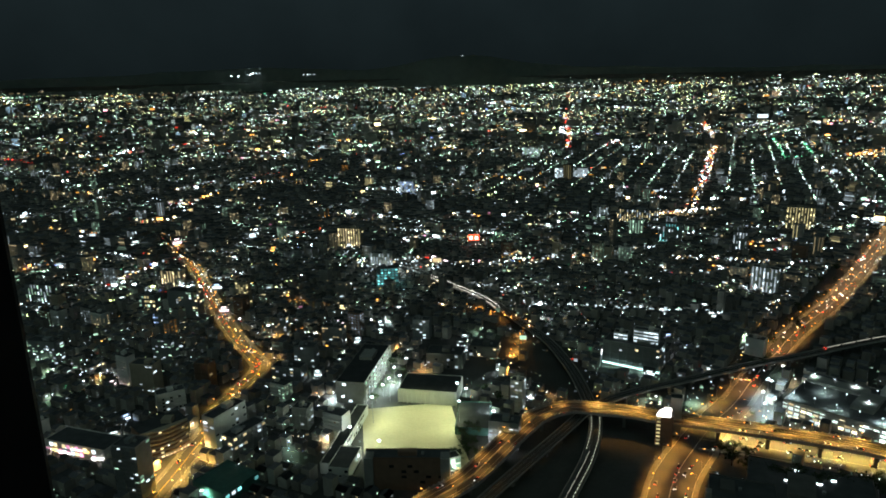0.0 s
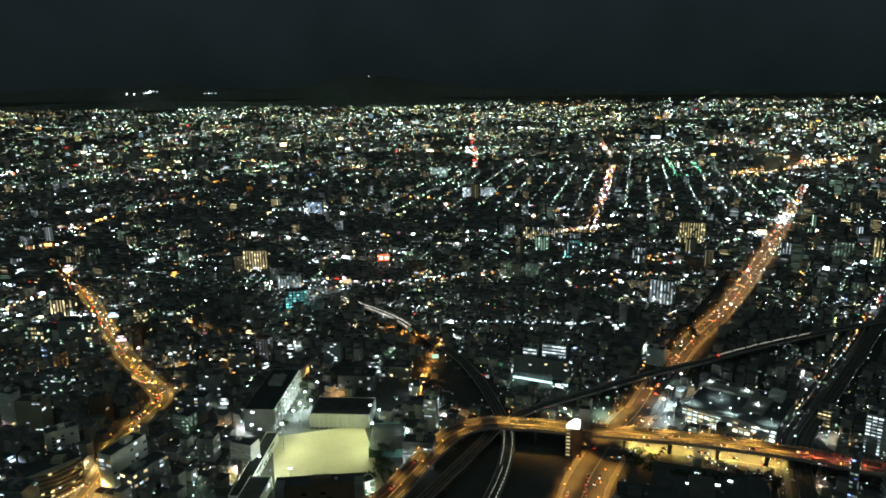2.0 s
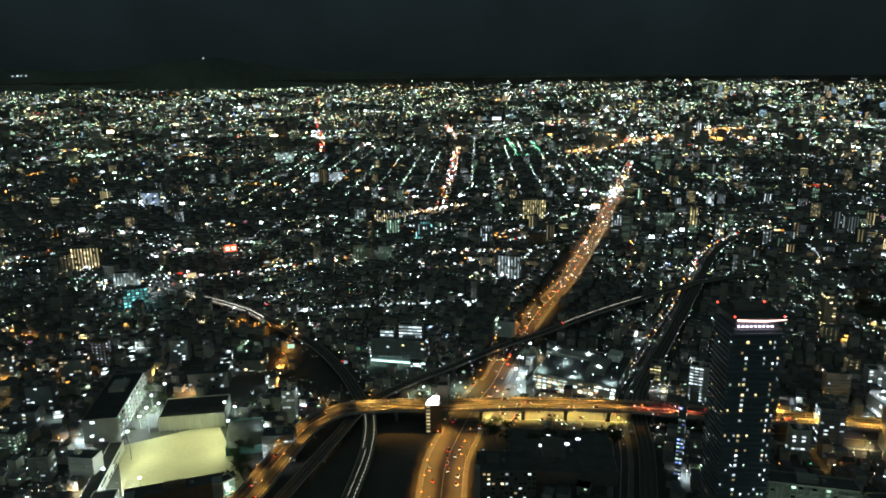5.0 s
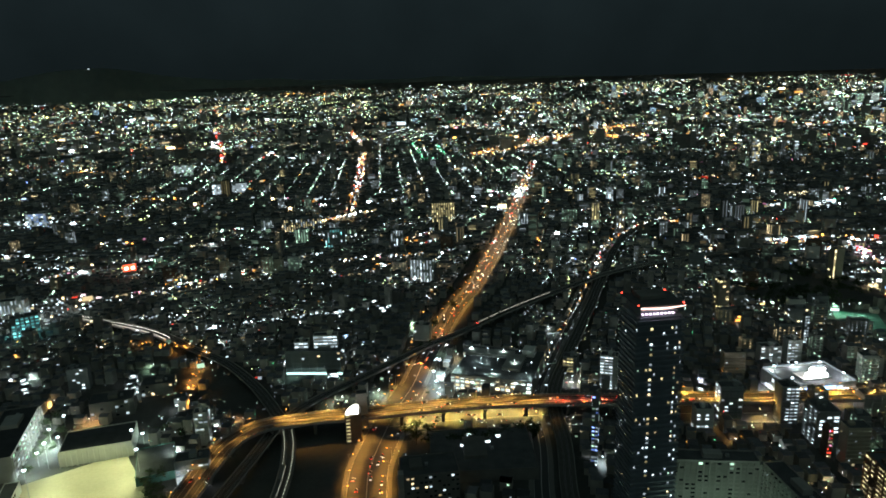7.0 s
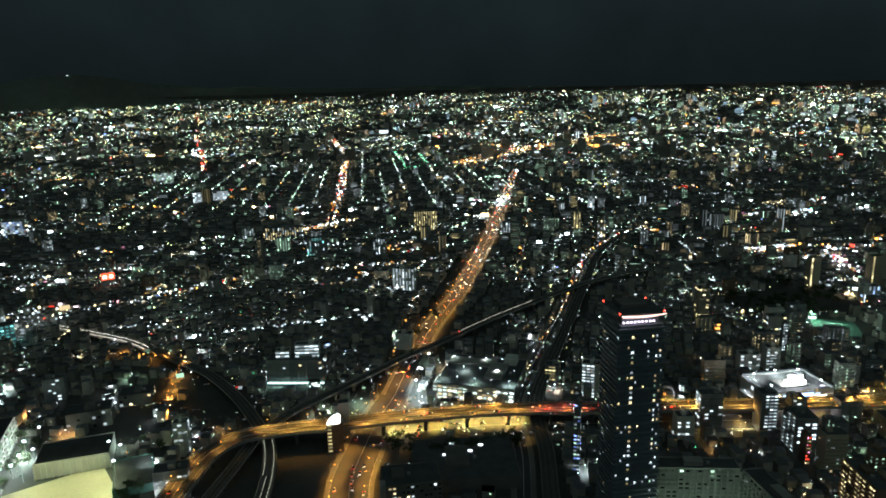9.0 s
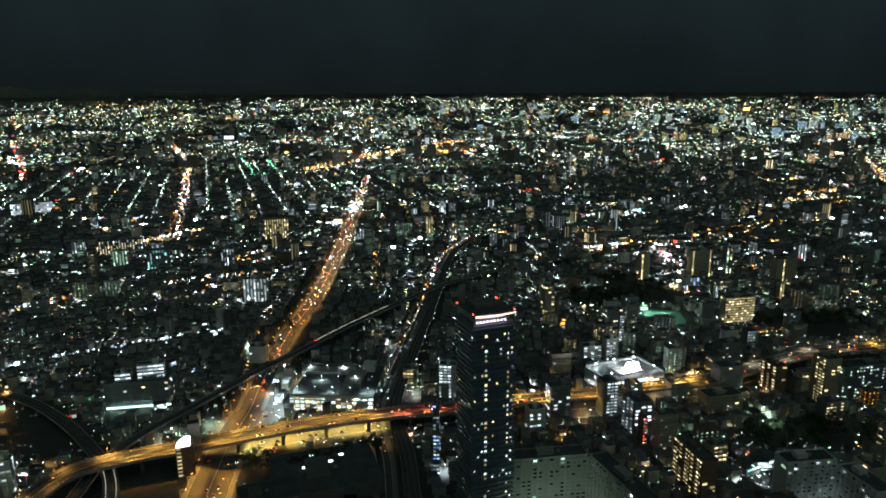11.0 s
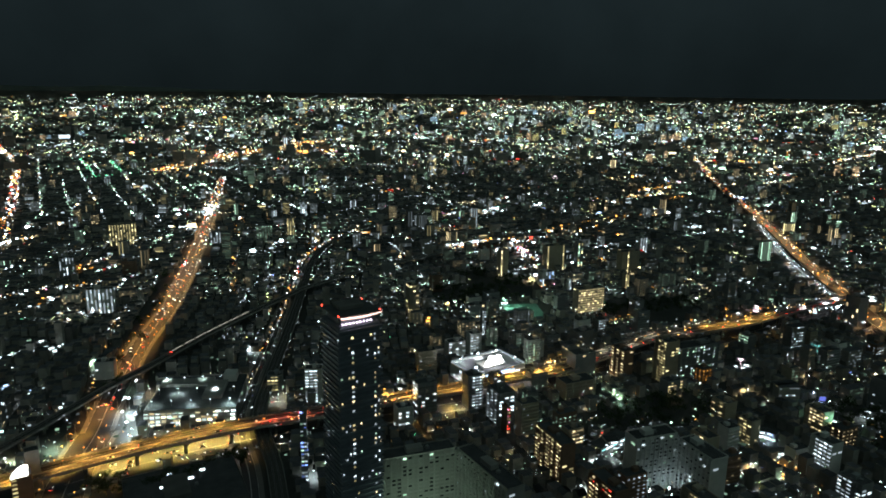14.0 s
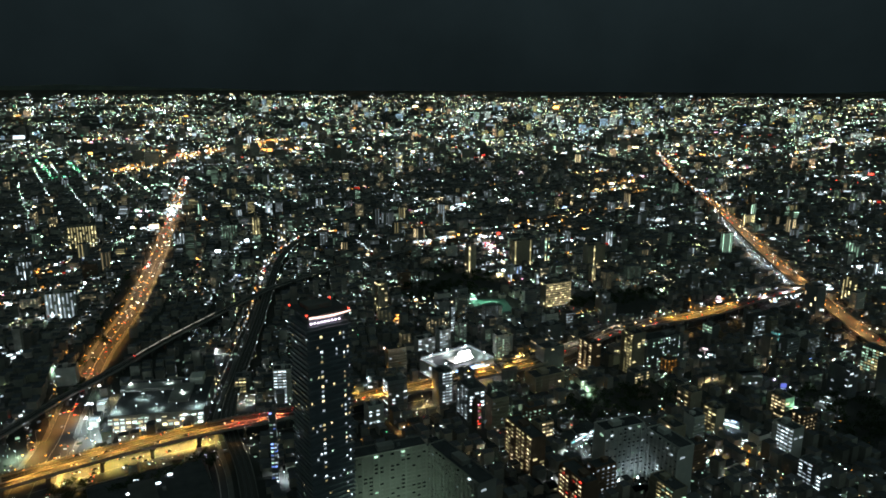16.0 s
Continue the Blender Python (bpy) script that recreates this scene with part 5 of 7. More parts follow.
# ---- small shops standing in for bright spots, each with a spotlight added before it ----
SHOPS = [
    (-86, 763, "cool"),
    (-137, 825, "warm"),
    (11, 697, "cool"),
    (-133, 696, "sodium"),
    (-133, 769, "cool"),
    (-136, 741, "warm"),
    (-442, 869, "cool"),
    (-164, 683, "warm"),
    (-106, 713, "cool"),
    (-64, 817, "cool"),
    (-34, 738, "cool"),
    (-94, 842, "sodium"),
    (598, 104, "cool"),
    (571, 85, "cool"),
    (732, 162, "cool"),
    (634, 147, "warm"),
    (683, 74, "cool"),
    (661, 57, "cool"),
    (392, 965, "cool"),
    (272, 788, "cool"),
    (1026, 602, "cool"),
    (776, 480, "green"),
    (782, 248, "cool"),
    (921, 212, "cool"),
    (960, 191, "pink"),
    (1405, 197, "cool"),
    (1118, 78, "cool"),
    (2034, 1067, "pink"),
    (1809, 712, "warm"),
    (1009, 713, "pink"),
    (1490, 668, "blue"),
    (1936, 680, "warm"),
    (-23, 1050, "pink"),
    (-4, 1017, "pink"),
    (-106, 1036, "cool"),
    (-171, 1093, "cool"),
    (-211, 1682, "warm"),
    (-144, 2058, "blue"),
    (287, 2428, "green"),
    (184, 1247, "cool"),
    (168, 2482, "warm"),
    (309, 774, "cool"),
    (248, 680, "blue"),
    (255, 786, "cool"),
    (191, 617, "cool"),
    (310, 801, "cool"),
    (234, 704, "blue"),
    (-128, 764, "pink"),
    (-81, 740, "cool"),
    (-132, 629, "cool"),
    (16, 714, "cool"),
    (12, 684, "cool"),
    (49, 634, "cool"),
    (-308, 684, "cool"),
    (-334, 613, "pink"),
    (-289, 544, "blue"),
    (-281, 512, "cool"),
    (-281, 749, "sodium"),
    (-352, 779, "blue"),
    (-872, 1374, "cool"),
    (-491, 1196, "pink"),
    (-562, 1185, "cool"),
    (-328, 925, "blue"),
    (-288, 827, "pink"),
    (-549, 871, "cool"),
    (-434, 860, "cool"),
    (-483, 838, "sodium"),
    (-301, 1128, "sodium"),
    (539, 74, "sodium"),
    (693, 74, "blue"),
    (659, 51, "green"),
    (745, 154, "cool"),
    (755, 162, "pink"),
    (696, 36, "cool"),
    (597, 97, "blue"),
    (776, 247, "cool"),
    (607, 303, "warm"),
    (580, 75, "cool"),
    (498, 199, "cool"),
    (652, 515, "sodium"),
    (619, 324, "warm"),
    (470, 402, "cool"),
    (556, 439, "pink"),
    (-114, 657, "cool"),
    (-347, 1069, "cool"),
    (-134, 772, "pink"),
    (-219, 886, "sodium"),
]
TINT = {"cool": (0.8, 0.97, 1.0), "pink": (1.0, 0.75, 0.85), "blue": (0.45, 0.65, 1.0), "sodium": C_SODIUM, "green": (0.35, 1.0, 0.55), "warm": (1.0, 0.78, 0.35)}
SHOP_GLOW = {k: glow("shop_sign_" + k, c, 2.6) for k, c in TINT.items()}
SHOP_WORD = {"cool": "white", "pink": "pinkish", "blue": "bluish", "sodium": "orange", "green": "green", "warm": "yellow"}


def shop(x, y, tint, rnd):
    far = math.hypot(x, y)
    g = min(2.0, max(1.0, far / 750))
    w, d, h = rnd.uniform(8, 12) * g, rnd.uniform(8, 11) * g, rnd.uniform(5, 8) * g
    a = math.atan2(-x, -y) + rnd.uniform(-0.5, 0.5)
    t = thing("shop", Matrix.Translation((x, y, 0)) @ Matrix.Rotation(math.pi - a, 4, "Z"), "small flat-roofed shop with a glowing %s sign" % SHOP_WORD[tint], "shop")
    TAKEN.append((x, y, 12))
    part("wall", boxed(-w / 2, w / 2, -d / 2, d / 2, 0, h, bevel=0.1), TILE_GREY, t)
    part("roof", boxed(-w / 2 + 0.3, w / 2 - 0.3, -d / 2 + 0.3, d / 2 - 0.3, h - 0.2, h + 0.15), ROOFING, t)
    part("sign", boxed(-w * 0.22, w * 0.22, -d / 2 - 0.5, -d / 2 - 0.1, h - 1.6 * g, h - 0.4, bevel=0.1), SHOP_GLOW[tint], t, "glowing sign")
    part("shop_window", boxed(-w * 0.42, w * 0.42, -d / 2 - 0.06, -d / 2 + 0.1, 0.4, 2.6 * g), SHOP_GLOW["cool" if tint in ("blue", "green") else tint], t, "lit shop window")
    part("awning", boxed(-w * 0.45, w * 0.45, -d / 2 - 1.4, -d / 2, 2.7 * g, 2.7 * g + 0.2, bevel=0.05), DARK_STEEL, t)
    f = t.matrix_world @ Vector((0, -d / 2 - 3.0, h - 0.6))
    lamp_light(f.x, f.y, f.z, TINT[tint], 5000 * min(2.4, max(1.0, (far / 600) ** 1.5)), 168, 0.5)


bpy.context.view_layer.update()
pick5 = random.Random(12)
for x, y, tint in SHOPS:
    shop(x, y, tint, pick5)

# ---- the ordinary city: houses and small blocks ----
import collections

rng = np.random.default_rng(7)


def grid_of(az):
    return np.where(az < 14, 27.0, np.where(az < 50, 41.0, 30.0))


def clear_of(xy, spare=0.0):
    ok = np.ones(len(xy), bool)
    for line, reach in ROUTES:
        ok &= ~near_line(xy, line, reach + spare)
    for x, y, a, hw, hd in PLOTS:
        dx, dy = xy[:, 0] - x, xy[:, 1] - y
        ok &= ~((np.abs(dx * math.cos(a) + dy * math.sin(a)) < hw + 5.5 + spare) & (np.abs(dy * math.cos(a) - dx * math.sin(a)) < hd + 5.5 + spare))
    for x, y, r in TAKEN:
        ok &= np.hypot(xy[:, 0] - x, xy[:, 1] - y) > r + spare
    return ok


def lots(lo, hi, cell_u, cell_v, per_u, per_v, street):
    """Building lots in rows along a street grid that turns with the district."""
    out = []
    for az0, az1 in ((-48, 14), (14, 50), (50, 108)):
        g = radians(float(grid_of(np.array((az0 + az1) / 2))))
        nu, nv = int(2 * hi / cell_u), int(2 * hi / cell_v)
        u, v = np.meshgrid(np.arange(-nu, nu), np.arange(-nv, nv), indexing="ij")
        uu = u * cell_u + (u // per_u) * street
        vv = v * cell_v + (v // per_v) * street
        x = vv * math.sin(g) + uu * math.cos(g)
        y = vv * math.cos(g) - uu * math.sin(g)
        # streets bend a little
        x, y = x + 26 * np.sin(y / 170 + 1) + 9 * np.sin((x + y) / 61), y + 26 * np.sin(x / 190) + 9 * np.sin((x - y) / 67)
        az = np.degrees(np.arctan2(x, y))
        d = np.hypot(x, y)
        ok = (d >= lo) & (d < hi) & (az >= az0) & (az < az1)
        out.append(np.stack([x[ok], y[ok], np.full(ok.sum(), -g)], 1))
    return np.vstack(out)


PLOTS.append((-31, 512, radians(8), 46, 56))
WOODS = [(585, 190, 34), (545, 215, 26), (612, 165, 26), (690, 30, 36), (672, -8, 36), (640, -2, 28), (757, 546, 42), (795, 510, 40), (862, 519, 32), (865, 600, 28), (831, 330, 30), (882, 309, 32), (919, 287, 28)]
TAKEN += WOODS + [(-52, 596, 26), (-48, 630, 18), (-96, 548, 14), (-108, 470, 12), (198, 446, 16), (110, 440, 36), (150, 530, 20), (840, 520, 60), (860, 310, 60), (90, 630, 26), (290, 230, 30), (225, 440, 30), (158, 626, 13), (176, 616, 13), (192, 606, 12), (-10, 690, 26), (20, 620, 30), (-15, 600, 26), (63, 458, 42), (135, 464, 42), (100, 400, 40), (50, 410, 36), (91, 624, 30), (64, 684, 26), (97, 595, 22), (150, 500, 20), (70, 500, 24)]


def city_ring(lo, hi, cu, cv, tall_share):
    p = lots(lo, hi, cu, cv, 5, 2, 6.0)
    p[:, :2] += rng.normal(0, 0.7, (len(p), 2))
    p = p[clear_of(p[:, :2]) & (rng.random(len(p)) < 0.93)]
    n = len(p)
    kind = rng.random(n)
    h = rng.uniform(5.0, 8.5, n)
    h = np.where(kind < 0.22, rng.uniform(9, 15, n), h)
    east = np.degrees(np.arctan2(p[:, 0], p[:, 1])) > 50
    tall_share = np.where(east & (np.hypot(p[:, 0], p[:, 1]) < 1000), tall_share * 1.6, tall_share)
    h = np.where(kind < tall_share, rng.uniform(17, 33, n), h)
    s = np.stack([cu * rng.uniform(0.66, 0.95, n), cv * rng.uniform(0.6, 0.9, n), h], 1)
    low_rise = (np.degrees(np.arctan2(p[:, 0], p[:, 1])) > -4) & ~east & (np.hypot(p[:, 0], p[:, 1]) < 980)
    kind = np.where(low_rise, 0.5, kind)
    h = np.where(low_rise, np.minimum(h, 9.5), h)
    big = kind < tall_share
    s[big, :2] = np.stack([rng.uniform(10, 20, big.sum()), rng.uniform(9, 12, big.sum())], 1)
    ridge = np.where((h < 9) & (rng.random(n) < 0.6), rng.uniform(1.2, 2.4, n), 0.0)
    return p, s, ridge, big


def facade_lights(p, s, big, share):
    """Lit windows on the sides of the higher buildings that look to the tower."""
    cs, ss, kinds = [], [], []
    for (x, y, a), (w, d, h) in zip(p[big], s[big]):
        style, ck = rng.random(), rng.choice(["cool", "greenish", "warm", "warm", "sodium"], p=[0.36, 0.26, 0.3, 0.04, 0.04])
        pr = 0.85 if style < 0.28 else share
        for half, off, turn in ((w, d, 0), (d, w, math.pi / 2)):
            for sgn in (-1, 1):
                nx, ny = sgn * math.sin(a + turn) * 1, -sgn * math.cos(a + turn)
                if nx * -x + ny * -y <= 0.15 * math.hypot(x, y):
                    continue
                bays, fl = max(2, int(half / 4)), int(h / 3.2)
                for f in range(fl):
                    for b in range(bays):
                        if rng.random() < pr:
                            o = -half / 2 + (b + 0.5) * half / bays
                            cs.append((x + nx * (off / 2 + 0.05) + math.cos(a + turn) * o, y + ny * (off / 2 + 0.05) + math.sin(a + turn) * o, f * 3.2 + 1.0))
                            ss.append((1.5, 0.3, 1.2, a + turn))
                            kinds.append(ck if style < 0.28 or rng.random() < 0.6 else rng.choice(["cool", "greenish", "warm"]))
    return np.array(cs), np.array(ss), np.array(kinds)


NEAR = city_ring(360, 1150, 9.5, 11, 0.015)
MID = city_ring(1150, 2600, 17, 19, 0.035)


def mid_block(x, y, w, d, h, turn, wall, rnd):
    """A plain higher block among the houses."""
    t = thing("small_block", Matrix.Translation((x, y, 0)) @ Matrix.Rotation(turn, 4, "Z"), "plain flat-roofed block standing among low houses", "apartment block", "blocks among the houses")
    bm = bmesh.new()
    box(bm, -w / 2, w / 2, -d / 2, d / 2, 0, h, 0.1)
    part("wall", bm, wall, t)
    bm = bmesh.new()
    for k in range(1, int(h / 3.1)):
        box(bm, -w / 2 + 0.1, w / 2 - 0.1, -d / 2 - 1.0, -d / 2, k * 3.1, k * 3.1 + 1.1)
    part("balcony_front", bm, wall, t)["kind"] = "stuff"
    part("roof", boxed(-w / 2 + 0.3, w / 2 - 0.3, -d / 2 + 0.3, d / 2 - 0.3, h - 0.3, h + 0.1), ROOFING, t)
    hx = rnd.uniform(-0.3, 0.3) * w
    part("roof_house", boxed(hx - 2, hx + 2, -2, 2, h, h + rnd.uniform(2.2, 3.4), bevel=0.1), wall, t)


def house(w, d, h, ridge, lit):
    t = thing("house", Matrix.Identity(4), "small dark house with a lit upper window", "house", "houses near the tower")
    bm = bmesh.new()
    v = [bm.verts.new(c) for c in ((-w / 2, -d / 2, 0), (w / 2, -d / 2, 0), (w / 2, d / 2, 0), (-w / 2, d / 2, 0), (-w / 2, -d / 2, h), (w / 2, -d / 2, h), (w / 2, d / 2, h), (-w / 2, d / 2, h), (-w / 2, 0, h + ridge), (w / 2, 0, h + ridge))]
    for f in ((0, 1, 5, 4), (2, 3, 7, 6), (1, 2, 6, 9, 5), (3, 0, 4, 8, 7)):
        bm.faces.new([v[k] for k in f])
    part("wall", bm, HOUSE_PAINT, t)
    bm = bmesh.new()
    for s in (-1, 1):
        q = [bm.verts.new(c) for c in ((-w / 2 - 0.4, s * (d / 2 + 0.5), h - 0.2), (w / 2 + 0.4, s * (d / 2 + 0.5), h - 0.2), (w / 2 + 0.4, 0, h + ridge + 0.1), (-w / 2 - 0.4, 0, h + ridge + 0.1))]
        bm.faces.new(q if s < 0 else q[::-1])
    bmesh.ops.solidify(bm, geom=bm.faces[:], thickness=0.18)
    part("roof", bm, HOUSE_TILES, t)
    part("window", UNIT[lit], None, t, at=Matrix.Translation((w * 0.2, -d / 2 - 0.03, h * 0.72)) @ Matrix.Diagonal((1.3, 0.12, 0.9, 1)))
    return t


HOUSE_PAINT = surface("painted_house_wall", (0.30, 0.28, 0.25), 0.85, 0.25, 0.2, 0.2, each=0.6)
HOUSE_TILES = surface("grey_roof_tiles", (0.09, 0.092, 0.10), 0.7, 0.4, 0.4, 0.4, each=0.5)
p, s, ridge, big = NEAR
pick = random.Random(21)
for (x, y, a), (w, d, h) in zip(p[big], s[big]):
    mid_block(x, y, w, d, h, a + (math.pi if math.cos(a) * y - math.sin(a) * x < 0 else 0), pick.choice([TILE_GREY, TILE_BEIGE, TILE_BROWN, RENDER_WHITE, CONCRETE]), pick)
low = np.flatnonzero((ridge > 0) & ~big)
low = low[np.argsort(np.hypot(p[low, 0], p[low, 1]))]
az = np.degrees(np.arctan2(p[low, 0], p[low, 1]))
low = low[(az > -36) & (az < 90) & (np.hypot(p[low, 0], p[low, 1]) > 400)][:115]
KINDS = [house(*q) for q in ((7.5, 8.5, 6.0, 1.9, "warm"), (8.0, 7.0, 6.4, 1.5, "cool"), (6.6, 9.0, 5.6, 2.2, "yellow"), (8.4, 8.0, 7.6, 1.6, "greenish"))]
for k, q in enumerate(low):
    at = Matrix.Translation((p[q, 0], p[q, 1], 0)) @ Matrix.Rotation(p[q, 2] + (0 if k % 3 else math.pi / 2), 4, "Z")
    if k < 4:
        KINDS[k].matrix_world = at
    else:
        copy_thing(KINDS[k % 4], at)
gone = big.copy()
gone[low] = True
NEAR_LIT = (p, s, big)
NEAR = (p[~gone], s[~gone], ridge[~gone], big[~gone])
for nm, (p, s, ridge, big), label in (("houses_near", NEAR, "packed low houses and small blocks with dark roofs"), ("houses_farther", MID, "dense low town fading towards the horizon")):
    c = np.column_stack([p[:, :2], np.zeros(len(p))])
    tagged(cloud_mesh(nm, c, s, [HOUSE_WALL, HOUSE_ROOF], turn=p[:, 2], roofs=ridge), label, "houses", kind="stuff")
    cs, ss, kinds = facade_lights(*(NEAR_LIT if nm == "houses_near" else (p, s, big)), 0.16)
    for k in ("cool", "greenish", "warm", "sodium"):
        q = kinds == k
        g = 1.0 if nm == "houses_near" else 1.35
        tagged(cloud_mesh("lit_windows", cs[q], ss[q, :3] * g, [FACADE[k]], turn=ss[q, 3]), "lit windows on the higher blocks", "windows", kind="stuff")

# far town on the land drawn in to fit the view
fd = np.exp(rng.uniform(np.log(2620), np.log(16000), 9000))
fa = np.radians(rng.uniform(-48, 108, 9000))
fc = np.column_stack([fd * np.sin(fa), fd * np.cos(fa), np.zeros(9000)])
fs = np.column_stack([rng.uniform(14, 50, 9000), rng.uniform(14, 40, 9000), np.where(rng.random(9000) < 0.12, rng.uniform(22, 60, 9000), rng.uniform(7, 14, 9000))])
tagged(cloud_mesh("distant_town", fc, fs, [HOUSE_WALL, HOUSE_ROOF], turn=-fa), "distant town spread over the drawn-in far land", "town", kind="stuff")


# ---- countless lamps, lit signs and windows of the town ----
def scatter(name, xy, z, size, kinds, label, wide=1.0):
    for k in DOT:
        q = kinds == k
        if q.any():
            w = size[q]
            s = np.column_stack([w * wide * rng.uniform(0.8, 1.5, q.sum()), w * 0.6, w * rng.uniform(0.6, 1.0, q.sum())])
            tagged(cloud_mesh(name, np.column_stack([xy[q], z[q]]), s, [DOT[k]], turn=-np.arctan2(xy[q, 0], xy[q, 1])), label, "lamps", kind="stuff")


def mixed(n, p=(0.46, 0.22, 0.17, 0.09, 0.025, 0.015, 0.015, 0.005)):
    p = np.array((*p, *([0] * (len(DOT) - len(p)))), float)
    return rng.choice(np.array(list(DOT)), n, p=p / p.sum())


# over the plain: lamps on the corners of the street grid and in patches
def plain_lights(n, low, high, size, p, name, label, wide=1.0, z=(5, 11), power=1.0, spread=0.36):
    el = low + (high - low) * rng.random(n) ** power
    dd = EYE / np.tan(np.radians(el))
    aa = np.radians(rng.uniform(-46, 104, n))
    xy = np.column_stack([dd * np.sin(aa), dd * np.cos(aa)])
    patch = np.array([noise.noise((x * 0.0045, y * 0.0045, 0)) + 0.5 * noise.noise((x * 0.015, y * 0.015, 4)) for x, y in xy])
    more = np.where(aa > radians(34), 1.08, np.where(aa < radians(-6), 0.8, 1.0))
    xy = xy[(rng.random(n) < more * np.clip(0.38 + patch * 2.7, 0.03, 1)) & clear_of(xy, -7)]
    # the straight streets of one far district keep most lamps in their rows
    az, far = np.degrees(np.arctan2(xy[:, 0], xy[:, 1])), np.hypot(*xy.T)
    xy = xy[~((az > 3) & (az < 29) & (far > 1380)) | (rng.random(len(xy)) < 0.22)]
    near = np.hypot(*xy.T) < 760
    xy = xy[~near | (rng.random(len(xy)) < 0.6)]
    dist = np.hypot(*xy.T)
    scatter(name, xy, rng.uniform(*z, len(xy)), np.clip(dist * size, 0.33, 9) * np.exp(rng.normal(0, spread, len(xy))), mixed(len(xy), p), label, wide)


MIX = (0.46, 0.29, 0.09, 0.035, 0.02, 0.015, 0.01, 0.005, 0.08)
plain_lights(41000, 6.3, 32, 0.00050, MIX, "town_lamps", "street lamps, lit signs and windows among the houses", power=1.35)
plain_lights(1900, 6.3, 30, 0.0011, (0.62, 0.14, 0.12, 0.05, 0.012, 0.01, 0.006, 0.02, 0.02), "lit_shop_fronts", "bright shop fronts and lit yards among the houses", 2.2, (3, 8))


def lit_quarters(n, low, high, name, label):
    """Small busy quarters: a crooked street or two, thick with signs and shop lights."""
    xy, size, kinds = [], [], []
    for _ in range(n):
        e, a = low + (high - low) * rng.random() ** 1.3, rng.uniform(-0.7, 1.6)
        d = EYE / math.tan(radians(e))
        q = np.array((d * math.sin(a), d * math.cos(a)))
        tint = rng.choice(3, p=[0.5, 0.36, 0.14])
        mix = ((0.75, 0.1, 0.08, 0, 0.02, 0.01, 0, 0.02, 0.02), (0.4, 0.02, 0.35, 0.08, 0.05, 0.01, 0, 0.09, 0), (0.08, 0, 0.3, 0.55, 0.05, 0, 0, 0.02, 0))[tint]
        for _ in range(rng.integers(1, 3)):
            head, p = a + math.pi / 2 + rng.normal(0, 0.7), q.copy()
            k = int(rng.uniform(4, 15))
            for _ in range(k):
                head += rng.normal(0, 0.25)
                p = p + np.array((math.sin(head), math.cos(head))) * d * 0.0055 * rng.exponential()
                xy.append(p + rng.normal(0, d * 0.003, 2))
                size.append(d * 0.0011 * math.exp(rng.normal(0, 0.5)))
                kinds.append(mixed(1, mix)[0])
    xy, size, kinds = np.array(xy), np.array(size), np.array(kinds)
    d = np.hypot(*xy.T)
    ok = (d > 640) & clear_of(xy, -7)
    scatter(name, xy[ok], rng.uniform(6, 10, ok.sum()), size[ok], kinds[ok], label, 1.4)


lit_quarters(190, 4.0, 17, "shopping_quarter_lights", "bright shops and signs of small busy quarters")


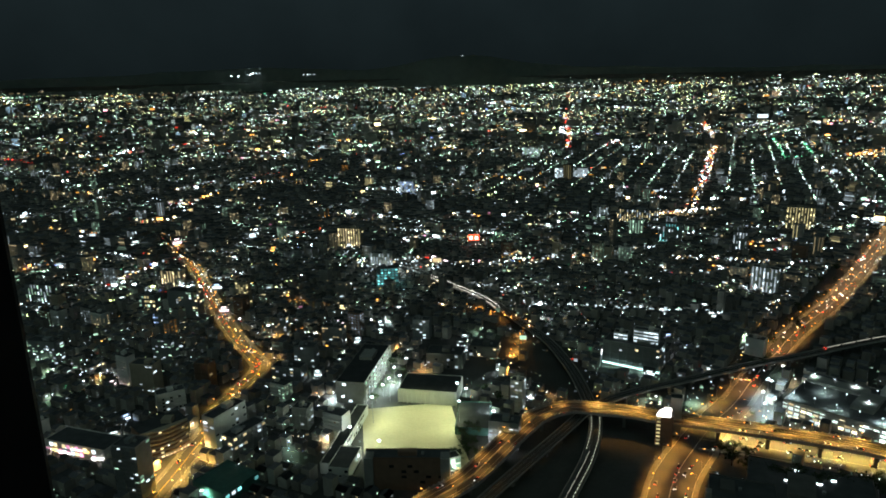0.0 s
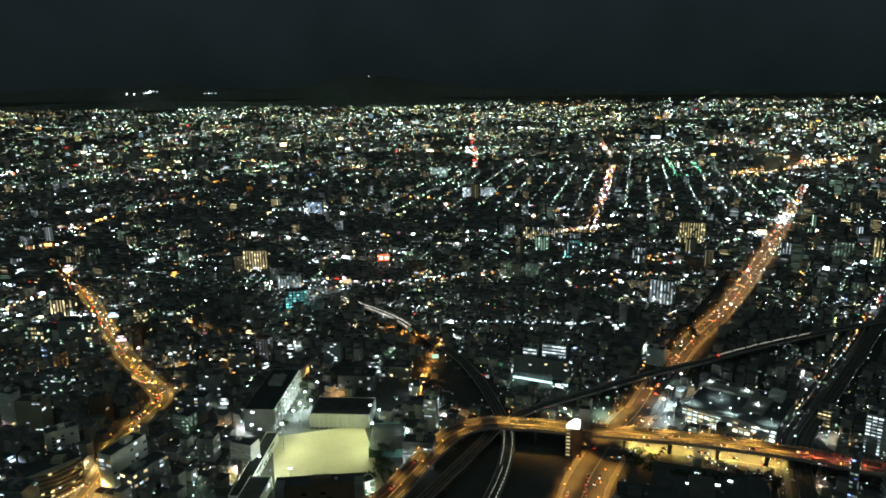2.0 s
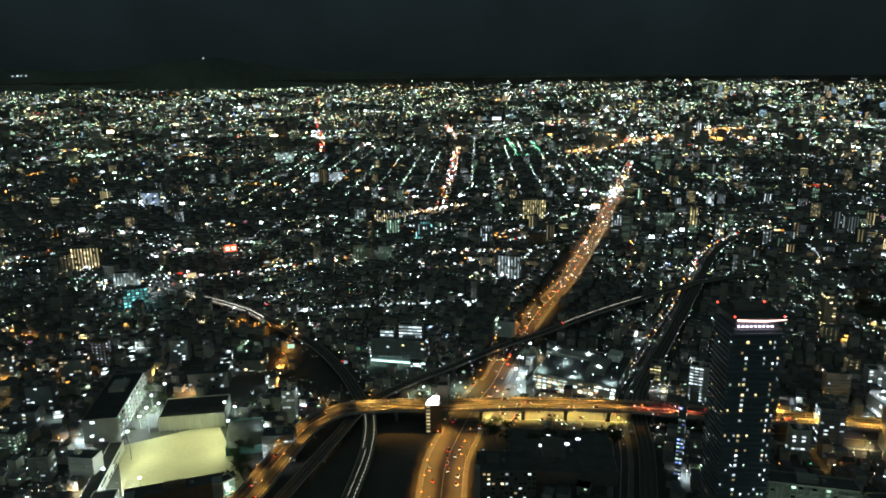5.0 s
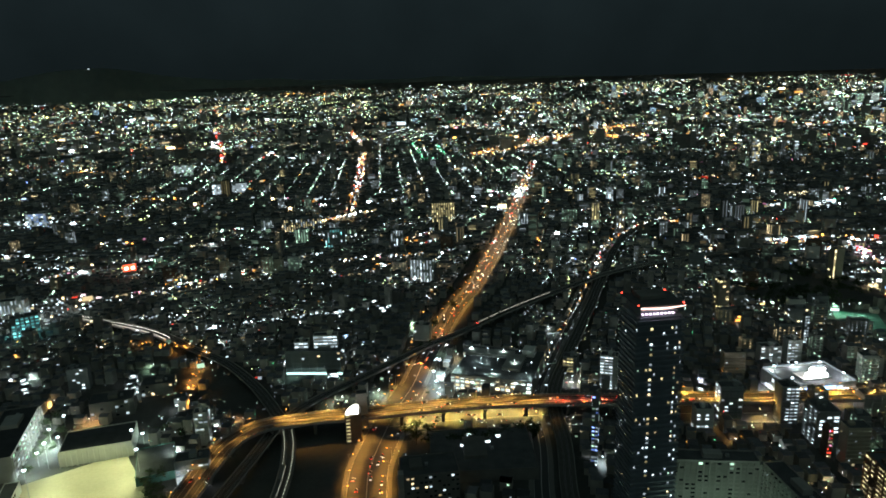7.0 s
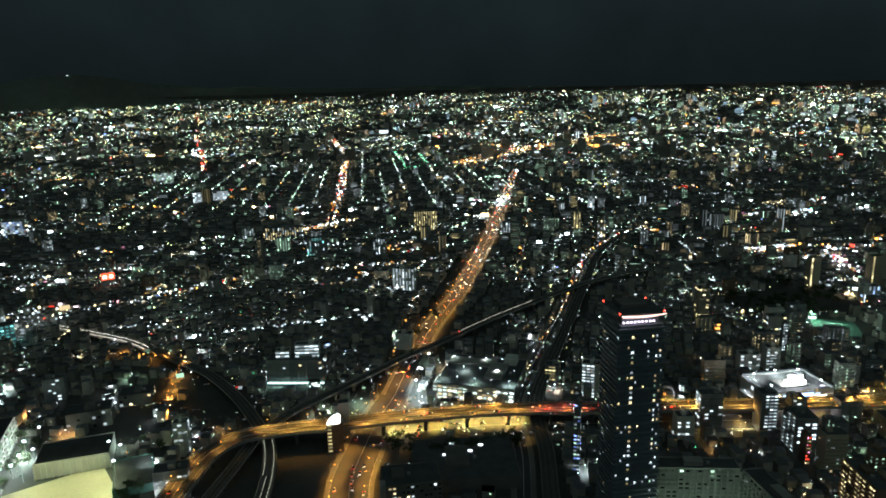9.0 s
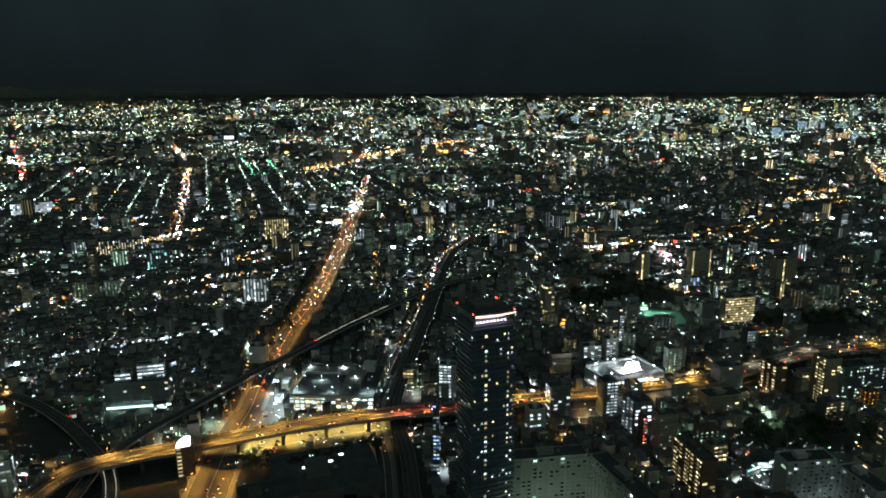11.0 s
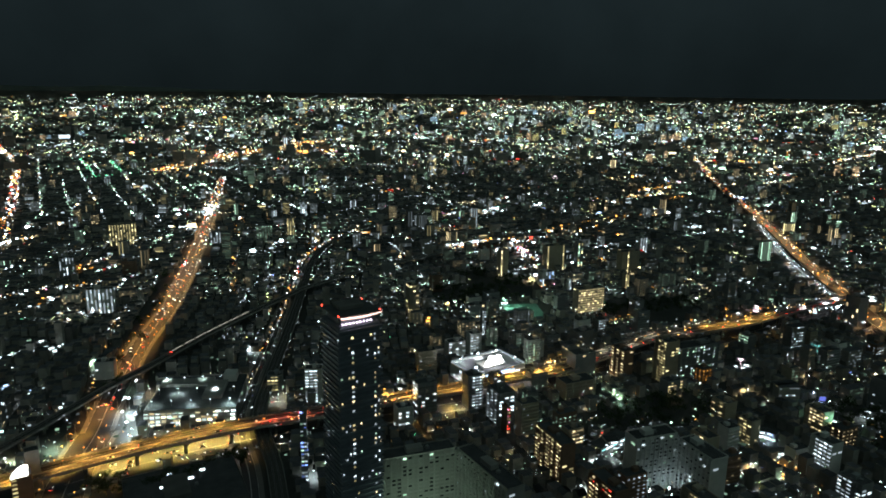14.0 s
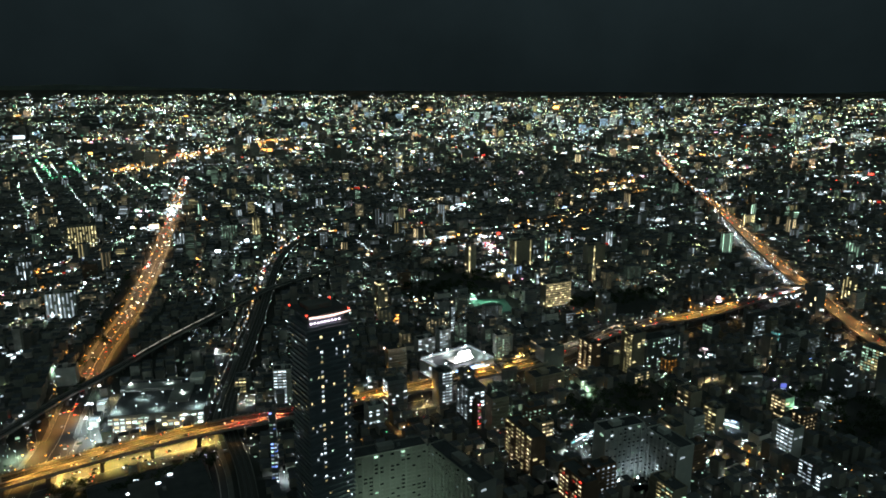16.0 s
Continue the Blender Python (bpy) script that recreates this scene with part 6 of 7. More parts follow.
# high blocks among the low town, their landings lit floor over floor
def lit_towers(n, low, high, seed):
    rg = np.random.default_rng(seed)
    el = low + (high - low) * rg.random(n) ** 1.15
    aa, dd = np.radians(rg.uniform(-44, 102, n)), EYE / np.tan(np.radians(el))
    xy = np.column_stack([dd * np.sin(aa), dd * np.cos(aa)])
    patch = np.array([noise.noise((x * 0.0022, y * 0.0022, 9)) for x, y in xy]) + 0.35 * (np.degrees(aa) > 28) - 0.32 * (np.degrees(aa) < 20)
    flat = (np.degrees(aa) > -4) & (np.degrees(aa) < 50) & (dd < 950)
    xy = xy[~flat & clear_of(xy, 6) & (rg.random(n) < np.clip(0.5 + patch * 1.8, 0.1, 1))]
    m = len(xy)
    g = -np.radians(grid_of(np.degrees(np.arctan2(xy[:, 0], xy[:, 1])))) + rg.normal(0, 0.12, m)
    w, d, h = rg.uniform(9, 24, m), rg.uniform(9, 13, m), rg.choice([14, 17, 20, 26, 32, 38, 46], m, p=[0.28, 0.24, 0.2, 0.13, 0.09, 0.04, 0.02]) * 1.0
    tagged(cloud_mesh("town_blocks", np.column_stack([xy, np.zeros(m)]), np.column_stack([w, d, h]), [HOUSE_WALL, HOUSE_ROOF], turn=g), "flat-roofed higher blocks among the low town", "apartment blocks", kind="stuff")
    got = collections.defaultdict(list)
    for (x, y), a, ww, dp, hh in zip(xy, g, w, d, h):
        kind = rg.choice(["cool", "greenish", "yellow", "warm"], p=[0.32, 0.27, 0.25, 0.16])
        level = rg.choice(3, p=[0.45, 0.33, 0.22])
        style = rg.random()
        far = max(1.0, math.hypot(x, y) / 1500)
        for turn, half, off in ((0, ww, dp), (math.pi / 2, dp, ww)):
            s = 1 if math.sin(a + turn) * -x - math.cos(a + turn) * -y > 0 else -1
            nx, ny = s * math.sin(a + turn), -s * math.cos(a + turn)
            if (nx * -x + ny * -y) / math.hypot(x, y) < 0.3 or (turn and style > 0.35):
                continue
            ex, ey = x + nx * (off / 2 + 0.1), y + ny * (off / 2 + 0.1)
            if style < 0.55:
                # lit stair and landing bays, one above another
                cols = max(1, int(half / (4.2 * far)))
                for c in range(cols):
                    if rg.random() < 0.25 and cols > 2:
                        continue
                    o = -half / 2 + (c + 0.5) * half / cols
                    at = (ex + math.cos(a + turn) * o, ey + math.sin(a + turn) * o)
                    if high < 15:
                        got[kind, level].append((*at, 2.5, 1.5 * far, 0.3, hh - 4, a + turn))
                        continue
                    for f in range(int(hh / 3.1)):
                        if rg.random() < 0.85:
                            got[kind, level].append((*at, f * 3.1 + 1.6, 1.3, 0.3, 1.1, a + turn))
            else:
                # lit galleries, floor by floor
                fl = max(2, int(hh / (3.1 * max(1, far * 0.8))))
                for f in range(fl):
                    if rg.random() < 0.15:
                        continue
                    if high > 15:
                        for c in range(int(half / 3.4)):
                            if rg.random() < 0.7:
                                o = -half / 2 + (c + 0.5) * 3.4
                                got[kind, level].append((ex + math.cos(a + turn) * o, ey + math.sin(a + turn) * o, (f + 0.5) * hh / fl, 2.0, 0.3, 0.8, a + turn))
                        continue
                    u = rg.uniform(0.55, 0.95) * half
                    o = rg.uniform(-0.5, 0.5) * (half - u)
                    got[kind, level].append((ex + math.cos(a + turn) * o, ey + math.sin(a + turn) * o, (f + 0.55) * hh / fl, u, 0.3, 1.0 * max(1, far * 0.8), a + turn))
    tone = {"cool": C_COOL, "greenish": C_GREENISH, "yellow": C_YELLOW, "warm": C_WARM}
    for (kind, level), q in got.items():
        q = np.array(q)
        m = GALLERY.setdefault((kind, level), glow("gallery_light_" + kind, tone[kind], (0.45, 1.0, 1.8)[level], island=1.6))
        tagged(cloud_mesh("lit_galleries", q[:, :3], q[:, 3:6], [m], turn=q[:, 6]), "lit stairs and galleries of higher blocks", "windows", kind="stuff")


GALLERY = {}
lit_towers(760, 4.2, 14, 31)
lit_towers(300, 14, 24, 32)

# rows of lamps down the straight far streets
rows = []
for k in range(-9, 11):
    g = radians(22.8 + 0.3 * min(k, 0))
    base = np.array((500, 1385)) + k * 58 * np.array((math.cos(g), -math.sin(g)))
    first = rng.uniform(60, 260)
    for d in np.arange(first, first + rng.uniform(600, 1300), 27):
        if rng.random() < 0.88 and k:
            rows.append(base + d * np.array((math.sin(g), math.cos(g))) + rng.normal(0, 1.6, 2))
rows = np.array(rows)
scatter("street_lamp_rows", rows, np.full(len(rows), 11.0), np.full(len(rows), 2.4) * np.exp(rng.normal(0, 0.25, len(rows))), mixed(len(rows), (0.34, 0.56, 0.06, 0.04, 0, 0, 0, 0)), "rows of white street lamps down straight far streets")

# over the drawn-in far land: lights crowd together towards the horizon
def horizon_lights(n, low, high, size, p, name, label, wide=1.0, power=1.0, span=(-46, 104)):
    el = low + (high - low) * rng.random(n) ** power
    aa = rng.uniform(*span, n)
    edge = 0.62 - 0.22 * np.clip((aa - 62) / 14, 0, 1) + 0.12 * np.sin(aa * 0.09)
    el = np.maximum(el, edge + rng.exponential(0.12, n))
    dd = EYE / np.tan(np.radians(el))
    xy = np.column_stack([dd * np.sin(np.radians(aa)), dd * np.cos(np.radians(aa))])
    patch = np.array([noise.noise((a * 0.22, e * 1.6, 2)) + 0.6 * noise.noise((a * 1.2, e * 4, 5)) for a, e in zip(aa, el)])
    keep = rng.random(n) < np.clip(0.5 + patch * 1.5, 0.08, 1)
    xy, dd = xy[keep], dd[keep]
    small = np.clip(0.5 + 0.5 * (el[keep] - 0.6) / 0.9, 0.5, 1)
    scatter(name, xy, rng.uniform(10, 26, len(xy)), dd * size * small * np.exp(rng.normal(0, 0.45, len(xy))), mixed(len(xy), p), label, wide)


def lit_streets(n, low, high, size, power, name, label, seed):
    """Short straight streets of the town, each with its row of lamps of one colour."""
    rg = np.random.default_rng(seed)
    xy, sizes, kinds = [], [], []
    for _ in range(n):
        e, az = low + (high - low) * rg.random() ** power, rg.uniform(-45, 103)
        if rg.random() > 0.55 + 1.3 * noise.noise((az * 0.16, e * 0.9, 7)):
            continue
        d = EYE / math.tan(radians(e))
        head = radians(float(grid_of(np.array(az))) + rg.choice([0, 90]) + rg.normal(0, 7))
        run = min(max(d * rg.uniform(0.025, 0.10), 70), 700)
        m = int(rg.integers(6, 20))
        main = rg.choice(["cool", "greenish", "lime", "warm", "sodium", "red", "green"], p=[0.36, 0.28, 0.13, 0.10, 0.08, 0.025, 0.025])
        c = np.array((d * math.sin(radians(az)), d * math.cos(radians(az))))
        u = np.array((math.sin(head), math.cos(head)))
        big = math.exp(rg.normal(0, 0.35))
        for k in range(m):
            xy.append(c + u * run * ((k + rg.uniform(-0.3, 0.3)) / m - 0.5) + rg.normal(0, d * 0.0006, 2))
            sizes.append(np.hypot(*xy[-1]) * size * big * math.exp(rg.normal(0, 0.3)))
            kinds.append(main if rg.random() < 0.82 else rg.choice(["cool", "greenish", "warm"]))
    xy, sizes, kinds = np.array(xy), np.array(sizes), np.array(kinds)
    az, far = np.degrees(np.arctan2(xy[:, 0], xy[:, 1])), np.hypot(*xy.T)
    ok = clear_of(xy, -7) & ~((az > 9) & (az < 31) & (far > 1400) & (far < 3000))
    scatter(name, xy[ok], rng.uniform(7, 12, ok.sum()), sizes[ok], kinds[ok], label, 1.4)


FAR_MIX = (0.12, 0.40, 0.17, 0.05, 0.02, 0.012, 0.013, 0.005, 0.25)
horizon_lights(40000, 0.5, 6.5, 0.00031, FAR_MIX, "distant_lights", "crowded distant city lights below the horizon", 2.1, 1.25)
lit_streets(1700, 0.75, 6.6, 0.00042, 1.25, "distant_street_lights", "rows of lamps along the streets of the distant town", 51)
lit_streets(900, 6.3, 19, 0.00052, 1.3, "street_lights", "rows of lamps along the streets between the houses", 52)
horizon_lights(700, 0.9, 6.3, 0.0011, (0.4, 0.14, 0.26, 0.12, 0.04, 0.02, 0.02, 0.03), "distant_bright_lights", "brightest lights of the distant town", 2.4)
horizon_lights(9000, 0.6, 5.5, 0.00044, (0.3, 0.34, 0.17, 0.045, 0.02, 0.01, 0.01, 0, 0.13), "distant_lights", "thickest part of the distant city lights", 1.6, 1.2, (24, 92))
horizon_lights(5000, 0.7, 4.0, 0.00042, FAR_MIX, "distant_lights", "crowded distant lights below the hills", 1.6, 1.2, (-12, 22))
horizon_lights(300, 0.8, 6.0, 0.0011, (0.55, 0.14, 0.2, 0.06, 0.02, 0.01, 0, 0.02), "distant_bright_lights", "brightest lights of the distant town", 2.2, 1.1, (26, 92))
# far high-rises whose lit fronts show as pale blocks among the lamps
FRONT = {k: glow("lit_front_" + k, c, 2.4, island=0.6) for k, c in (
    ("blue", (0.50, 0.80, 1.05)), ("cool", (0.80, 1.0, 0.92)), ("greenish", (0.62, 1.0, 0.70)), ("yellow", (1.0, 0.92, 0.36)), ("warm", (1.0, 0.70, 0.40)))}


def front_cells(w, h, depth):
    """Rows of lit openings over the front of a block w wide and h high."""
    cols, floors = max(2, round(w / 7)), max(3, round(h / 6))
    return [(-w / 2 + (c + 0.5) * w / cols, -depth / 2 - 0.2, (f + 0.35) * h / floors, w / cols * 0.82, 0.4, h / floors * 0.7) for c in range(cols) for f in range(floors)]


def high_rise(x, y, w, h, kind, turn, label):
    """One far block, scaled to fit the camera's view, its lit front turned to the camera."""
    foot = Vector(land([(x, y, 0)])[0])
    w, h = w * foot.x / x, h * foot.x / x
    t = thing("high_rise", Matrix.Translation(foot) @ Matrix.Rotation(turn - math.atan2(x, y), 4, "Z"), label, "building", "far high-rises")
    d = max(14, w * 0.4)
    body = boxed(-w / 2, w / 2, -d / 2, d / 2, 0, h)
    box(body, -w * 0.2, w * 0.15, -d * 0.2, d * 0.25, h, h + 4)
    part("body", body, HOUSE_WALL, t)
    windows = bmesh.new()
    for cx, cy, cz, cw, cd, ch in front_cells(w, h, d):
        if rng.random() < 0.88:
            box(windows, cx - cw / 2, cx + cw / 2, cy - cd / 2, cy + cd / 2, cz, cz + ch)
    part("lit_front", windows, FRONT[kind], t)["kind"] = "stuff"


SEEN_AS = {"blue": "far high-rise with a bluish white lit front", "cool": "far pale high-rise with white lit floors", "greenish": "far high-rise with greenish lit landings", "yellow": "far broad block lit in dull yellow", "warm": "far high-rise with warm orange lit landings"}
for row in ((4088, 1735, 45, 52, "blue"), (4070, 1675, 39, 38, "blue"), (4884, 1907, 54, 53, "blue"), (5073, 1906, 55, 59, "cool"), (4972, 1798, 54, 49, "blue"), (2017, 1571, 19, 42, "blue"), (7194, 4134, 97, 52, "blue"),
            (5297, 3156, 72, 64, "cool"), (5158, 3164, 35, 58, "greenish"), (5479, 2626, 71, 48, "cool"), (5442, 2519, 53, 38, "cool"), (4890, 3803, 63, 39, "blue")):
    high_rise(*row, rng.normal(0, 0.25), SEEN_AS[row[4]])
for row in ((3495, 2019, 24, 42, "warm"), (3468, 1641, 36, 34, "yellow"), (4152, 1915, 17, 50, "cool"), (4078, 2098, 34, 44, "yellow"), (4122, 1449, 57, 30, "warm"), (4210, 1416, 45, 27, "warm"), (2780, 1039, 26, 33, "warm"), (5307, 2256, 51, 36, "yellow"),
            (2967, 1035, 14, 34, "warm"), (3082, 798, 19, 39, "warm"), (2767, 598, 19, 24, "yellow"), (7043, 751, 67, 40, "yellow"), (3982, 490, 23, 34, "cool"), (4731, 293, 55, 26, "cool"), (2789, 354, 18, 38, "warm"), (2729, 292, 18, 42, "warm"), (4772, 241, 56, 26, "cool")):
    high_rise(*row, rng.normal(0, 0.25), SEEN_AS[row[4]])


def lit_blocks(n, low, high, span, name):
    """Lit fronts of the many far blocks between them, smaller and dimmer."""
    got = collections.defaultdict(list)
    for _ in range(n):
        az, e = rng.uniform(*span), low + (high - low) * rng.random()
        if rng.random() > 0.5 + 1.6 * noise.noise((az * 0.2, e * 1.1, 12)):
            continue
        d = EYE / math.tan(radians(e))
        x, y, turn = d * math.sin(radians(az)), d * math.cos(radians(az)), rng.normal(0, 0.35) - radians(az)
        w, h = d * rng.uniform(0.0025, 0.0085), d * rng.uniform(0.004, 0.0085)
        kind = rng.choice(list(FRONT), p=[0.24, 0.32, 0.16, 0.14, 0.14])
        for cx, cy, cz, cw, cd, ch in front_cells(w, h, 14):
            if rng.random() < 0.7:
                got[kind].append((x + math.cos(turn) * cx - math.sin(turn) * cy, y + math.sin(turn) * cx + math.cos(turn) * cy, cz, cw, cd, ch, turn))
        got["wall"].append((x, y, 0, w, 14, h, turn))
    for kind, q in got.items():
        q = np.array(q)
        mats = [HOUSE_WALL, HOUSE_ROOF] if kind == "wall" else [FRONT[kind]]
        tagged(cloud_mesh(name, q[:, :3], q[:, 3:6], mats, turn=q[:, 6]), "high blocks with lit fronts in the distant town", "apartment blocks", kind="stuff")


lit_blocks(420, 1.5, 4.4, (34, 103), "distant_blocks")
lit_blocks(150, 1.6, 4.4, (-45, 34), "distant_blocks")
# haze and lamp-lit walls put in as dim glowing boxes between the lamps
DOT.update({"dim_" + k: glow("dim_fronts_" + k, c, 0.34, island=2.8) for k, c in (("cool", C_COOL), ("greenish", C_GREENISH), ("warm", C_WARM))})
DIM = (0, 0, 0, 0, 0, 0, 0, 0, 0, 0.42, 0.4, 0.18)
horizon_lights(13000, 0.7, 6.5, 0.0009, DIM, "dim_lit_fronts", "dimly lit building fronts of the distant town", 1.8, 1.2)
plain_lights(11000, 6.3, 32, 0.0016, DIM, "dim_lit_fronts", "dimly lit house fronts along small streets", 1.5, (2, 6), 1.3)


# ---- traffic and lamps seen as lights along the far roads ----
def along_road(name, line, gap, half, p, size, near, far, z, label):
    q = np.array([(a.x, a.y, t.y, -t.x) for a, t in along(line, gap, 5)])
    q = q[(np.hypot(q[:, 0], q[:, 1]) > near) & (np.hypot(q[:, 0], q[:, 1]) < far)]
    o = rng.uniform(-half, half, len(q))
    xy = q[:, :2] + q[:, 2:] * o[:, None] + rng.normal(0, 1.0, (len(q), 2))
    d = np.hypot(*xy.T)
    scatter(name, xy, np.full(len(xy), z), np.clip(d * size * 0.85, 0.5, 9) * np.exp(rng.normal(0, 0.4, len(xy))), mixed(len(xy), p), label)


along_road("road_lights", smooth([(3210, 429), (3595, 383), (4055, 283), (4681, 147), (5200, 40)], 40), 14, 8, (0.4, 0, 0.45, 0.15, 0, 0, 0, 0, 0, 0, 0), 0.0011, 900, 9000, 8, "pale lamps along a distant straight street")
ORANGE = (0.12, 0.0, 0.22, 0.6, 0.06, 0, 0, 0, 0, 0, 0)
along_road("road_lights", FAR_ROAD, 6, 11, (0.32, 0, 0.24, 0.3, 0.14), 0.0013, 1300, 9000, 8, "orange lamps and traffic of a far street")
along_road("road_lights", FAR_CROSS, 2, 12, (0.4, 0, 0.4, 0.2, 0, 0, 0, 0, 0, 0, 0), 0.0017, 900, 9000, 8, "bright lamps of a far cross street")
along_road("road_lights", RED_ROAD, 16, 10, (0.05, 0, 0.15, 0.3, 0.5, 0, 0, 0, 0, 0, 0), 0.0013, 900, 9000, 8, "red tail lights on a distant street")
for off in (-38, 0, 30):
    along_road("road_lights", [q + Vector((-0.45, 0.9, 0)) * off for q in BAND_ROAD], 6, 8, (0.06, 0, 0.36, 0.56, 0.02, 0, 0, 0, 0, 0, 0), 0.0011, 900, 9000, 10, "rows of orange lamps on a distant broad street")
along_road("road_lights", AVENUE, 6, 11, (0.45, 0, 0.2, 0.15, 0.2, 0, 0, 0, 0, 0, 0), 0.0010, 900, 2600, 4, "traffic lights and lamps far along the avenue")
along_road("road_lights", HIGHWAY, 6, 10, (0.26, 0, 0.26, 0.32, 0.16, 0, 0, 0, 0, 0, 0), 0.0008, 800, 9000, 15, "orange lamps and traffic on the elevated highway")
along_road("road_lights", [q for q in WHITE_STREET if q.x > 1090], 7, 3.0, (0.85, 0.12, 0.03, 0, 0, 0, 0, 0, 0, 0, 0), 0.0007, 800, 9000, 5, "white lamps beside the elevated highway")
along_road("road_lights", LEFT_ROAD, 11, 9, (0.25, 0, 0.25, 0.4, 0.1, 0, 0, 0, 0, 0, 0), 0.0012, 560, 1400, 3, "traffic and lamps along the winding street")
along_road("road_lights", RAIL_ROAD, 6, 4, (0.35, 0, 0.3, 0.25, 0.1, 0, 0, 0, 0, 0, 0), 0.0012, 500, 1400, 4, "lamps and cars beside the railway viaduct")
along_road("road_lights", smooth([(86, 815), (194, 794), (259, 781), (321, 767)]), 4, 5, (0.95, 0.05, 0, 0, 0, 0, 0, 0, 0, 0, 0), 0.0019, 500, 1400, 6, "white-lit row of shop fronts")
along_road("road_lights", smooth([(-130, 960), (-60, 975), (40, 1010), (130, 1010)]), 4, 14, (0.7, 0.1, 0.15, 0, 0.03, 0, 0, 0.02, 0, 0, 0), 0.0017, 500, 1400, 7, "bright shopping street by the station")
along_road("road_lights", smooth([(15, 819), (56, 786), (86, 746), (60, 651), (46, 576)]), 9, 7, ORANGE, 0.0015, 500, 1400, 6, "orange lamps of a side street by the railway")
along_road("road_lights", [q for q in EXPRESSWAY if 318 < q.x < 400], 4.0, 8, (0.05, 0, 0.1, 0.2, 0.65, 0, 0, 0, 0, 0, 0), 0.0014, 400, 1400, EXP_Z + 1, "standing traffic with red tail lights on the expressway")
for a, b in (((1260, 2689), (1048, 2149)), ((1294, 2531), (1131, 2135)), ((1000, 2115), (1179, 2126))):
    along_road("green_lit_range", smooth([a, b], 30), 9, 6, (0.05, 0.25, 0, 0, 0, 0, 0.7, 0, 0, 0, 0), 0.0010, 900, 4000, 12, "green-lit practice range with rows of lamps")
along_road("road_lights", smooth([(-186, 1115), (-140, 1000), (-83, 1004), (-40, 1030)]), 3, 22, (0.75, 0.15, 0.08, 0, 0.02, 0, 0, 0, 0, 0, 0), 0.0016, 500, 1400, 8, "white-lit shops round the station")
along_road("road_lights", smooth([(967, 139), (1000, 128), (1035, 108), (1050, 130)]), 1.6, 14, (0.7, 0.05, 0.1, 0.05, 0.05, 0.02, 0, 0.03, 0, 0, 0), 0.0017, 500, 1400, 9, "bright shops at the highway junction")
along_road("road_lights", smooth([(536, 66), (546, 76), (556, 84)]), 1.6, 9, (0, 0, 0.25, 0.75, 0, 0, 0, 0, 0, 0, 0), 0.0016, 400, 1400, 5, "orange lamps among trees")
along_road("road_lights", smooth([(794, 250), (820, 236), (850, 222)]), 3, 6, (0.5, 0, 0.4, 0.1, 0, 0, 0, 0, 0, 0, 0), 0.0015, 400, 1400, 5, "lights beside the elevated road")
for line in ([(-608, 1528), (-561, 1707), (-448, 1978)], [(-334, 1567), (-198, 1339)], [(-140, 735), (-195, 722)], [(-199, 800), (-211, 724)], [(-798, 1317), (-656, 1257)], [(1752, 718), (1948, 627)], [(1202, 658), (1411, 629), (1556, 551)], [(994, 732), (1076, 699), (1142, 650)]):
    along_road("road_lights", smooth(line), 11, 9, (0.1, 0, 0.25, 0.65, 0, 0, 0, 0, 0, 0, 0), 0.0013, 400, 2600, 8, "orange lamps of a side street among houses")
for line in ([(40, 990), (120, 1010), (230, 1040), (330, 1075)], [(330, 1010), (420, 985), (520, 960)], [(960, 655), (1010, 640), (1070, 620)]):
    along_road("road_lights", smooth(line), 3.5, 10, (0.55, 0.02, 0.3, 0.08, 0.02, 0.01, 0, 0.02, 0, 0, 0), 0.0016, 400, 2600, 9, "bright shops along a town street")
along_road("road_lights", [q + Vector((5, -5, 0)) for q in RAIL_C], 22, 1.0, (0.7, 0.3, 0, 0, 0, 0, 0, 0, 0, 0, 0), 0.0006, 500, 1700, 8, "small white lamps along the railway viaduct")
along_road("road_lights", smooth([(-335, 509), (-308, 497), (-275, 479)]), 1.3, 8, (0.55, 0, 0.25, 0, 0.04, 0.02, 0, 0.14, 0, 0, 0), 0.0016, 380, 1400, 6, "bright lit shops and signs")
along_road("road_lights", smooth([(344, 743), (402, 802), (514, 921), (614, 1016)]), 9, 6, (0.5, 0.1, 0.3, 0.1, 0, 0, 0, 0, 0, 0, 0), 0.0013, 500, 1500, 5, "lamps of a side street along the avenue")

along_road("road_lights", smooth([(957, 716), (1002, 701), (1047, 687)]), 1.6, 5, (0.7, 0, 0.22, 0.04, 0.02, 0, 0, 0.02), 0.0019, 400, 2600, 13, "white-lit platform of a far station")
along_road("road_lights", smooth([(1080, 654), (1224, 616), (1349, 601), (1526, 597)]), 17, 8, (0.1, 0, 0.2, 0.5, 0.2), 0.0013, 400, 2600, 8, "orange lamps and traffic of a far street")
along_road("road_lights", smooth([(1857, 748), (1960, 718), (2059, 689)]), 6, 24, (0.05, 0, 0.5, 0.45, 0), 0.0014, 400, 3600, 9, "golden lamps of a far yard")
along_road("road_lights", smooth([(1831, 396), (1956, 342), (2069, 281), (2164, 200)]), 24, 8, (0.2, 0.8), 0.0015, 400, 3600, 9, "row of greenish lamps on a far bridge")
along_road("road_lights", smooth([(880, 1320), (940, 1395), (975, 1440)]), 2.2, 14, (0.8, 0.1, 0.1), 0.0016, 500, 2600, 7, "bright white shops at a crossing of the avenue")


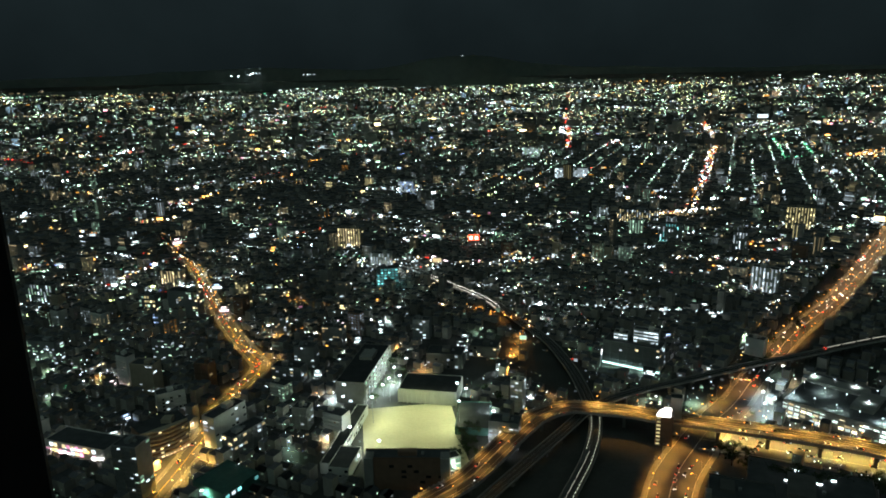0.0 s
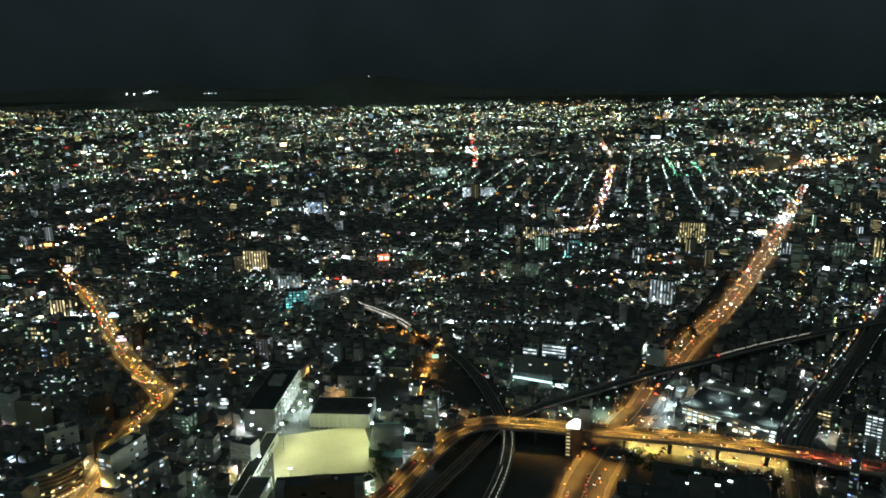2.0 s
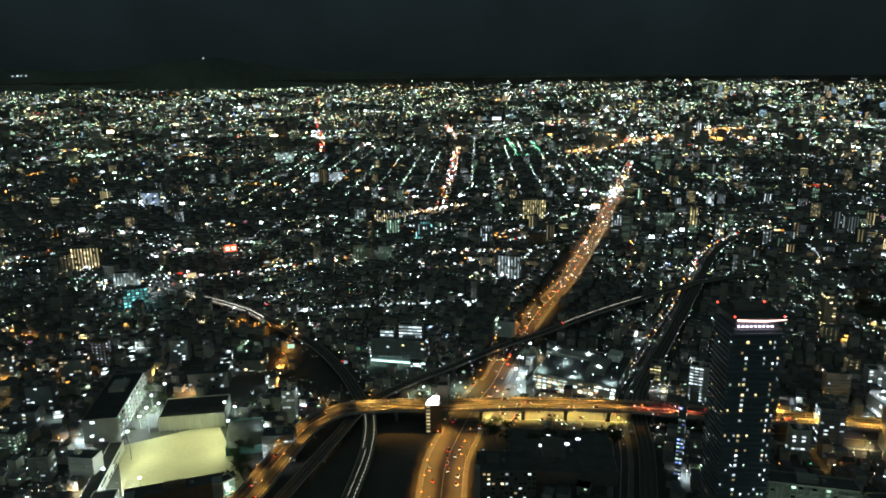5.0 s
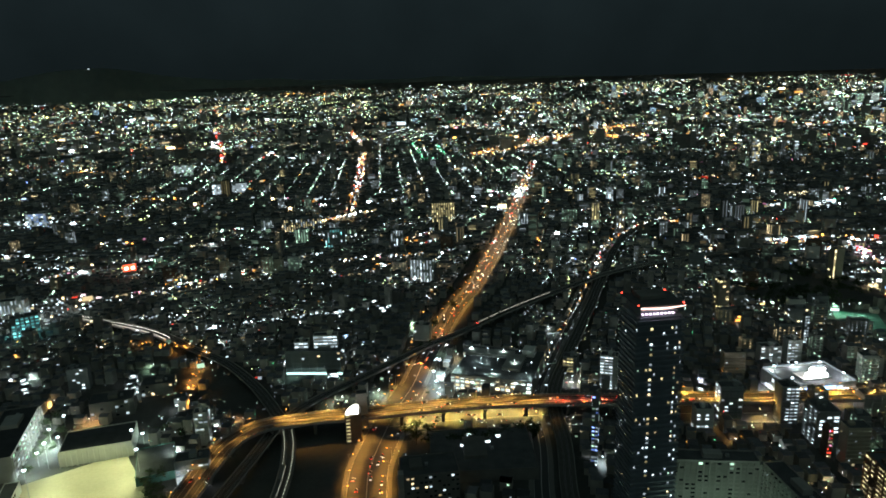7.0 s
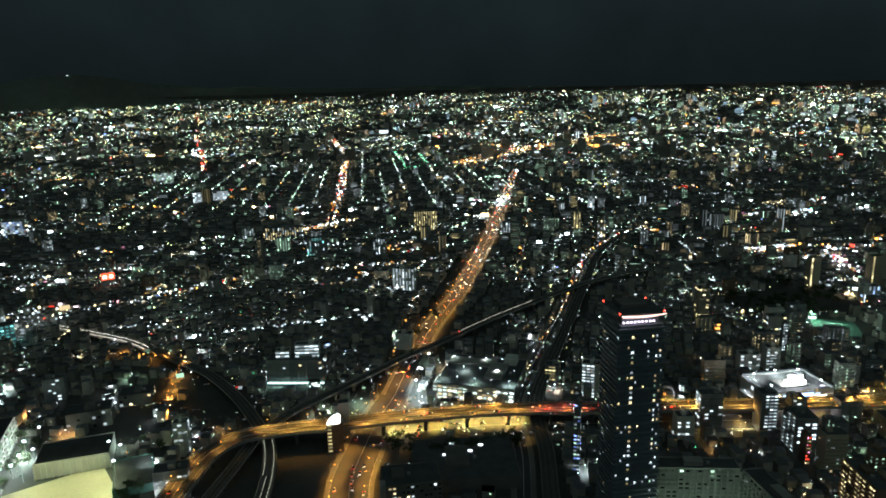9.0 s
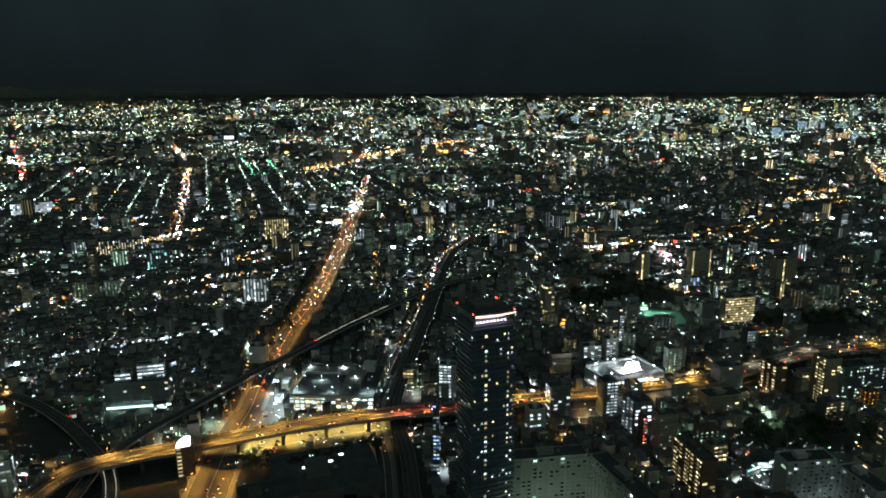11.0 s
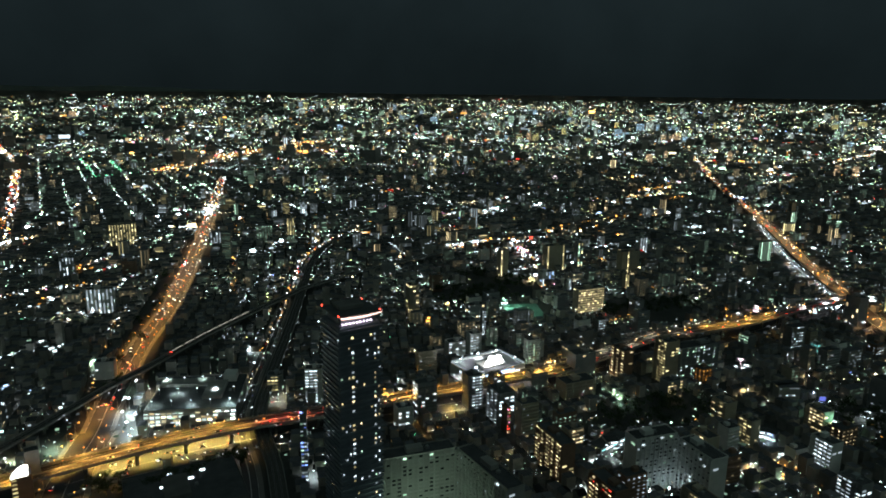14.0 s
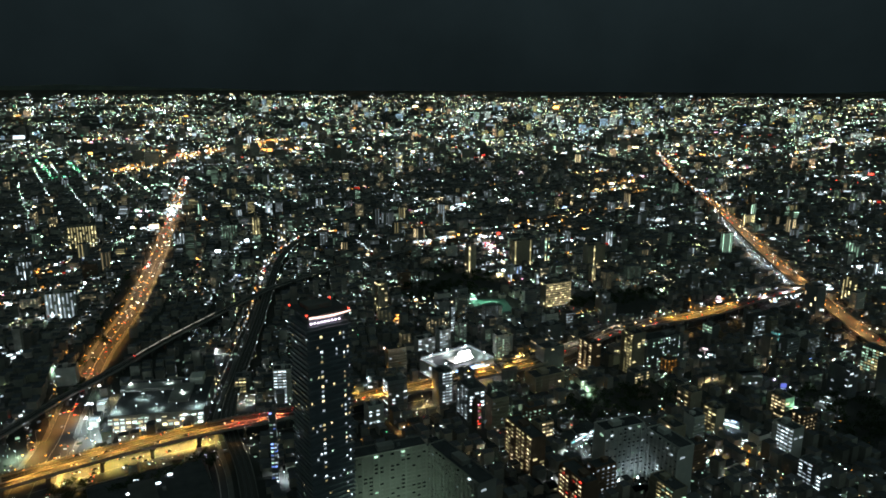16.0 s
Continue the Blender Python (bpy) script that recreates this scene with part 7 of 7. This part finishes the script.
along_road("road_lights", smooth([(625, 873), (720, 1001), (815, 1120), (1035, 1393)]), 11, 5, ORANGE, 0.0012, 500, 2600, 6, "orange lamps of a side street east of the avenue")
along_road("road_lights", smooth([(275, 622), (357, 741), (452, 861), (551, 978)]), 10, 4, (0.2, 0, 0.3, 0.5), 0.0011, 500, 2600, 6, "orange lamps of a side street west of the avenue")
along_road("road_lights", smooth([(-371, 626), (-362, 640), (-355, 653)]), 3.2, 1.5, (0.7, 0.1, 0.2), 0.0014, 400, 1400, 6, "row of pale lamps in front of a low building")


along_road("road_lights", smooth([(1086, 654), (1021, 598), (977, 535)]), 2.6, 9, (0.6, 0.02, 0.16, 0.06, 0.04, 0, 0, 0.12), 0.0019, 400, 2600, 13, "bright white and pink shops of a town street")
along_road("road_lights", smooth([(959, 708), (1021, 676)]), 3.5, 5, ORANGE, 0.0016, 400, 2600, 11, "orange lamps beside a far station")


def lane_lights(line, lanes, gap, near, far, z, share):
    """Lamps of cars queuing in lanes, pairs drawn out by distance: red ahead, white oncoming."""
    out = collections.defaultdict(list)
    for lane in lanes:
        for q, t in along(line, gap, float(rng.uniform(0, gap))):
            if near < math.hypot(q.x, q.y) < far and rng.random() < share:
                p = q + Vector((t.y, -t.x, 0)) * (lane + float(rng.normal(0, 0.4))) + t * float(rng.uniform(-gap, gap) * 0.4)
                k = rng.choice(["red", "sodium"], p=[0.7, 0.3]) if lane > 0 else rng.choice(["cool", "warm", "sodium"], p=[0.4, 0.35, 0.25])
                out[k].append((p.x, p.y, z, 1.5, 0.5, 0.5, math.atan2(t.y, t.x) + math.pi / 2))
    for k, q in out.items():
        q = np.array(q)
        tagged(cloud_mesh("car_lamps", q[:, :3], q[:, 3:6], [DOT[k]], turn=q[:, 6]), "lamps of the cars along the road", "lamps", kind="stuff")


lane_lights([q for q in AVENUE if q.y > 560], (-8, -5, -2, 2, 5, 8), 22, 600, 1100, 1.0, 0.4)
lane_lights(EXPRESSWAY, (-7, -3, 3, 7), 15, 560, 1300, EXP_Z + 0.8, 0.5)
lane_lights(LEFT_ROAD, (-4, -1.5, 1.5, 4), 13, 560, 1200, 0.9, 0.6)
hill = np.array([(-16.9, 0.03), (-16.4, 0.02), (-15.7, 0.10), (-15.3, 0.2), (-15.05, 0.22), (-14.8, 0.2), (-15.5, 0.12), (-11.4, 0.02), (-11.1, 0.04), (-10.9, 0.04), (-10.6, 0.03), (1.3, 1.22)])
ha = np.radians(hill[:, 0])
hm = bmesh.new()
for (a, e), r in zip(hill, ha):
    z = EYE + 4790 * math.tan(radians(e))
    bmesh.ops.create_cube(hm, size=1, matrix=Matrix.Translation((4790 * math.sin(r), 4790 * math.cos(r), z)) @ Matrix.Rotation(-r, 4, "Z") @ Matrix.Diagonal((9, 4, 6, 1)))
tagged(new("hill_lights", mesh_of("hill_lights", hm, DOT["cool"])), "few white lights high on the far hills", "lamps", kind="stuff")

# ---- street lamps that light the roads ----
def street_lamp(height, arm, head):
    t = thing("street_lamp", Matrix.Identity(4), "tall steel street lamp with a glowing orange head", "street lamp", "lamps along the roads")
    bm = bmesh.new()
    tube(bm, 0, 0, 0, height, 0.12, 0.07)
    part("pole", bm, STEEL, t)
    part("arm", boxed(0, arm, -0.06, 0.06, height - 0.15, height), STEEL, t)
    part("lamp_head", boxed(arm - 0.7, arm + 0.3, -0.25, 0.25, height - 0.3, height, bevel=0.06), BRIGHT[head], t)
    return t


FAR_LAMPS = []


def row_of_lamps(line, off, gap, base, height, head, colour, watts, reach=1300, first=10, every=1, cone=150, side=0):
    proto = None
    for k, (q, t) in enumerate(along(line, gap, first)):
        if math.hypot(q.x, q.y) > reach or math.hypot(q.x, q.y) < 330:
            continue
        spot = np.array([(q.x, q.y)])
        if base < 5 and (near_line(spot, RAIL_B, 14)[0] or near_line(spot, RAIL_C, 14)[0] or (line[0] not in UNDER and near_line(spot, EXPRESSWAY, 15)[0])):
            continue
        s = Vector((t.y, -t.x, 0)) * off * (side or (1 if k % 2 else -1))
        at = Matrix.Translation((q.x + s.x, q.y + s.y, base)) @ Matrix.Rotation(math.atan2(-s.y, -s.x), 4, "Z")
        if math.hypot(q.x, q.y) > 720:
            FAR_LAMPS.append((head, height, at))
        elif proto is None:
            proto = street_lamp(height, 3.6, head)
            proto.matrix_world = at
        else:
            copy_thing(proto, at)
        if k % every == 0:
            inw = s * max(0.3, 1 - 4.0 / abs(off))
            lamp_light(q.x + inw.x, q.y + inw.y, base + height - 0.6, colour, watts, cone)


GOLD = (1.0, 0.52, 0.10)
row_of_lamps([q for q in EXPRESSWAY if q.x < 100], 9.6, 17, EXP_Z, 8, "sodium", (1.0, 0.50, 0.10), 6500, 1000, cone=132)
row_of_lamps([q for q in EXPRESSWAY if 100 < q.x < 322], 9.6, 16, EXP_Z, 9, "sodium", GOLD, 23000, 1000, cone=142)
row_of_lamps([q for q in EXPRESSWAY if 410 < q.x < 650], 9.6, 22, EXP_Z, 9, "sodium", GOLD, 33000, 1000, cone=148)
row_of_lamps([q for q in EXPRESSWAY if 800 < q.x < 920], 9.6, 18, EXP_Z, 9, "sodium", GOLD, 24000, 1300, cone=152)
row_of_lamps([q for q in EXPRESSWAY if 650 < q.x < 800], 9.6, 40, EXP_Z, 9, "warm", (1.0, 0.85, 0.6), 9000, 1300, cone=152)
row_of_lamps([q for q in AVENUE if q.y < 560], 15.5, 10, 0.2, 12, "sodium", (1.0, 0.50, 0.10), 25000, 1000, cone=108)
row_of_lamps([q for q in AVENUE if q.y > 560], 11.0, 14, 0.2, 12, "sodium", (1.0, 0.47, 0.13), 17000, 1000, cone=126)
row_of_lamps(AVENUE, 11.0, 27, 0.2, 13, "sodium", (1.0, 0.56, 0.22), 34000, 2000, first=640, cone=136)
row_of_lamps(LEFT_ROAD, 7.9, 20, 0.2, 10, "sodium", (1.0, 0.58, 0.11), 19000, 1150, cone=124)
row_of_lamps(HIGHWAY, 10.6, 34, 12, 11, "sodium", (1.0, 0.54, 0.2), 40000, 1900, cone=140)
row_of_lamps([q for q in UNDER if 200 < q.x < 335], 9, 11, 0.2, 8, "warm", (1.0, 0.70, 0.16), 27000, 620, cone=150, side=-1)
row_of_lamps([q for q in UNDER if q.x > 400], 11, 26, 0.2, 8, "warm", (1.0, 0.62, 0.14), 12000, 720, cone=120)
row_of_lamps(smooth([(90, 745), (70, 690), (60, 651), (46, 576)]), 4, 30, 0.1, 8, "sodium", C_SODIUM, 22000, 800)
row_of_lamps(smooth([(590, 330), (628, 318), (660, 300)]), 6, 18, 0.1, 9, "sodium", (1.0, 0.62, 0.16), 26000, 800)
row_of_lamps([q for q in WHITE_STREET if q.x > 1090], 4.5, 30, 0.2, 10, "cool", (0.78, 0.96, 1.0), 22000, 1600, cone=140, side=-1)
row_of_lamps([q for q in WHITE_STREET if q.x < 1060], 4.5, 26, 0.2, 9, "sodium", (1.0, 0.5, 0.2), 9000, 1600, cone=130, side=-1)


def join_far_lamps():
    """The lamps too far off to tell apart, joined by the colour of their heads."""
    for head in sorted({q[0] for q in FAR_LAMPS}):
        poles, heads = bmesh.new(), bmesh.new()
        for kind, height, at in FAR_LAMPS:
            if kind == head:
                bmesh.ops.create_cone(poles, cap_ends=False, segments=4, radius1=0.12, radius2=0.08, depth=height, matrix=at @ Matrix.Translation((0, 0, height / 2)))
                bmesh.ops.create_cube(poles, size=1, matrix=at @ Matrix.Translation((1.8, 0, height - 0.08)) @ Matrix.Diagonal((3.6, 0.12, 0.15, 1)))
                bmesh.ops.create_cube(heads, size=1, matrix=at @ Matrix.Translation((3.4, 0, height - 0.15)) @ Matrix.Diagonal((1.0, 0.5, 0.3, 1)))
        far = tagged(new("far_street_lamps", mesh_of("far_street_lamps", poles, STEEL)), "steel street lamps farther along the roads", "street lamps", kind="stuff")
        part("lamp_heads", heads, BRIGHT[head], far)["kind"] = "stuff"


join_far_lamps()

# spots without fixtures, added for the glow of the arcade's shop fronts
for x, y in ((-320, 503), (-300, 493), (-282, 483)):
    lamp_light(x, y, 8, (1.0, 0.86, 0.88), 16000, 168)
# red spots without fixtures, added to tint the deck like brake lights
for q in (328, 338, 348, 358, 368, 378, 390, 402):
    p = min(EXPRESSWAY, key=lambda v: abs(v.x - q))
    lamp_light(p.x, p.y, EXP_Z + 4.0, (1.0, 0.2, 0.08), 8000, 150)
# more added spots without fixtures, brightening the highway junction
for x, y in ((970, 140), (1010, 120), (1040, 112)):
    lamp_light(x, y, 16, (1.0, 0.85, 0.85), 90000, 168)


def back_street_lamps(n):
    """Small white lamps along the back streets, each lighting the house fronts round it."""
    t = thing("street_lamp", Matrix.Identity(4), "small white street lamp in a back street", "street lamp", "back street lamps")
    bm = bmesh.new()
    tube(bm, 0, 0, 0, 6.5, 0.09, 0.06)
    part("pole", bm, STEEL, t)
    part("lamp_head", boxed(-0.45, 0.45, -0.25, 0.25, 6.4, 6.75, bevel=0.05), BRIGHT["cool"], t)
    el = rng.uniform(15, 32, n * 2)
    az = np.radians(rng.uniform(-36, 90, n * 2))
    d = EYE / np.tan(np.radians(el))
    spots = np.column_stack([d * np.sin(az), d * np.cos(az)])
    spots = spots[clear_of(spots, -2)][:n]
    spots = spots[np.argsort(np.hypot(*spots.T))]
    rest_poles, rest_heads = bmesh.new(), bmesh.new()
    for k, (x, y) in enumerate(spots):
        if k == 0:
            t.matrix_world = Matrix.Translation((x, y, 0))
        elif k < 20:
            copy_thing(t, Matrix.Translation((x, y, 0)))
        else:
            tube(rest_poles, x, y, 0, 6.5, 0.09, 0.06, 5)
            box(rest_heads, x - 0.45, x + 0.45, y - 0.25, y + 0.25, 6.4, 6.75)
        lamp_light(x, y, 6.2, (C_COOL, C_GREENISH, C_COOL, C_WARM, C_GREENISH, (1.0, 0.55, 0.2))[k % 6], float(np.exp(rng.uniform(np.log(6500), np.log(46000)))), 170, 0.3)
    rest = tagged(new("back_street_lamps", mesh_of("back_street_lamps", rest_poles, STEEL)), "small street lamps along farther back streets", "street lamps", kind="stuff")
    part("lamp_heads", rest_heads, BRIGHT["cool"], rest)["kind"] = "stuff"


back_street_lamps(240)
SODIUM_LAMP = None
for x, y in ((-202, 758), (-189, 732), (-197, 719), (-200, 842), (-140, 729), (-131, 721), (-133, 878), (-170, 822), (-123, 569), (-151, 659), (52, 782), (34, 799), (70, 766), (62, 651)):
    at = Matrix.Translation((x, y, 0)) @ Matrix.Rotation(x * 0.7, 4, "Z")
    if SODIUM_LAMP is None:
        SODIUM_LAMP = street_lamp(8.0, 1.6, "sodium")
        SODIUM_LAMP.matrix_world = at
    else:
        copy_thing(SODIUM_LAMP, at)
    lamp_light(x, y, 8.6, (1.0, 0.42, 0.07), 15000, 170, 0.3)
# lamps round the junction and along the far cross street
JUNCTION = [(-223, 461), (-229, 449), (-202, 449), (-193, 466), (-221, 436), (-199, 488), (-196, 502)]
for x, y, watts in [(*q, 30000) for q in JUNCTION] + [(q.x, q.y, 60000) for q, _ in along(FAR_CROSS, 32, 8)]:
    copy_thing(SODIUM_LAMP, Matrix.Translation((x, y, 0)) @ Matrix.Rotation(math.atan2(460 - y, -212 - x), 4, "Z"))
    lamp_light(x, y, 9.0, (1.0, 0.60, 0.17), watts, 168, 0.3)


# ---- cars ----
def car(paint):
    t = thing("car", Matrix.Identity(4), "small car on the road with its lamps on", "car", "cars on the roads")
    bm = bmesh.new()
    box(bm, -2.2, 2.2, -0.85, 0.85, 0.3, 0.95, 0.15)
    part("body", bm, paint, t)
    bm = bmesh.new()
    r = bmesh.ops.create_cube(bm, size=1, matrix=Matrix.Translation((-0.2, 0, 1.2)) @ Matrix.Diagonal((2.4, 1.5, 0.6, 1)))
    for v in r["verts"]:
        if v.co.z > 1.2:
            v.co.x = -0.2 + (v.co.x + 0.2) * 0.7
            v.co.y *= 0.85
    part("cabin", bm, GLASS_DARK, t)
    wheel = bmesh.new()
    bmesh.ops.create_cone(wheel, cap_ends=True, segments=10, radius1=0.32, radius2=0.32, depth=0.22, matrix=Matrix.Rotation(math.pi / 2, 4, "X"))
    wheel = mesh_of("wheel", wheel, DARK_STEEL)
    for x in (-1.4, 1.4):
        for y in (-0.78, 0.78):
            part("wheel", wheel, None, t, at=Matrix.Translation((x, y, 0.32)))
    for y in (-0.6, 0.6):
        part("headlight", boxed(2.15, 2.3, y - 0.25, y + 0.25, 0.55, 0.85, bevel=0.04), BRIGHT["cool"], t, "lit headlight")
        part("tail_light", boxed(-2.3, -2.15, y - 0.25, y + 0.25, 0.6, 0.9, bevel=0.04), BRIGHT["red"], t, "lit red tail light")
    return t


def traffic(line, lanes, z, gap, lo, hi, seed):
    rnd = random.Random(seed)
    for lane in lanes:
        for q, h in along(line, gap, rnd.uniform(0, gap)):
            if not lo < math.hypot(q.x, q.y) < hi or rnd.random() < 0.5:
                continue
            s = Vector((h.y, -h.x, 0)) * lane
            a = math.atan2(h.y, h.x) + (0 if lane < 0 else math.pi)
            at = Matrix.Translation((q.x + s.x + h.x * rnd.uniform(-9, 9), q.y + s.y + h.y * rnd.uniform(-9, 9), z)) @ Matrix.Rotation(a, 4, "Z")
            copy_thing(rnd.choice(CARS), at)


CARS = [car(surface("car_paint_" + n, c, 0.35, 0.1, 1.0, 0.0)) for n, c in (("white", (0.7, 0.7, 0.7)), ("silver", (0.35, 0.36, 0.38)), ("dark", (0.03, 0.03, 0.04)))]
for k, c in enumerate(CARS):
    c.matrix_world = Matrix.Translation((158 + k * 4.2, 436 + k * 9, 0.09)) @ Matrix.Rotation(radians(55), 4, "Z")
traffic([q for q in AVENUE if q.y < 560], (-11.5, -7.5, -3, 3, 7.5, 11.5), 0.09, 36, 420, 800, 1)
traffic([q for q in AVENUE if q.y > 570], (-7, -3, 3, 7), 0.13, 40, 420, 800, 6)
traffic(EXPRESSWAY, (-7, -3, 3, 7), EXP_Z + 0.1, 70, 400, 600, 2)
traffic([q for q in UNDER if 225 < q.x < 330], (-12, -9, -4, 4, 9), 0.12, 13, 400, 620, 8)
traffic(LEFT_ROAD, (-4, 4), 0.09, 34, 420, 760, 3)


# ---- trees ----
def tree(seed, h):
    rnd = random.Random(seed)
    t = thing("tree", Matrix.Identity(4), "dark leafy street tree beside the road", "tree", "trees beside the road")
    bm = bmesh.new()
    tube(bm, 0, 0, 0, h * 0.5, 0.28, 0.14)
    for k in range(5):
        a = k * 1.3 + rnd.random()
        d = Vector((math.cos(a), math.sin(a), 1.2)).normalized()
        m = Matrix.Translation(Vector((0, 0, h * 0.4)) + d * h * 0.16) @ d.to_track_quat("Z", "Y").to_matrix().to_4x4()
        bmesh.ops.create_cone(bm, cap_ends=True, segments=6, radius1=0.12, radius2=0.04, depth=h * 0.34, matrix=m)
    part("trunk", bm, BARK, t)
    v, f = [], []
    clumps = [Vector((rnd.gauss(0, 0.23), rnd.gauss(0, 0.23), rnd.uniform(0.48, 0.95))) * h for _ in range(16)]
    for _ in range(620):
        c = rnd.choice(clumps) + Vector((rnd.gauss(0, 1), rnd.gauss(0, 1), rnd.gauss(0, 0.8))) * h * 0.075
        x, y = Vector((rnd.gauss(0, 1), rnd.gauss(0, 1), rnd.gauss(0, 1))).normalized(), Vector((rnd.gauss(0, 1), rnd.gauss(0, 1), rnd.gauss(0, 1))).normalized()
        k = len(v)
        s = rnd.uniform(0.25, 0.5)
        v += [c - x * s, c + y * s, c + x * s, c - y * s]
        f.append((k, k + 1, k + 2, k + 3))
    me = bpy.data.meshes.new("crown")
    me.from_pydata(v, [], f)
    me.materials.append(LEAF)
    part("crown", me, None, t, "dark green leafy crown")
    return t


def wood(x, y, r, seed):
    """A small wood: many crowns over the ground, with gaps and an uneven top."""
    rg = np.random.default_rng(seed)
    n = int(r * r * 0.028)
    a, q = rg.uniform(0, 2 * math.pi, n), r * np.sqrt(rg.random(n))
    crown = np.column_stack([x + q * np.cos(a), y + q * np.sin(a), rg.uniform(5.5, 10, n)])
    m = n * 110
    c = np.repeat(crown, 110, 0) + rg.normal(0, 1, (m, 3)) * (1.9, 1.9, 1.5)
    e, f = rg.normal(0, 1, (m, 3)), rg.normal(0, 1, (m, 3))
    e, f = (v / np.linalg.norm(v, axis=1)[:, None] * rg.uniform(0.4, 0.8, (m, 1)) for v in (e, f))
    v = np.stack([c - e, c + f, c + e, c - f], 1).reshape(-1, 3)
    me = bpy.data.meshes.new("wood")
    me.from_pydata(v.tolist(), [], np.arange(m * 4).reshape(-1, 4).tolist())
    me.materials.append(LEAF)
    tagged(new("wood", me), "dark wooded patch of leafy trees among the houses", "trees", kind="stuff")


for k, (x, y, r) in enumerate(WOODS):
    wood(x, y, r, 60 + k)
# tree patches added as filler for the dark belt beside the avenue
for k, u in enumerate((0.0, 0.14, 0.3, 0.46, 0.62, 0.8, 1.0)):
    wood(304 + 254 * u, 633 + 319 * u, 13, 80 + k)

TREES = [tree(s, h) for s, h in ((1, 11), (2, 9), (3, 8))]
rnd = random.Random(4)
for k, c in enumerate(TREES):
    c.matrix_world = Matrix.Translation((206 + k * 9, 455 - k * 6, 0))
for k, (x, y) in enumerate(((214, 471), (208, 464), (221, 466), (203, 470), (7, 501), (11, 474), (1, 466), (15, 488), (11, 513), (18, 506), (18, 468), (-57, 620), (-60, 640), (-54, 596), (-62, 606), (-52, 652), (-66, 588), (-70, 566), (-48, 618), (-8, 462), (2, 470), (8, 480), (10, 492), (36, 520), (40, 560), (30, 580), (643, 58), (639, 64), (645, 66), (637, 56))):
    copy_thing(TREES[k % 3], Matrix.Translation((x, y, 0)) @ Matrix.Rotation(k, 4, "Z"))
for k in range(34):
    u = rnd.random()
    copy_thing(rnd.choice(TREES), Matrix.Translation((222 + u * 82 + rnd.uniform(-3, 3), 441 - u * 22 + rnd.uniform(-9, 5), 0)) @ Matrix.Rotation(rnd.uniform(0, 6), 4, "Z"))
